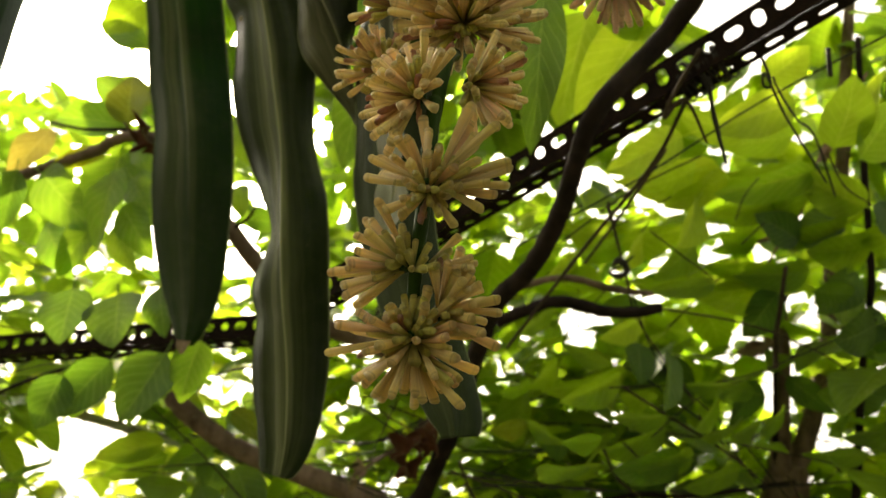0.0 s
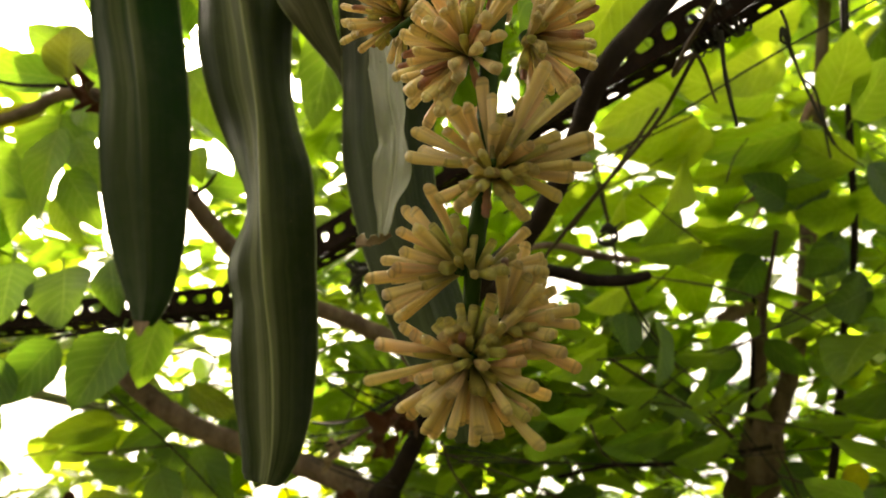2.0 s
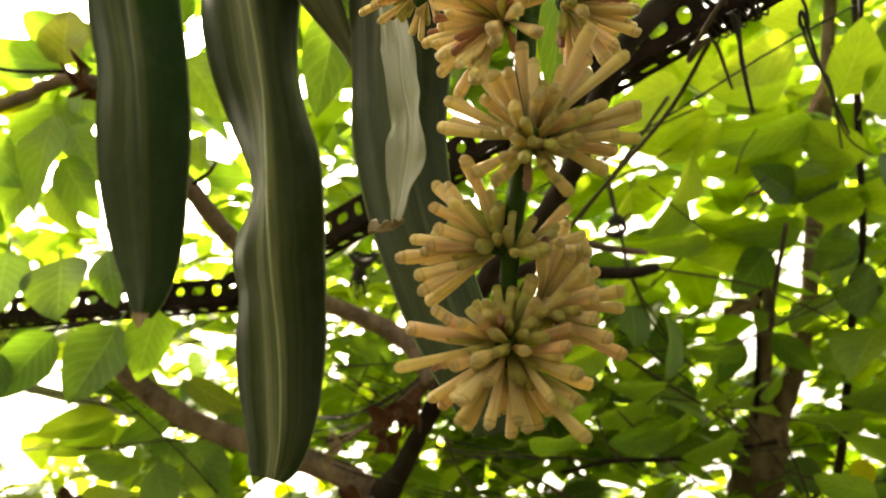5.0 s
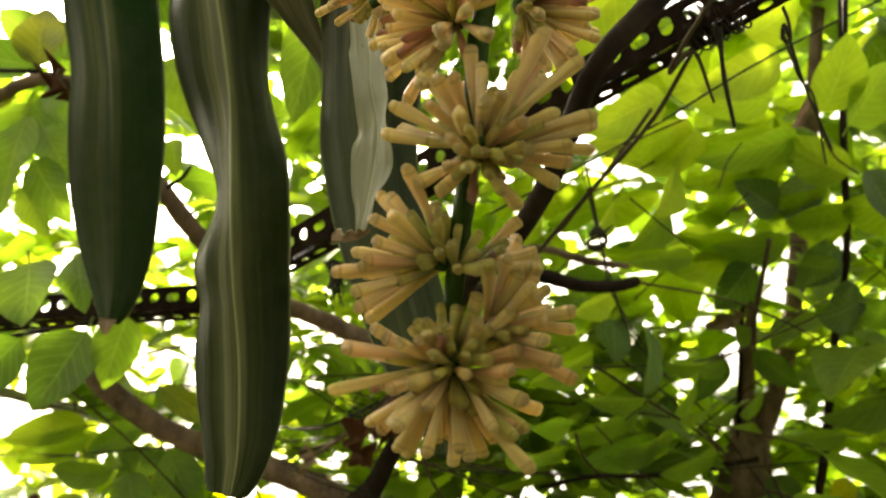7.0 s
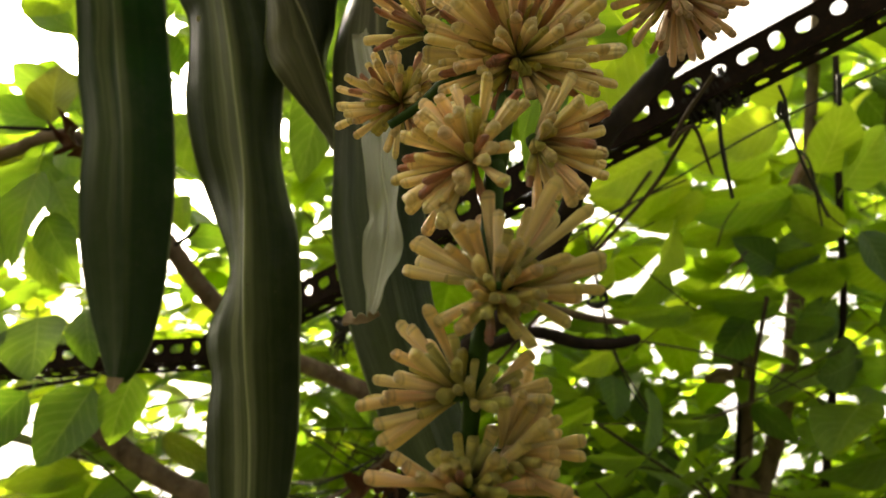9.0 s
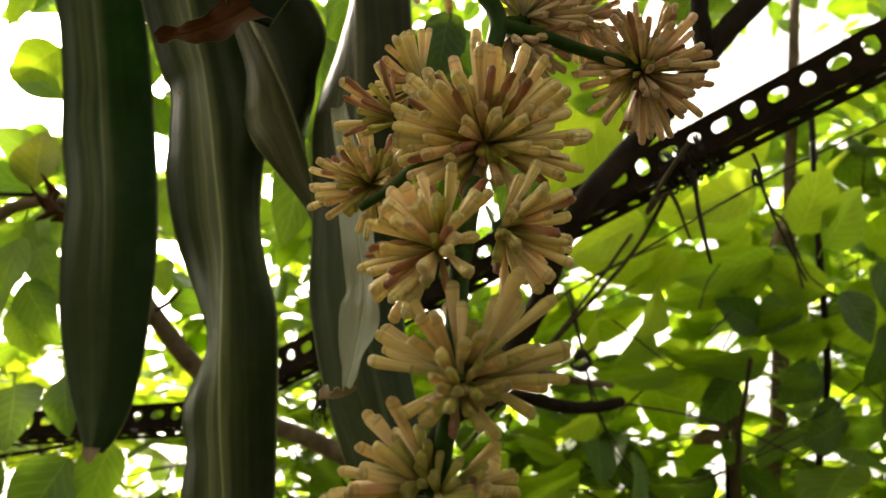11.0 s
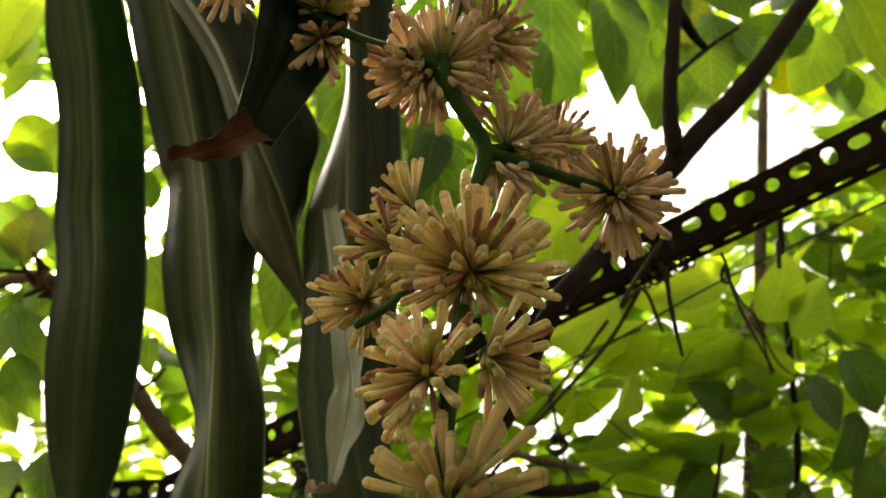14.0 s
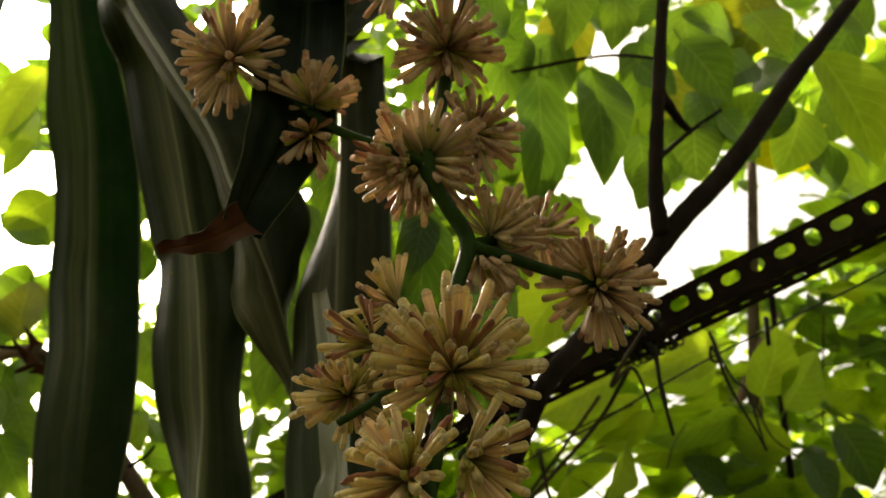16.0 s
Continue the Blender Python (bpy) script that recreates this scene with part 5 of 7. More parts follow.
stem("main_stem", [(*(-0.0123, 0.3583, 1.6502), 0.0028), (*(-0.0115, 0.3475, 1.6711), 0.0032), (*(-0.0095, 0.3368, 1.6919), 0.0035), (*(-0.0070, 0.3293, 1.7084), 0.0036), (*(-0.0045, 0.3209, 1.7356), 0.0037), (*(-0.0018, 0.3152, 1.7618), 0.0037),
                   (*(-0.0027, 0.3203, 1.7549), 0.0037), (*(0.0038, 0.3194, 1.7928), 0.0037), (*(0.0108, 0.3514, 1.8300), 0.0040), (*(0.0178, 0.3542, 1.8923), 0.0040), (*(0.0261, 0.3531, 1.9285), 0.0048), (*(0.0141, 0.3444, 1.9489), 0.0047),
                   (*(0.0019, 0.3366, 1.9715), 0.0047), (*(0.0085, 0.3413, 2.0150), 0.0046), (*(0.0150, 0.3384, 2.0551), 0.0046), (*(0.0198, 0.3297, 2.0943), 0.005), (*(0.0322, 0.3081, 2.1244), 0.005), (*(0.0477, 0.2942, 2.2509), 0.0055), (-0.10, 0.75, 3.0, 0.008), (-0.28, 0.98, 3.7, 0.010)], 120)
stem("side_branch", [(*(0.0025, 0.3361, 1.9719), 0.0036), (*(-0.0102, 0.3340, 1.9790), 0.0034), (*(-0.0270, 0.3359, 1.9882), 0.0032), (*(-0.0516, 0.3423, 2.0069), 0.0030), (*(-0.0739, 0.3412, 2.0263), 0.0028), (*(-0.0964, 0.3358, 2.0429), 0.0026), (*(-0.1212, 0.3305, 2.0597), 0.0024)], 50)
stem("side_branch", [(*(0.0261, 0.3540, 1.9276), 0.0040), (*(0.0498, 0.3577, 1.9232), 0.0035), (*(0.0778, 0.3667, 1.9214), 0.0033), (*(0.1054, 0.3761, 1.9221), 0.0030)], 24)
stem("side_branch", [(*(0.0069, 0.3340, 2.0008), 0.0032), (*(0.0222, 0.3435, 2.0107), 0.003), (*(0.0332, 0.3480, 2.0192), 0.0026)], 12)
stem("side_branch", [(*(0.0276, 0.3547, 1.9296), 0.0032), (*(0.0544, 0.3722, 1.9516), 0.003), (*(0.0773, 0.3833, 1.9661), 0.0026)], 12)
stem("side_branch", [(*(0.0013, 0.3210, 1.8168), 0.0026), (*(-0.0151, 0.3363, 1.8221), 0.0024), (*(-0.0274, 0.3545, 1.8217), 0.0022), (*(-0.0407, 0.3636, 1.8171), 0.002)], 24)

# near clusters, low on the stalk
cluster((-0.0114, 0.3549, 1.6566), (0.03, -0.66, -0.75), 104, 74, 0.0262, True, 0.02, 11, 0.004, (0, 0.10, -0.04))
cluster((-0.0126, 0.3504, 1.6569), (-0.1, -0.55, 0.8), 55, 12, 0.0150, True, 0.0, 33, 0.004)
cluster((-0.0006, 0.3528, 1.6683), (0.88, -0.3, 0.35), 62, 34, 0.0270, True, 0.02, 12, 0.0035)
cluster((-0.0137, 0.3405, 1.6873), (-0.86, -0.3, 0.30), 66, 34, 0.0285, True, 0.02, 13, 0.0035)
cluster((-0.0050, 0.3406, 1.6861), (0.96, -0.1, 0.25), 30, 9, 0.0220, True, 0.0, 14, 0.0018)
cluster((-0.0032, 0.3232, 1.7178), (0.05, -0.85, 0.30), 104, 58, 0.0272, True, 0.02, 15, 0.004, (0.05, 0.10, 0.22))
cluster((-0.0094, 0.3182, 1.7675), (-0.75, -0.62, 0.15), 88, 54, 0.0280, False, 0.10, 16, 0.0035)
cluster((0.0147, 0.3251, 1.7814), (0.9, -0.1, -0.35), 84, 40, 0.0265, False, 0.10, 17, 0.003)
# short young buds over the knots
cluster((-0.0039, 0.3138, 1.7098), (0.1, -0.8, -0.5), 62, 14, 0.0140, True, 0.0, 42, 0.002)
cluster((-0.0108, 0.3359, 1.6827), (0.3, -0.85, 0.25), 62, 10, 0.0130, True, 0.0, 43, 0.002)
cluster((-0.0114, 0.3446, 1.6549), (0.1, -0.85, 0.3), 60, 9, 0.0130, True, 0.0, 44, 0.002)
# the long buds that stand out of the low clusters
cluster((-0.0161, 0.3504, 1.6573), (-1.0, -0.1, 0.04), 13, 3, 0.0345, True, 0.0, 34, 0.0015)
cluster((-0.0082, 0.3523, 1.6483), (0.72, -0.15, -0.78), 9, 3, 0.0380, True, 0.0, 35, 0.0015)
cluster((-0.0163, 0.3368, 1.6838), (-0.98, -0.1, -0.14), 10, 3, 0.0310, True, 0.0, 36, 0.0015)
cluster((-0.0041, 0.3076, 1.7109), (0.06, -0.35, 0.95), 10, 2, 0.0270, True, 0.0, 37, 0.0015)
cluster((0.0000, 0.3124, 1.7164), (0.52, -0.15, 0.86), 12, 3, 0.0350, True, 0.0, 38, 0.0015)
cluster((0.0019, 0.3176, 1.7148), (0.96, -0.1, 0.28), 16, 5, 0.0330, True, 0.0, 39, 0.0015)
# clusters further up
cluster((0.0120, 0.3321, 1.8289), (0.0, -0.80, 0.35), 116, 150, 0.0375, False, 0.20, 18, 0.004, (0, 0, 0.12), 0.95, False)
cluster((-0.0359, 0.3796, 1.8425), (-0.5, -0.7, 0.1), 112, 76, 0.0290, False, 0.32, 19, 0.003, (0, 0, 0), 0.88, False)
cluster((0.0422, 0.3670, 1.9470), (0.75, 0.0, 0.55), 92, 104, 0.0320, False, 0.14, 20, 0.003, (0, 0, 0), 0.86, True)
cluster((0.0358, 0.3694, 1.9361), (0.35, 0.1, -0.85), 62, 40, 0.0330, False, 0.10, 21, 0.003, (0, 0, 0), 0.86, True)
cluster((0.0772, 0.3831, 1.9664), (0.5, 0.1, 0.6), 100, 50, 0.0250, False, 0.3, 22, 0.003, (0, 0, 0), 0.86, True)
cluster((0.1084, 0.3820, 1.9257), (0.2, -0.5, -0.1), 150, 150, 0.0340, False, 0.16, 23, 0.004, (0, 0, 0), 0.86, True)
cluster((-0.0019, 0.3463, 1.9882), (-0.1, 0.35, -0.05), 128, 150, 0.0350, False, 0.16, 24, 0.004, (0, 0, 0), 0.86, True)
cluster((0.0024, 0.3402, 1.9824), (0.25, -0.35, 0.85), 66, 52, 0.0350, False, 0.1, 40, 0.003, (0, 0, 0), 0.86, True)
cluster((-0.0096, 0.3432, 1.9806), (-0.6, -0.45, -0.55), 50, 30, 0.0320, False, 0.15, 41, 0.003, (0, 0, 0), 0.86, True)
cluster((0.0338, 0.3510, 2.0233), (0.55, -0.1, 0.1), 110, 104, 0.0290, False, 0.25, 25, 0.003, (0, 0, 0), 0.86, True)
cluster((0.0153, 0.3270, 2.0799), (-0.1, -0.4, 0.2), 140, 150, 0.0340, False, 0.3, 26, 0.004, (0, 0, 0), 0.86, True)
cluster((-0.0692, 0.3351, 2.0219), (0.2, -0.6, 0.7), 84, 52, 0.0310, False, 0.15, 27, 0.003, (0, 0, 0), 0.88, True)
cluster((-0.0689, 0.3513, 2.0143), (-0.15, -0.3, -0.9), 56, 26, 0.0290, False, 0.2, 28, 0.003, (0, 0, 0), 0.88, True)
cluster((-0.1236, 0.3320, 2.0584), (-0.3, -0.5, 0.1), 138, 112, 0.0350, False, 0.08, 29, 0.004, (0, 0, 0), 0.88, True)
cluster((-0.0205, 0.3054, 2.1269), (-0.5, -0.4, -0.1), 110, 80, 0.0300, False, 0.2, 30, 0.003, (0, 0, 0), 0.86, True)
cluster((-0.0245, 0.3319, 1.8412), (-0.9, -0.2, 0.3), 50, 20, 0.0260, False, 0.5, 31, 0.003, (0, 0, 0), 0.86, False)
cluster((-0.0132, 0.3501, 1.8799), (-0.9, -0.1, 0.5), 62, 32, 0.0270, False, 0.4, 32, 0.003, (0, 0, 0), 0.86, False)


# ---- leaves that stand out ----
OUT = (0.0, -0.9, -0.4)
DOWN = (0.0, -0.55, -0.8)


def spray(parent, rows, material, face=OUT):
    for base, tip, width in rows:
        leaf(parent, base, tip, width, material, face)


spray(tree, [((-0.1284, 0.8511, 2.2656), (-0.1486, 0.8823, 2.1334), 0.066)], LEAF_SHADED)
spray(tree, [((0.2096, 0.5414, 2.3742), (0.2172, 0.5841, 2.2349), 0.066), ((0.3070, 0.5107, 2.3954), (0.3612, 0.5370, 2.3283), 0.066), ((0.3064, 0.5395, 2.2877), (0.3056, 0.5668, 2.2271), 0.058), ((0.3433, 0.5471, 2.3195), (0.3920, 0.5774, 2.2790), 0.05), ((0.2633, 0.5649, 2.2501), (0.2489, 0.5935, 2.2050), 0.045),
             ((0.0888, 0.5809, 2.1267), (0.0687, 0.6085, 1.9574), 0.052), ((0.0141, 0.4804, 2.0826), (0.0027, 0.4931, 2.0212), 0.034), ((0.0150, 0.4822, 2.0749), (0.0130, 0.5208, 2.0018), 0.048), ((0.4300, 0.5634, 2.4402), (0.3500, 0.5631, 2.3760), 0.05)], LEAF_SHADED)
spray(tree, [((0.1631, 0.5868, 2.4201), (0.1603, 0.6527, 2.2562), 0.075), ((0.1839, 0.4836, 2.4876), (0.1834, 0.5296, 2.3909), 0.066), ((0.2392, 0.4781, 2.4862), (0.2336, 0.5230, 2.3915), 0.06), ((0.1271, 0.5704, 2.4735), (0.0645, 0.5085, 2.4759), 0.06)], LEAF_SHADED)
spray(tree, [((0.1554, 0.6777, 2.3495), (0.1303, 0.6982, 2.2546), 0.06), ((0.2765, 0.8638, 2.3508), (0.1373, 0.7634, 2.4068), 0.11), ((0.5314, 0.5737, 2.4903), (0.5919, 0.6300, 2.3437), 0.085)], LEAF_ONE)
spray(tree, [((0.4874, 0.5944, 2.3977), (0.4573, 0.6386, 2.3221), 0.075), ((0.4653, 0.5744, 2.5738), (0.4955, 0.5773, 2.4912), 0.07), ((-0.5531, 0.8465, 2.7088), (-0.6282, 0.9255, 2.6305), 0.08)], LEAF_SUNLIT)
spray(tree_right, [((0.5331, 1.1259, 2.2379), (0.3799, 1.1007, 2.1831), 0.05), ((0.4842, 1.1961, 2.2104), (0.4096, 1.1916, 2.1777), 0.035),
                   ((0.2649, 1.2054, 2.2024), (0.3748, 1.1748, 2.2140), 0.07), ((0.5326, 1.2285, 2.1410), (0.3638, 1.1981, 2.0979), 0.07), ((0.6272, 1.1130, 2.1450), (0.5296, 1.1218, 2.1320), 0.075), ((0.3658, 1.0667, 2.2540), (0.2770, 1.0407, 2.1976), 0.06)], LEAF_ONE, DOWN)
spray(tree_right, [((0.5474, 1.0656, 2.2468), (0.3761, 1.0325, 2.1865), 0.066), ((0.4153, 1.0695, 2.2456), (0.3115, 1.0597, 2.1796), 0.055), ((0.3205, 0.9635, 2.2399), (0.2021, 0.9456, 2.1682), 0.065), ((0.4999, 0.9784, 2.3144), (0.3622, 0.9579, 2.2493), 0.075), ((0.4490, 1.0401, 2.3044), (0.3335, 0.9914, 2.2962), 0.065), ((0.6212, 1.0879, 2.1972), (0.5143, 1.0679, 2.2437), 0.07), ((0.5322, 0.9684, 2.2189), (0.5466, 0.8834, 2.2788), 0.085), ((0.5661, 0.9745, 2.2046), (0.6275, 0.9371, 2.2784), 0.08), ((0.4746, 1.0037, 2.3782), (0.5245, 0.9435, 2.3852), 0.08), ((0.4465, 1.4074, 2.2351), (0.5501, 1.3877, 2.2703), 0.07), ((0.3116, 1.4411, 2.1726), (0.4351, 1.4526, 2.1424), 0.07), ((0.1929, 1.2806, 2.2803), (0.3082, 1.2914, 2.2522), 0.08)], LEAF_SUNLIT, DOWN)
spray(tree_right, [((0.3622, 1.3704, 2.0864), (0.3025, 1.3844, 2.0149), 0.060), ((0.3660, 1.3767, 2.0734), (0.3970, 1.4012, 1.9755), 0.054), ((0.3938, 1.4238, 1.9749), (0.2637, 1.4207, 1.9421), 0.048), ((0.4124, 1.4504, 1.9190), (0.2875, 1.4589, 1.8622), 0.05), ((0.4891, 1.4420, 1.8866), (0.3518, 1.4415, 1.8488), 0.05),
                   ((0.6060, 1.1349, 2.2156), (0.5041, 1.1341, 2.1537), 0.062), ((0.5950, 1.2353, 2.1237), (0.6822, 1.2084, 2.1290), 0.05), ((0.5591, 1.3704, 2.0305), (0.6273, 1.3783, 1.9649), 0.05), ((0.3041, 1.2765, 2.1684), (0.3996, 1.2552, 2.1615), 0.035), ((0.5258, 1.4119, 2.0384), (0.4688, 1.4276, 1.9631), 0.055),
                   ((0.4524, 1.4740, 1.9829), (0.3876, 1.4738, 1.9179), 0.05), ((0.5699, 1.4305, 1.8374), (0.6151, 1.4337, 1.7827), 0.06), ((0.6201, 1.3131, 1.9623), (0.6893, 1.2813, 1.9782), 0.06), ((0.2629, 1.4556, 1.8014), (0.1573, 1.4489, 1.7749), 0.06)], LEAF_SHADED, (0.0, -0.8, -0.6))

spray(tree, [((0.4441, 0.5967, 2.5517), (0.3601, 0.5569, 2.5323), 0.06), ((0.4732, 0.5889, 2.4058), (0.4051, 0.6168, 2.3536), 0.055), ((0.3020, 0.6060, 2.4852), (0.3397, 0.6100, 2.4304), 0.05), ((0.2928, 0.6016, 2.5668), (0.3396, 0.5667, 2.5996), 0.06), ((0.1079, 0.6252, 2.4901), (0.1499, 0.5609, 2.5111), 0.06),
             ((0.4472, 0.6109, 2.4600), (0.4677, 0.5597, 2.4393), 0.055), ((0.6253, 0.7502, 2.4307), (0.5412, 0.6830, 2.4419), 0.06), ((0.6249, 0.5789, 2.5472), (0.5693, 0.5440, 2.5938), 0.07), ((0.1179, 0.6355, 2.4018), (0.1359, 0.6794, 2.3201), 0.055)], LEAF_SHADED)
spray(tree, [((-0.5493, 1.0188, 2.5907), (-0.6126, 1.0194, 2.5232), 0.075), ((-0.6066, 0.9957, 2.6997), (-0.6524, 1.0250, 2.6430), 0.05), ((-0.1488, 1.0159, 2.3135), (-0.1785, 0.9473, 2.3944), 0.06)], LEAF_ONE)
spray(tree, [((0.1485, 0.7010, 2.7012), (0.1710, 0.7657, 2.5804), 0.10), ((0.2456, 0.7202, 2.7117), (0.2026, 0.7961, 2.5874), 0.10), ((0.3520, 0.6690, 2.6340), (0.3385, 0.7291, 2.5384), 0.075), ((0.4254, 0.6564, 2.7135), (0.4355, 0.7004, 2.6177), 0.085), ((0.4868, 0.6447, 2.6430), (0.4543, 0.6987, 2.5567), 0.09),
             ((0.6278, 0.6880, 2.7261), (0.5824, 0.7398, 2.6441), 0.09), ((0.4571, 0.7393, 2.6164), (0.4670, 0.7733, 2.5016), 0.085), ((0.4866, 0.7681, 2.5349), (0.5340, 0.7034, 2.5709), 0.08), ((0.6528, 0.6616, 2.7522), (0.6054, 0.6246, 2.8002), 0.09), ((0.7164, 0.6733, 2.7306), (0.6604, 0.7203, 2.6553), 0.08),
             ((0.1608, 0.8145, 2.5724), (0.1922, 0.8666, 2.4345), 0.10), ((0.2179, 0.8339, 2.4977), (0.1462, 0.8821, 2.4233), 0.08), ((0.3223, 0.6971, 2.4558), (0.3352, 0.7471, 2.3679), 0.07), ((0.7314, 0.7683, 2.6975), (0.6875, 0.8207, 2.5995), 0.08), ((0.4387, 0.8021, 2.6239), (0.4189, 0.8617, 2.5298), 0.08)], LEAF_SHADED)
spray(tree, [((0.5215, 0.6082, 2.6791), (0.4948, 0.6622, 2.5921), 0.10), ((0.4958, 0.6593, 2.7762), (0.5006, 0.7067, 2.6922), 0.09), ((0.4435, 0.7782, 2.7255), (0.4488, 0.8190, 2.6036), 0.09), ((0.2821, 0.7322, 2.7989), (0.2537, 0.7846, 2.6686), 0.10)], LEAF_OLIVE)
spray(tree, [((-0.5620, 2.4029, 2.0685), (-0.4957, 2.4228, 1.9781), 0.07), ((-0.4364, 2.5302, 2.0288), (-0.3712, 2.5652, 1.9532), 0.07), ((-0.2771, 2.3984, 2.0631), (-0.2939, 2.4401, 1.9780), 0.06), ((-0.8131, 2.3527, 1.9558), (-0.8894, 2.3803, 1.9028), 0.08), ((0.6722, 1.3786, 1.8245), (0.6493, 1.4024, 1.7766), 0.05)], LEAF_YELLOW)
# a leaf in full sun, the light through it put into the yellow
spray(tree, [((0.5826, 0.7, 2.4876), (0.5049, 0.74, 2.4614), 0.088)], LEAF_YELLOW, (0.0, -0.8, -0.6))
spray(tree, [((0.2626, 0.85, 2.3606), (0.1665, 0.92, 2.2373), 0.10), ((0.2115, 1.0, 2.5336), (0.165, 1.1, 2.3695), 0.11)], LEAF_SUNLIT)
spray(tree, [((0.6948, 0.7783, 2.4651), (0.5630, 0.7405, 2.4952), 0.085), ((0.6895, 0.8201, 2.4190), (0.5806, 0.7929, 2.4341), 0.06), ((0.7093, 0.6557, 2.6004), (0.6709, 0.7125, 2.5119), 0.08)], LEAF_ONE)

spray(tree, [((-0.6475, 0.9724, 2.1988), (-0.6728, 1.0170, 2.1198), 0.06)], LEAF_SHADED)
spray(tree_right, [((0.5880, 0.9977, 2.1493), (0.6185, 1.0099, 2.0782), 0.06), ((0.6631, 1.0107, 2.2049), (0.7093, 1.0427, 2.1217), 0.08), ((0.6906, 1.0626, 2.1313), (0.6490, 1.1016, 2.0517), 0.07), ((0.7174, 1.0998, 2.0776), (0.6751, 1.1333, 2.0054), 0.075), ((0.6111, 1.1462, 2.1148), (0.5476, 1.1640, 2.0500), 0.065), ((0.5238, 1.1231, 2.1585), (0.4506, 1.0771, 2.1805), 0.06),
                   ((0.5130, 1.2179, 2.1171), (0.4542, 1.2463, 2.0540), 0.07), ((0.6473, 1.1791, 2.0656), (0.5993, 1.1895, 2.0082), 0.06), ((0.5884, 1.1201, 2.2370), (0.5333, 1.0758, 2.2708), 0.06)], LEAF_SHADED, (0.0, -0.8, -0.6))

# broad leaves low over the right, seen from beneath
UNDER = (0.0, -0.5, -0.87)
spray(tree_right, [((0.4197, 1.1185, 2.2962), (0.2562, 1.133, 2.2705), 0.087), ((0.3558, 1.0532, 2.1895), (0.321, 1.0511, 2.1036), 0.075), ((0.5401, 1.0897, 2.3349), (0.4115, 1.0697, 2.2969), 0.06), ((0.6962, 1.066, 2.4314), (0.5827, 1.0399, 2.2867), 0.13)], LEAF_SUNLIT, UNDER)
spray(tree_right, [((0.404, 1.1375, 2.2818), (0.6072, 1.164, 2.3152), 0.068), ((0.4081, 1.1314, 2.3438), (0.3084, 1.1567, 2.3538), 0.055), ((0.5226, 1.1538, 2.2365), (0.4135, 1.1627, 2.2431), 0.045), ((0.3814, 1.1483, 1.8113), (0.2994, 1.1362, 1.7822), 0.05)], LEAF_ONE, UNDER)
spray(tree_right, [((0.541, 1.1491, 2.1155), (0.4177, 1.1259, 2.0961), 0.056), ((0.3767, 1.1016, 2.0718), (0.2794, 1.0864, 2.0572), 0.039), ((0.2776, 1.0807, 1.8628), (0.199, 1.1057, 1.8652), 0.039), ((0.3927, 1.1377, 1.876), (0.3308, 1.116, 1.8398), 0.051), ((0.3772, 1.1179, 1.9221), (0.3114, 1.0955, 1.9099), 0.034), ((0.5651, 1.1581, 1.8348), (0.4821, 1.1804, 1.8373), 0.041), ((0.5087, 1.0818, 1.72), (0.4494, 1.1095, 1.7503), 0.066), ((0.0991, 1.1093, 1.7992), (0.1751, 1.12, 1.8007), 0.044), ((0.1654, 1.0725, 1.7152), (0.0966, 1.099, 1.712), 0.037), ((0.5742, 1.126, 1.9406), (0.5306, 1.154, 1.9355), 0.064), ((0.3023, 1.1342, 1.8188), (0.203, 1.1138, 1.7988), 0.061)], LEAF_MID, UNDER)
spray(tree_right, [((0.2548, 1.1098, 1.9818), (0.2518, 1.1143, 1.9223), 0.062), ((0.2842, 1.0514, 1.9428), (0.2669, 1.0344, 1.8564), 0.051), ((0.4938, 1.0502, 2.0328), (0.5648, 1.0725, 2.0396), 0.056), ((0.5788, 1.073, 1.9913), (0.5127, 1.056, 1.9594), 0.071)], LEAF_SHADED, UNDER)

# leaves one over another low on the right
spray(tree_right, [((0.2295, 1.2022, 1.9835), (0.1508, 1.1722, 2.0054), 0.032), ((0.5999, 1.2189, 2.1368), (0.5966, 1.1889, 2.0456), 0.082), ((0.7530, 1.2263, 2.0461), (0.5900, 1.1963, 2.0241), 0.092), ((0.4545, 1.2441, 1.9552), (0.3649, 1.2141, 1.9592), 0.038), ((0.4151, 1.1191, 1.8709), (0.3600, 1.0891, 1.8340), 0.049), ((0.5863, 1.1802, 1.9379), (0.5143, 1.1502, 1.9190), 0.057), ((0.7238, 1.2471, 1.9228), (0.5664, 1.2171, 1.8646), 0.076), ((0.1446, 1.2059, 2.0788), (0.0892, 1.1759, 2.0262), 0.043)], LEAF_MID, UNDER)
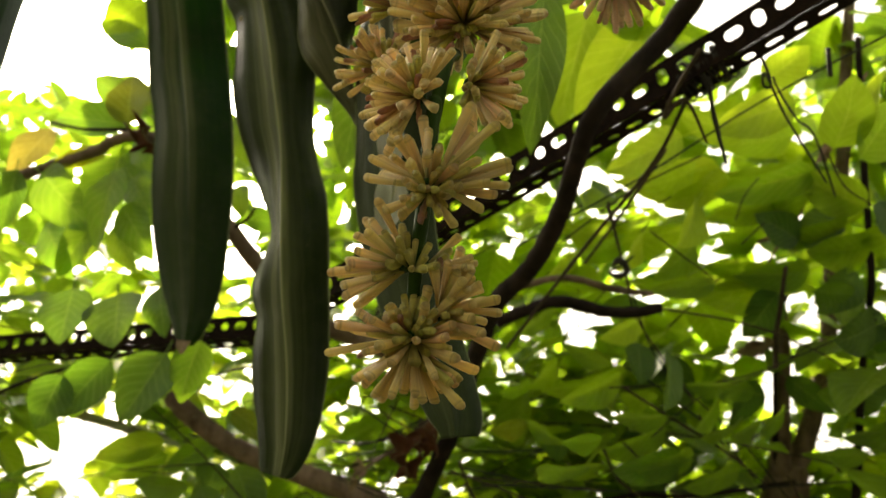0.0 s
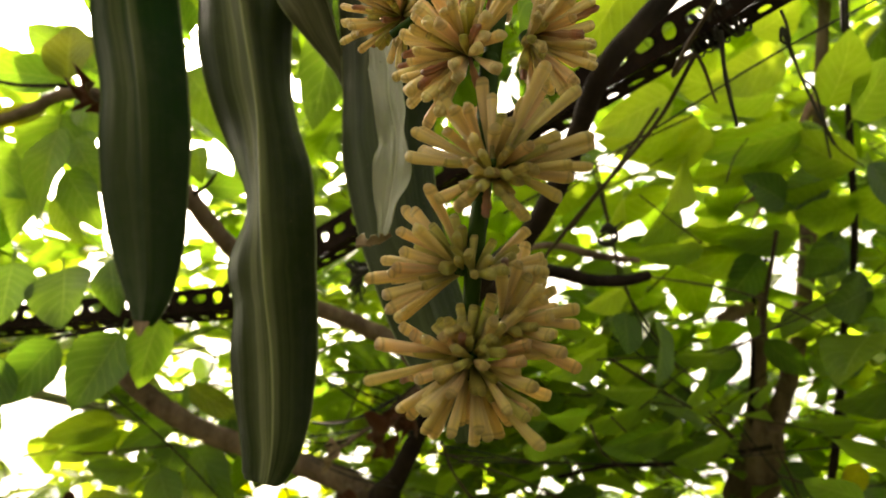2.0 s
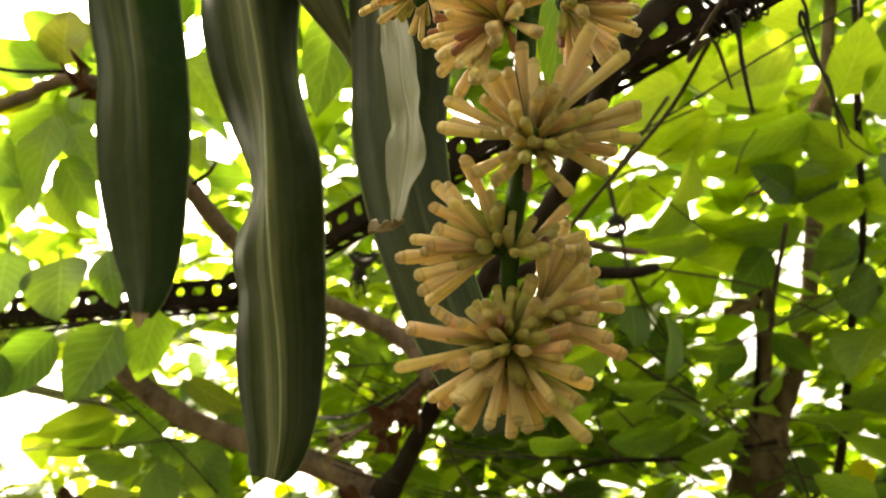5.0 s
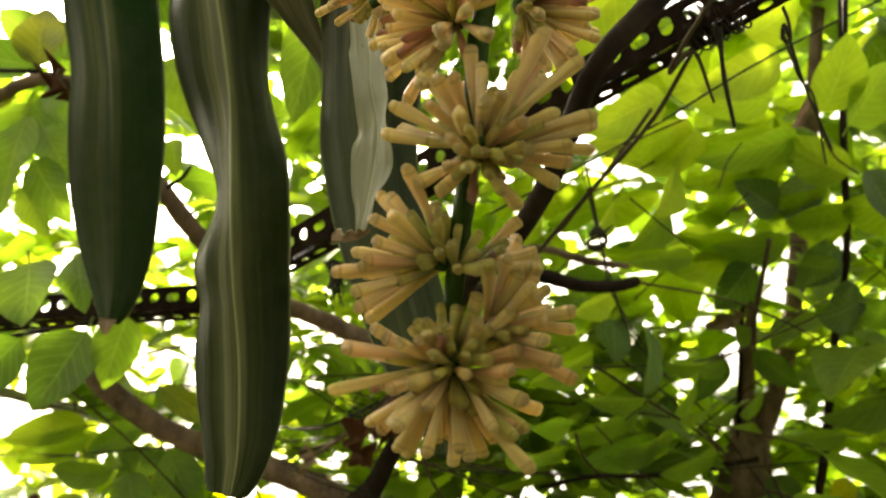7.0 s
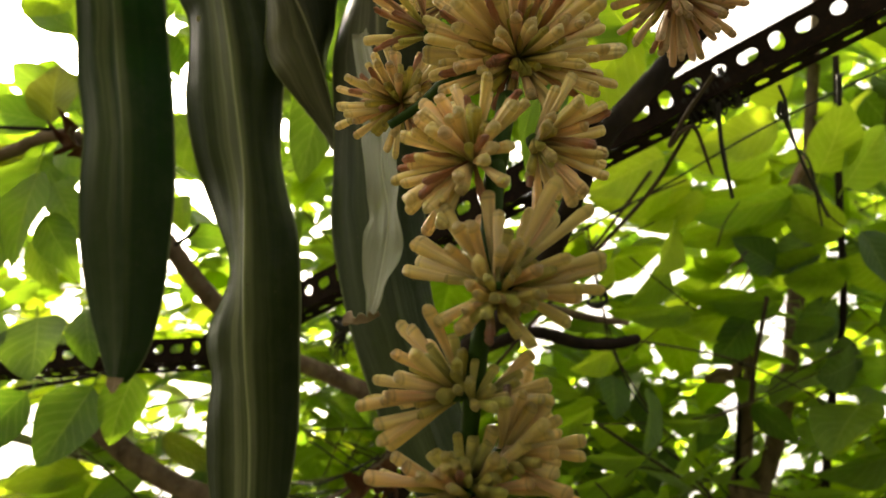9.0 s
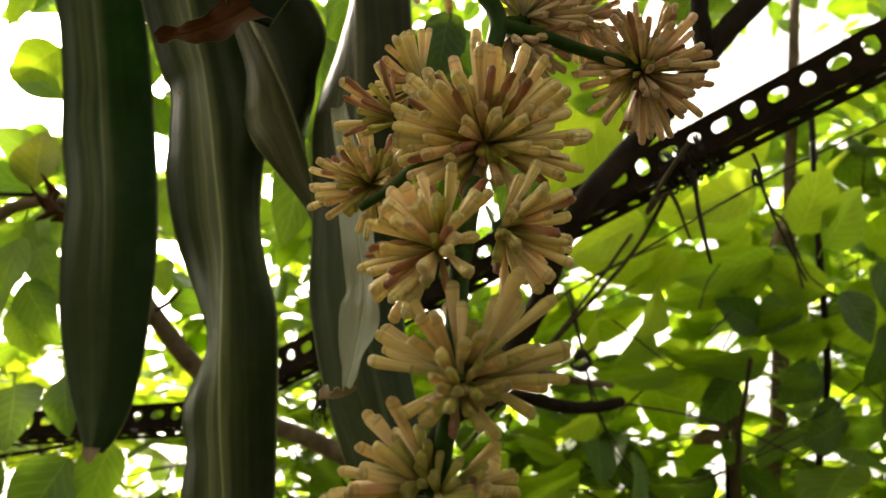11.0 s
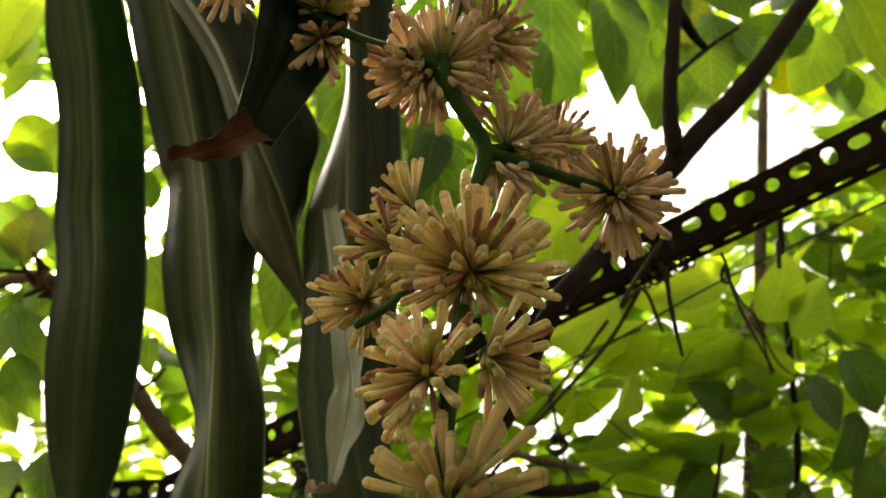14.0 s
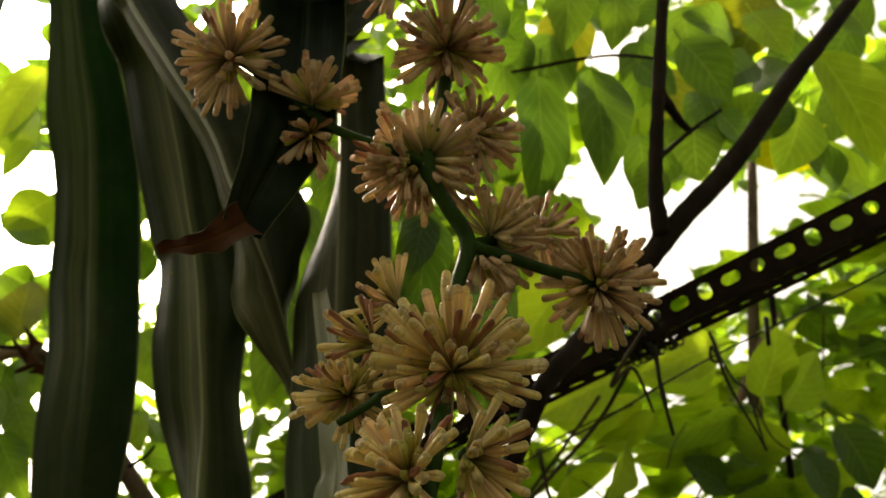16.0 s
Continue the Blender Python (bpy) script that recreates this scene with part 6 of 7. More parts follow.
spray(tree_right, [((0.2850, 1.2411, 2.2289), (0.1998, 1.2111, 2.1823), 0.058), ((0.3680, 1.1308, 2.1555), (0.2935, 1.1008, 2.0845), 0.059), ((0.3702, 1.1807, 2.1132), (0.2706, 1.1507, 2.0917), 0.041), ((0.6229, 1.1495, 2.1868), (0.4935, 1.1195, 2.1545), 0.079), ((0.4783, 1.1911, 2.1824), (0.4160, 1.1611, 2.1880), 0.047), ((0.5261, 1.1954, 2.1466), (0.3862, 1.1654, 2.1264), 0.059), ((0.7349, 1.1168, 2.1685), (0.6012, 1.0868, 2.1417), 0.103), ((0.2344, 1.1453, 1.9444), (0.1421, 1.1153, 1.8911), 0.049), ((0.0910, 1.1541, 1.8820), (0.1435, 1.1241, 1.8336), 0.029), ((0.2098, 1.2433, 1.8416), (0.1266, 1.2133, 1.8174), 0.039), ((0.1508, 1.2222, 1.9959), (0.1048, 1.1922, 1.9428), 0.042), ((0.2650, 1.2469, 1.9902), (0.1246, 1.2169, 1.9419), 0.053), ((0.3072, 1.2186, 1.8876), (0.2018, 1.1886, 1.8406), 0.056)], LEAF_ONE, UNDER)
spray(tree_right, [((0.1950, 1.1373, 1.8476), (0.1376, 1.1073, 1.8315), 0.039), ((0.1083, 1.2266, 1.9640), (0.0606, 1.1966, 1.9353), 0.034), ((0.3193, 1.1344, 1.8263), (0.2362, 1.1044, 1.7915), 0.052), ((0.2908, 1.2014, 1.9273), (0.2323, 1.1714, 1.9221), 0.050), ((0.4514, 1.1327, 1.8876), (0.4023, 1.1027, 1.8497), 0.049), ((0.3577, 1.1152, 1.9033), (0.3173, 1.0852, 1.8448), 0.053), ((0.5899, 1.2370, 1.9338), (0.5430, 1.2070, 1.8750), 0.051)], LEAF_ONE, UNDER)
spray(tree_right, [((0.2917, 1.1443, 2.1950), (0.2414, 1.1143, 2.0961), 0.058), ((0.2796, 1.1452, 2.0419), (0.2037, 1.1152, 1.9872), 0.050), ((0.2019, 1.2525, 2.2098), (0.1450, 1.2225, 2.1444), 0.043)], LEAF_SUNLIT, UNDER)
spray(tree_right, [((0.1019, 1.2371, 1.9024), (0.0422, 1.2071, 1.8804), 0.042)], LEAF_OLIVE, UNDER)

# broad leaves about the knotty branch and over the left bough
spray(tree, [((-0.4979, 0.97, 2.2017), (-0.4976, 0.9503, 2.0569), 0.057), ((-0.5565, 1.5, 1.9538), (-0.68, 1.4835, 1.9164), 0.06), ((-0.555, 1.52, 1.9339), (-0.6666, 1.5107, 1.8886), 0.054)], LEAF_SUNLIT)
spray(tree, [((-0.4889, 0.98, 2.258), (-0.4271, 0.9655, 2.1872), 0.052), ((-0.5306, 1.0, 2.124), (-0.5678, 1.0159, 2.0419), 0.05), ((-0.4845, 0.99, 2.1962), (-0.4277, 0.9732, 2.1023), 0.046), ((-0.4777, 0.97, 2.1343), (-0.4227, 0.9722, 2.0489), 0.053), ((-0.5092, 1.02, 2.1231), (-0.4627, 1.0247, 2.0536), 0.041), ((-0.3382, 0.99, 1.9352), (-0.3593, 1.007, 1.8556), 0.055), ((-0.4348, 1.42, 1.9297), (-0.5265, 1.4298, 1.8818), 0.044)], LEAF_MID)
spray(tree, [((-0.5019, 0.97, 2.2767), (-0.6182, 0.9685, 2.2972), 0.059), ((-0.5247, 1.02, 2.2556), (-0.5489, 1.0347, 2.1457), 0.083), ((-0.6171, 0.98, 2.199), (-0.5186, 0.9801, 2.1032), 0.081), ((-0.6115, 1.02, 2.1371), (-0.5532, 1.0152, 2.0414), 0.057), ((-0.3512, 1.0, 2.3172), (-0.2852, 1.0081, 2.2168), 0.076), ((-0.3165, 0.98, 2.1744), (-0.3047, 0.9781, 2.1185), 0.035), ((-0.3011, 0.98, 2.1137), (-0.2439, 0.989, 2.1146), 0.035), ((-0.3978, 1.42, 1.8867), (-0.3253, 1.4041, 1.771), 0.082), ((-0.4425, 1.4, 1.8463), (-0.4122, 1.3916, 1.7578), 0.074), ((-0.4711, 1.42, 1.8511), (-0.5744, 1.429, 1.8565), 0.05)], LEAF_MID)
spray(tree, [((-0.5266, 1.02, 1.8988), (-0.5535, 1.031, 1.8295), 0.06), ((-0.4316, 1.44, 1.8969), (-0.4508, 1.447, 1.8475), 0.067), ((-0.3469, 1.44, 1.9437), (-0.3352, 1.4369, 1.8666), 0.078), ((-0.4676, 1.0, 2.009), (-0.4517, 0.9863, 1.9263), 0.09), ((-0.5367, 1.01, 2.0226), (-0.5348, 0.9995, 1.9342), 0.08), ((-0.4218, 1.02, 2.0304), (-0.3981, 1.0044, 1.9494), 0.052), ((-0.386, 1.0, 1.9217), (-0.4274, 1.0003, 1.8288), 0.076), ((-0.4756, 1.04, 1.9276), (-0.5372, 1.0436, 1.8502), 0.064)], LEAF_SHADED)
spray(tree, [((-0.4934, 0.96, 2.2704), (-0.5081, 0.9549, 2.3689), 0.066), ((-0.5299, 0.99, 2.2425), (-0.6032, 0.9716, 2.2036), 0.033), ((-0.4178, 1.42, 1.9878), (-0.3128, 1.4153, 1.9266), 0.05)], LEAF_OLIVE)
spray(tree, [((-0.6334, 1.0000, 2.2982), (-0.6717, 0.9850, 2.1909), 0.055)], LEAF_RUST)
# dark leaves close behind the hanging straps
spray(tree, [((-0.0786, 0.8000, 2.5259), (-0.0876, 0.8400, 2.3111), 0.050), ((-0.1047, 0.7400, 2.3320), (-0.1155, 0.7700, 2.2015), 0.050)], LEAF_SHADED)
# leaves high on the left
spray(tree, [((-0.569, 1.1, 2.5565), (-0.6597, 1.11, 2.6652), 0.08), ((-0.6566, 1.08, 2.7494), (-0.7429, 1.09, 2.9298), 0.095), ((-0.6842, 1.04, 2.9602), (-0.6905, 1.05, 2.7701), 0.103)], LEAF_SUNLIT)
spray(tree, [((-0.514, 1.05, 2.3667), (-0.6282, 1.06, 2.4581), 0.063), ((-0.5695, 1.08, 2.387), (-0.6526, 1.09, 2.3891), 0.047), ((-0.5484, 1.06, 2.5258), (-0.6613, 1.07, 2.6057), 0.056), ((-0.5274, 1.08, 2.2984), (-0.5638, 1.09, 2.217), 0.071), ((-0.5313, 1.1, 2.4491), (-0.5753, 1.11, 2.3976), 0.049), ((-0.5136, 1.08, 2.3259), (-0.5317, 1.09, 2.2154), 0.072)], LEAF_MID)
spray(tree, [((-0.5169, 1.05, 2.4245), (-0.5732, 1.06, 2.3596), 0.058)], LEAF_OLIVE)

# ---- the canopy: leafy twigs all about, with gaps to the sky ----
# a point in each gap, the way through it, and its half width for each metre away
GAPS = [
    ((0.355, 0.946, 2.625), (0.269, 0.655, 0.706), 0.028),
    ((0.421, 0.920, 2.645), (0.312, 0.630, 0.712), 0.019),
    ((0.444, 0.975, 2.580), (0.328, 0.669, 0.667), 0.038),
    ((0.523, 0.993, 2.549), (0.377, 0.672, 0.637), 0.038),
    ((0.579, 0.972, 2.566), (0.411, 0.649, 0.640), 0.034),
    ((0.674, 0.946, 2.581), (0.463, 0.617, 0.636), 0.021),
    ((0.491, 1.029, 2.514), (0.358, 0.701, 0.617), 0.028),
    ((0.355, 0.803, 2.785), (0.263, 0.542, 0.798), 0.021),
    ((-0.622, 1.049, 2.642), (-0.376, 0.659, 0.651), 0.029),
    ((-0.622, 1.119, 2.563), (-0.376, 0.705, 0.601), 0.029),
    ((-0.644, 0.884, 2.830), (-0.379, 0.541, 0.751), 0.024),
    ((-0.393, 1.148, 2.500), (-0.244, 0.766, 0.595), 0.018),
]
GAPS += [
    ((0.233, 1.125, 2.441), (0.186, 0.790, 0.584), 0.019),
    ((-0.609, 1.312, 2.343), (-0.364, 0.809, 0.461), 0.025),
    ((-0.438, 1.330, 2.294), (-0.267, 0.854, 0.448), 0.017),
    ((-0.604, 1.394, 2.195), (-0.373, 0.835, 0.404), 0.014),
    ((-0.432, 1.350, 2.261), (-0.273, 0.842, 0.466), 0.015),
    ((-0.699, 1.019, 2.515), (-0.448, 0.632, 0.633), 0.032),
    ((-0.641, 1.050, 2.466), (-0.421, 0.666, 0.616), 0.034),
    ((-0.747, 1.051, 2.456), (-0.476, 0.649, 0.593), 0.025),
    ((-0.593, 1.008, 2.542), (-0.390, 0.638, 0.664), 0.021),
    ((0.457, 1.037, 2.563), (0.288, 0.667, 0.687), 0.034),
    ((0.138, 1.137, 2.367), (0.086, 0.791, 0.605), 0.015),
    ((0.203, 1.303, 2.084), (0.132, 0.905, 0.405), 0.019),
]
GAPS += [
    ((0.536, 1.367, 1.996), (0.340, 0.884, 0.320), 0.019),
    ((0.616, 1.408, 1.930), (0.381, 0.885, 0.269), 0.018),
    ((-0.383, 1.236, 2.160), (-0.276, 0.848, 0.453), 0.012),
    ((-0.236, 1.116, 2.379), (-0.175, 0.772, 0.611), 0.012),
    ((-0.726, 1.476, 1.925), (-0.426, 0.874, 0.235), 0.032),
    ((-0.649, 1.445, 1.984), (-0.388, 0.878, 0.279), 0.018),
    ((-0.611, 1.478, 1.914), (-0.364, 0.901, 0.235), 0.021),
    ((-0.336, 1.260, 2.351), (-0.199, 0.810, 0.551), 0.012),
    ((-0.557, 1.314, 2.251), (-0.338, 0.818, 0.466), 0.010),
    ((-0.143, 1.235, 2.391), (-0.067, 0.806, 0.588), 0.015),
    ((0.615, 1.341, 2.134), (0.432, 0.818, 0.379), 0.014),
]
GAPS += [
    ((-0.350, 1.033, 2.387), (-0.232, 0.730, 0.643), 0.008),
    ((-0.310, 1.129, 2.278), (-0.201, 0.804, 0.559), 0.009),
    ((-0.304, 1.113, 2.303), (-0.197, 0.792, 0.578), 0.005),
    ((-0.485, 1.131, 2.186), (-0.336, 0.806, 0.488), 0.005),
    ((-0.482, 1.153, 2.150), (-0.334, 0.822, 0.461), 0.007),
    ((-0.487, 1.169, 2.116), (-0.338, 0.835, 0.435), 0.005),
    ((-0.594, 1.117, 2.122), (-0.420, 0.794, 0.439), 0.005),
    ((-0.363, 1.189, 2.159), (-0.242, 0.850, 0.468), 0.009),
    ((-0.328, 1.253, 2.046), (-0.215, 0.899, 0.380), 0.006),
    ((-0.351, 1.273, 1.980), (-0.233, 0.915, 0.330), 0.006),
]
GAPS += [
    ((-0.391, 1.267, 1.967), (-0.264, 0.910, 0.320), 0.006),
    ((-0.553, 1.215, 1.945), (-0.388, 0.870, 0.303), 0.008),
    ((-0.597, 1.214, 1.887), (-0.422, 0.869, 0.258), 0.009),
    ((-0.613, 1.221, 1.833), (-0.434, 0.874, 0.217), 0.009),
    ((-0.572, 1.246, 1.807), (-0.403, 0.894, 0.197), 0.009),
    ((-0.544, 1.236, 1.892), (-0.381, 0.886, 0.263), 0.009),
    ((-0.613, 1.235, 1.767), (-0.435, 0.885, 0.166), 0.009),
    ((-0.502, 1.252, 1.896), (-0.349, 0.899, 0.266), 0.008),
    ((-0.143, 1.134, 2.312), (-0.073, 0.808, 0.585), 0.005),
    ((-0.280, 1.344, 1.769), (-0.178, 0.970, 0.167), 0.006),
    ((-0.494, 1.285, 1.774), (-0.343, 0.924, 0.171), 0.009),
]
GAPS += [((0.251, 1.017, 2.418), (0.214, 0.750, 0.626), 0.016)]
# small clear chinks low on the right
CHINKS = [
    ((0.535, 1.413, 2.036), (0.377, 0.874, 0.306), 0.0186),
    ((0.460, 1.454, 2.001), (0.327, 0.902, 0.283), 0.0077),
    ((0.650, 1.393, 1.921), (0.454, 0.861, 0.229), 0.0088),
    ((0.592, 1.426, 1.906), (0.415, 0.883, 0.219), 0.0072),
    ((0.677, 1.401, 1.824), (0.472, 0.866, 0.165), 0.0103),
    ((0.691, 1.279, 2.162), (0.482, 0.785, 0.390), 0.0103),
    ((0.472, 1.398, 2.142), (0.335, 0.864, 0.376), 0.0077),
]
HUB = Vector((-0.02, 0.05, 1.58))


def in_gap(p, slack, gaps=GAPS):
    for q, way, half in gaps:
        d = p - Vector(q)
        w = Vector(way)
        s = d.dot(w)
        reach = (p - HUB).length
        if (d - w * s).length < half * reach + slack:
            return True
    return False


def leafy_twigs(count, box, seed, leaf_long, twig_long, lift, keep=None, slack=0.02):
    """Twigs strewn through a box, with leaves in two ranks. Returns (twig lines, leaf matrices)."""
    rng = random.Random(seed)
    twigs, leaves = [], []
    (x0, x1), (y0, y1), (z0, z1) = box
    for _ in range(count):
        p = Vector((rng.uniform(x0, x1), rng.uniform(y0, y1), rng.uniform(z0, z1)))
        if keep and not keep(p):
            continue
        way = Vector((rng.uniform(-1, 1), rng.uniform(-0.8, 0.5), rng.uniform(-0.35, 0.35) + lift)).normalized()
        long = rng.uniform(*twig_long)
        line = []
        n = max(3, int(long / (leaf_long * 0.48)))
        for i in range(n + 1):
            q = p + way * long * i / n + Vector((0, 0, -0.10 * long * (i / n) ** 2))
            line.append(q)
            sidew = way.cross(Vector((0, 0, 1))).normalized() * (1 if i % 2 else -1)
            out = (way * rng.uniform(0.2, 0.7) + sidew * rng.uniform(0.6, 1.0) + Vector((0, 0, rng.uniform(-0.7, 0.15)))).normalized()
            size = leaf_long * rng.uniform(0.65, 1.2)
            face = Vector((rng.uniform(-0.5, 0.5), rng.uniform(-0.75, 0.15), rng.uniform(0.5, 1.0)))
            base = q + out * 0.012
            front = -9.0 if slack < -1 else (1.14 if base.x < 0.45 else 0.98)
            if min(base.y, base.y + out.y * size) < front or in_gap(base + out * size * 0.5, slack):
                continue
            width = size * rng.uniform(0.50, 0.66)
            # the low bough on the left stands clear of the leaves
            if slack >= -1 and -0.58 < base.x < 0.04 and max(base.z, base.z + out.z * size) < 2.0 and min(base.y, base.y + out.y * size) < 1.40:
                continue
            if slack < -1 or not any(in_gap(base + out * size * f, 0.0, CHINKS) for f in (0.1, 0.35, 0.6, 0.85)):
                leaves.append(leaf_frame(base, base + out * size, face, width))
        if min(q.y for q in line) > 1.12 and not in_gap(p + way * long * 0.5, 0.0):
            twigs.append(line)
    return twigs, leaves


def ragged(cx, cy, cz, a, b, c):
    """Keeps the points of a rounded bush with a lumpy outline."""
    def inside(p):
        d = ((p.x - cx) / a) ** 2 + ((p.y - cy) / b) ** 2 + ((p.z - cz) / c) ** 2
        return d < 1.0 + 0.7 * noise.noise((p.x * 1.3, p.y * 1.3, p.z * 1.3))
    return inside


def twig_mesh(name, lines, radius, origin):
    vs, fs, at = [], [], 0
    for ln in lines:
        c = np.array([tuple(q) for q in ln])
        for i, q in enumerate(c):
            r = radius * (1 - 0.6 * i / len(c))
            for k in range(4):
                a = math.pi / 2 * k
                vs.append((q[0] + r * math.cos(a) - origin[0], q[1] + r * 0.5 * math.sin(a) - origin[1], q[2] + r * math.sin(a) - origin[2]))
        for i in range(len(c) - 1):
            for k in range(4):
                a, b = at + i * 4 + k, at + i * 4 + (k + 1) % 4
                fs.append((a, b, b + 4, a + 4))
        at += len(c) * 4
    return mesh_of(name, vs, fs)


def canopy(parent, count, box, seed, leaf_long, twig_long, lift, material, single_mat, singles, keep=None, low=False, label="", slack=0.02):
    twigs, leaves = leafy_twigs(count, box, seed, leaf_long, twig_long, lift, keep, slack)
    o = parent.location.copy()
    leaves.sort(key=lambda m: (m.translation - HUB).length)
    for i, m in enumerate(leaves[:singles]):
        ob = new("leaf", blade_mesh(i % 6, single_mat))
        ob.parent = parent
        ob.matrix_basis = Matrix.Translation(-o) @ m
    rest = [Matrix.Translation(-o) @ m for m in leaves[singles:]]
    tagged(part("foliage", join_blades("foliage", rest, low), material, parent), label, "", "", "stuff")
    if twigs:
        tagged(part("twig", twig_mesh("twig", twigs, 0.0024, o), TWIG, parent), "", "", "", "stuff")


# right: broad leaves under the frame
canopy(tree_right, 112, ((0.10, 2.0), (1.2, 2.0), (1.8, 3.1)), 41, 0.145, (0.3, 0.55), 0.0, LEAF_MANY, LEAF_ONE, 110)
canopy(tree_right, 100, ((0.05, 1.7), (1.35, 2.3), (1.55, 2.3)), 42, 0.125, (0.3, 0.5), 0.0, LEAF_MANY, LEAF_ONE, 70)
canopy(tree_right, 60, ((0.7, 1.7), (1.35, 1.9), (1.85, 2.6)), 56, 0.13, (0.3, 0.5), 0.0, LEAF_MANY, LEAF_SUNLIT, 40)
# left and middle
canopy(tree, 150, ((-1.5, 0.3), (1.3, 2.0), (1.95, 3.2)), 43, 0.12, (0.3, 0.55), 0.0, LEAF_MID_MANY, LEAF_MID, 90)
canopy(tree, 90, ((-0.35, 0.5), (1.4, 2.2), (1.55, 2.2)), 44, 0.10, (0.3, 0.5), 0.0, LEAF_MANY, LEAF_ONE, 40)
canopy(tree, 40, ((-0.2, 0.6), (1.6, 2.5), (1.4, 2.0)), 57, 0.10, (0.3, 0.5), 0.0, LEAF_MID_MANY, LEAF_MID, 0)
canopy(tree_right, 48, ((0.6, 1.6), (1.6, 2.5), (1.4, 2.0)), 59, 0.10, (0.3, 0.5), 0.0, LEAF_MANY, LEAF_ONE, 0)
# low on the left: thick leaves, the sun on them put into their paler colour
canopy(tree, 110, ((-1.7, -0.2), (1.9, 2.7), (1.6, 2.6)), 58, 0.13, (0.3, 0.6), 0.1, LEAF_FAR_SUNLIT, LEAF_ONE, 0, None, True, "", 0.01)
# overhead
canopy(tree, 190, ((-0.9, 1.5), (1.1, 2.3), (2.6, 4.4)), 48, 0.12, (0.3, 0.6), 0.0, LEAF_MASS_SHADED, LEAF_SHADED, 60)
# behind: a second storey of leaves over the frame
canopy(tree_right, 150, ((-0.5, 3.2), (2.0, 3.6), (2.1, 5.6)), 45, 0.16, (0.4, 0.8), 0.1, LEAF_MANY, LEAF_ONE, 0, None, True, "", 0.03)

# behind on the left: young leaves in full sun
canopy(tree, 90, ((-2.4, 0.3), (2.1, 3.2), (2.45, 4.0)), 49, 0.15, (0.4, 0.7), 0.1, LEAF_MANY, LEAF_ONE, 0, None, True, "", 0.02)
# unseen leaves added over and behind the eye to dim the skylight
canopy(tree_right, 60, ((-1.8, 2.2), (-1.6, 0.0), (3.0, 3.5)), 53, 0.14, (0.4, 0.7), 0.0, LEAF_MASS_SHADED, LEAF_SHADED, 0, None, True, "", -9.0)

# ---- shrubs beyond ----
shrub = thing("shrub", (-1.2, 4.2, 0.0), "sunlit yellow-green shrub beyond the frame", "shrub")
limb(shrub, "stem", [(-1.2, 4.2, -0.05, 0.04), (-1.15, 4.2, 1.0, 0.03), (-1.0, 4.1, 2.2, 0.012)], BARK, 12, 8, 0.2, 51)
canopy(shrub, 170, ((-3.4, 0.8), (3.6, 5.2), (0.4, 3.1)), 46, 0.12, (0.4, 0.8), 0.2, LEAF_FAR_SUNLIT, LEAF_ONE, 0, ragged(-1.3, 4.4, 1.6, 2.3, 1.0, 1.7), True, "", 0.03)
hedge = thing("shrub", (2.4, 5.0, 0.0), "dense green shrub beyond the frame", "shrub")
limb(hedge, "stem", [(2.4, 5.0, -0.05, 0.05), (2.4, 5.0, 1.2, 0.03), (2.3, 4.9, 2.6, 0.012)], BARK, 12, 8, 0.2, 52)
canopy(hedge, 280, ((0.2, 5.2), (3.6, 6.2), (0.4, 3.9)), 47, 0.13, (0.4, 0.9), 0.2, LEAF_MANY, LEAF_ONE, 0, ragged(2.7, 4.9, 1.9, 2.6, 1.3, 2.0), True, "", 0.03)


# hedge added out of view behind the eye, to hold back front light
unseen_hedge = thing("hedge", (0.0, -2.6, 0.0), "unseen tall dark green hedge added to block light", "hedge")
limb(unseen_hedge, "stem", [(0.0, -2.6, -0.05, 0.05), (0.0, -2.6, 1.2, 0.03), (0.1, -2.6, 2.2, 0.012)], BARK, 12, 8, 0.2, 54)
canopy(unseen_hedge, 420, ((-4.0, 4.0), (-3.1, -2.1), (0.2, 3.0)), 55, 0.16, (0.4, 0.8), 0.1, LEAF_MASS_SHADED, LEAF_SHADED, 0, ragged(0.0, -2.6, 1.5, 4.2, 0.6, 1.6), True, "", -9.0)

# ---- dead and yellow leaves caught among the twigs ----
def dead_leaf(label, pts, width, material, seed):
    """A curled dry leaf hanging by its stalk."""
    o = Vector(pts[0])
    rows = [(*p, w * width, t) for p, w, t in zip(pts, (0.25, 1.0, 0.8, 0.1), (0, 25, 70, 120))]
    ob = part("dead_leaf", strap_mesh("dead_leaf", rows, (0.1, -1, 0.2), 20, 0.5, 0.25, seed, o), material)
    ob.location = o
    return tagged(ob, label, "leaf")


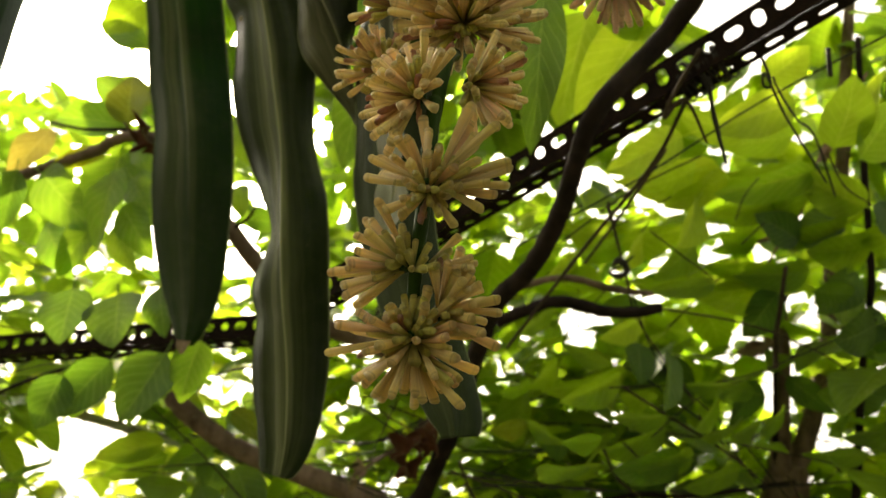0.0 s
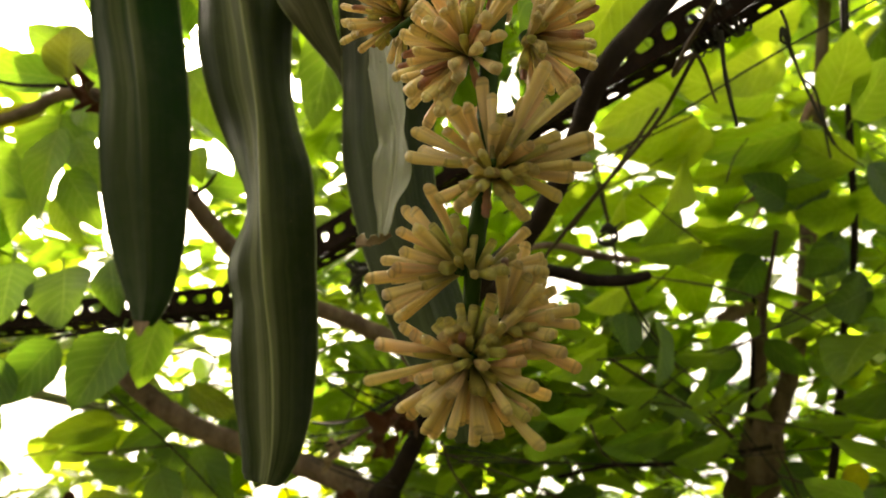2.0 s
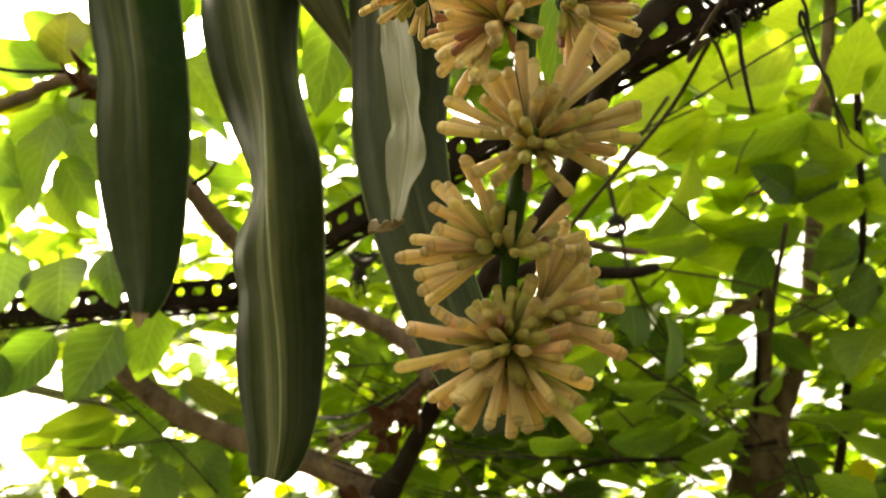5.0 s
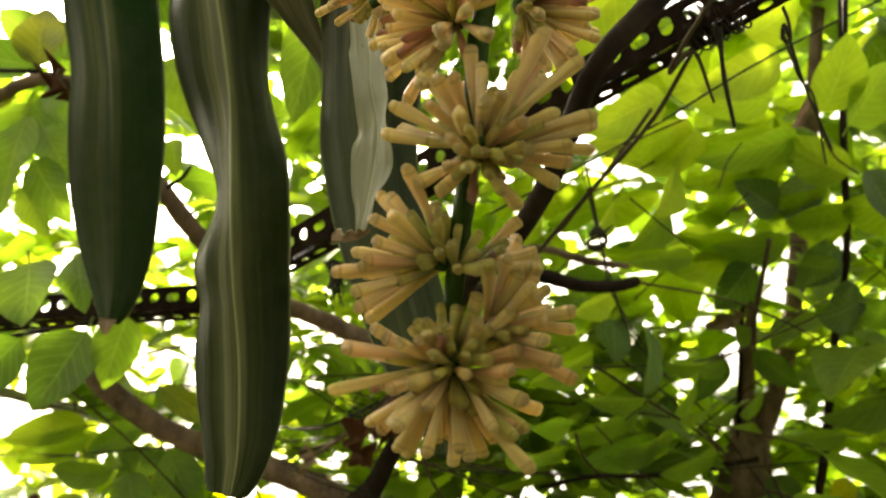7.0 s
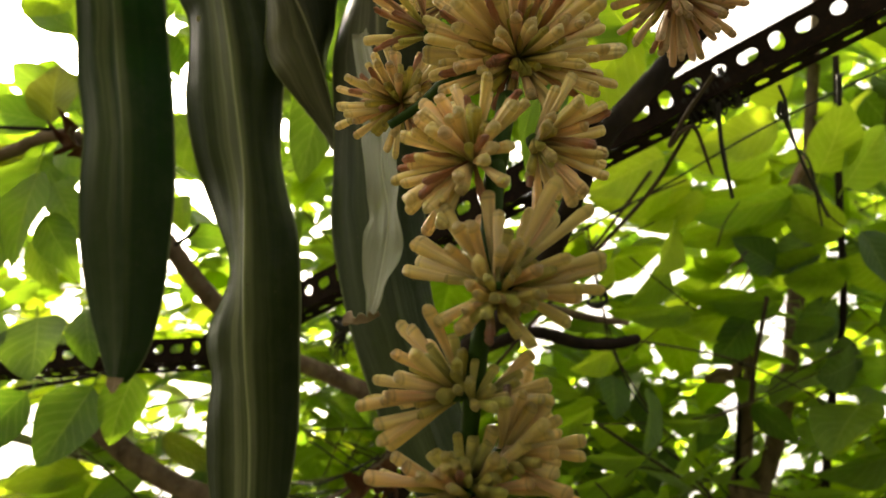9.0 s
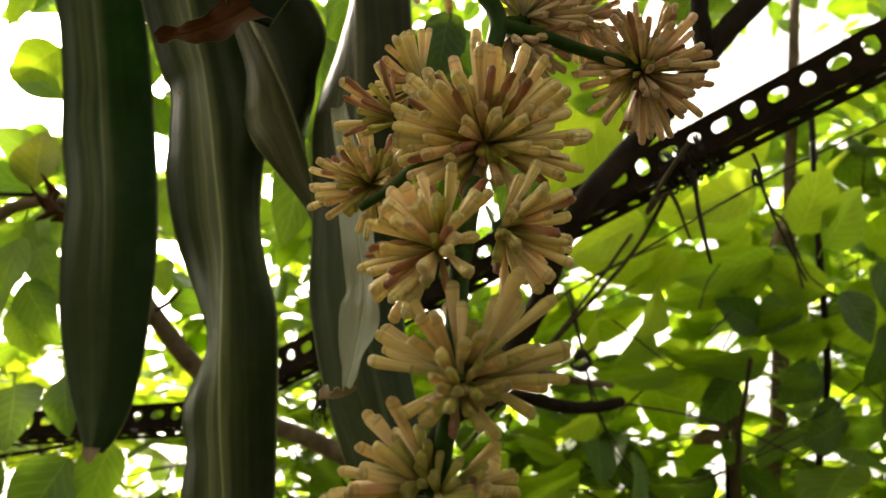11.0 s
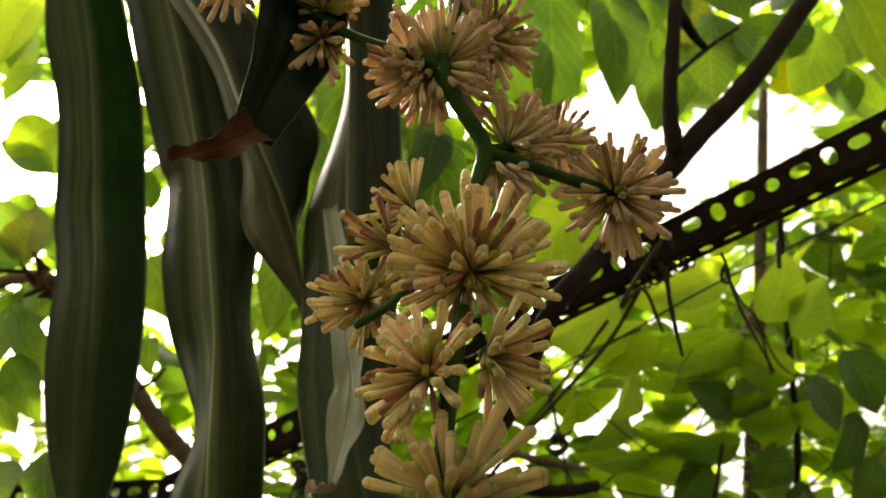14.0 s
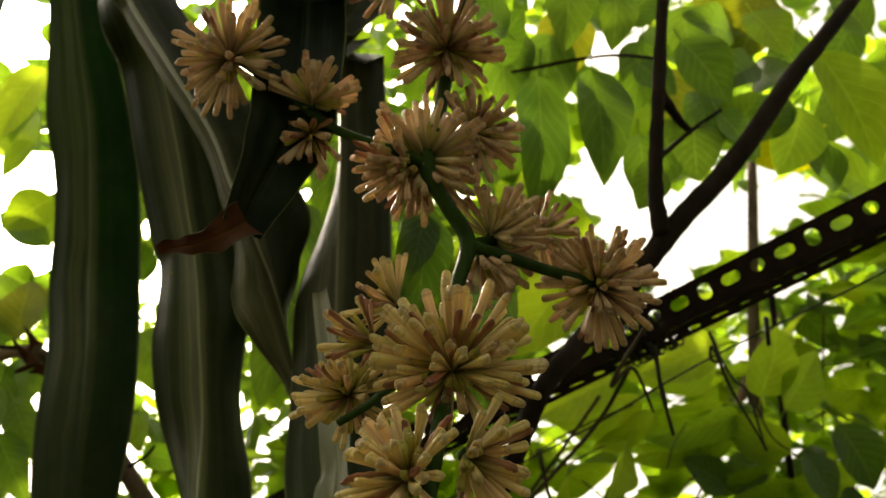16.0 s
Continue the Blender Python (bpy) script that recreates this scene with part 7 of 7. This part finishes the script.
dead_leaf("curled brown dead leaf hanging from a twig", ((-0.0197, 1.1583, 1.9018), (-0.0471, 1.1658, 1.8648), (-0.0627, 1.1827, 1.8307), (-0.0670, 1.2062, 1.8056)), 0.026, DRY, 61)
dead_leaf("small red-brown dead leaf beside a knotty twig", ((-0.4695, 0.9390, 2.2393), (-0.4512, 0.9333, 2.2273), (-0.4404, 0.9385, 2.2161), (-0.4378, 0.9529, 2.2092)), 0.032, DRY, 62)
dead_leaf("pale dry leaf caught on the trunk", ((0.4739, 1.3379, 2.0562), (0.4934, 1.3230, 2.0629), (0.5186, 1.3193, 2.0691), (0.5396, 1.3266, 2.0760)), 0.028, DRY_PALE, 63)
dead_leaf("brown dead leaf among the branches", ((-0.1416, 1.2869, 1.7804), (-0.1288, 1.2818, 1.7674), (-0.1185, 1.2880, 1.7541), (-0.1160, 1.3043, 1.7434)), 0.03, DRY, 64)
dead_leaf("crumpled brown dead leaf caught in the fork of the tree", ((-0.0622, 1.1563, 1.8623), (-0.0721, 1.1559, 1.8407), (-0.0798, 1.1648, 1.8226), (-0.0712, 1.1835, 1.8066)), 0.04, DRY, 65)
dead_leaf("crumpled brown dead leaf caught in the fork of the tree", ((-0.0570, 1.1612, 1.8519), (-0.0450, 1.1522, 1.8469), (-0.0375, 1.1547, 1.8414), (-0.0345, 1.1691, 1.8345)), 0.03, DRY, 66)
dead_leaf("dry orange-brown leaf lying on a bough", ((-0.1563, 1.2047, 1.8361), (-0.1478, 1.2014, 1.8196), (-0.1534, 1.2092, 1.8037), (-0.1638, 1.2245, 1.7957)), 0.022, DRY_PALE, 67)
dead_leaf("dry orange-brown leaf below the boughs", ((0.0663, 1.2635, 1.7493), (0.0809, 1.2554, 1.7424), (0.0926, 1.2596, 1.7330), (0.0977, 1.2751, 1.7238)), 0.03, DRY_PALE, 68)
dead_leaf("dry red-brown leaf beyond the boughs", ((-0.6726, 1.6189, 1.8568), (-0.6625, 1.6278, 1.8380), (-0.6471, 1.6330, 1.8266), (-0.6421, 1.6410, 1.8098)), 0.04, DRY, 69)
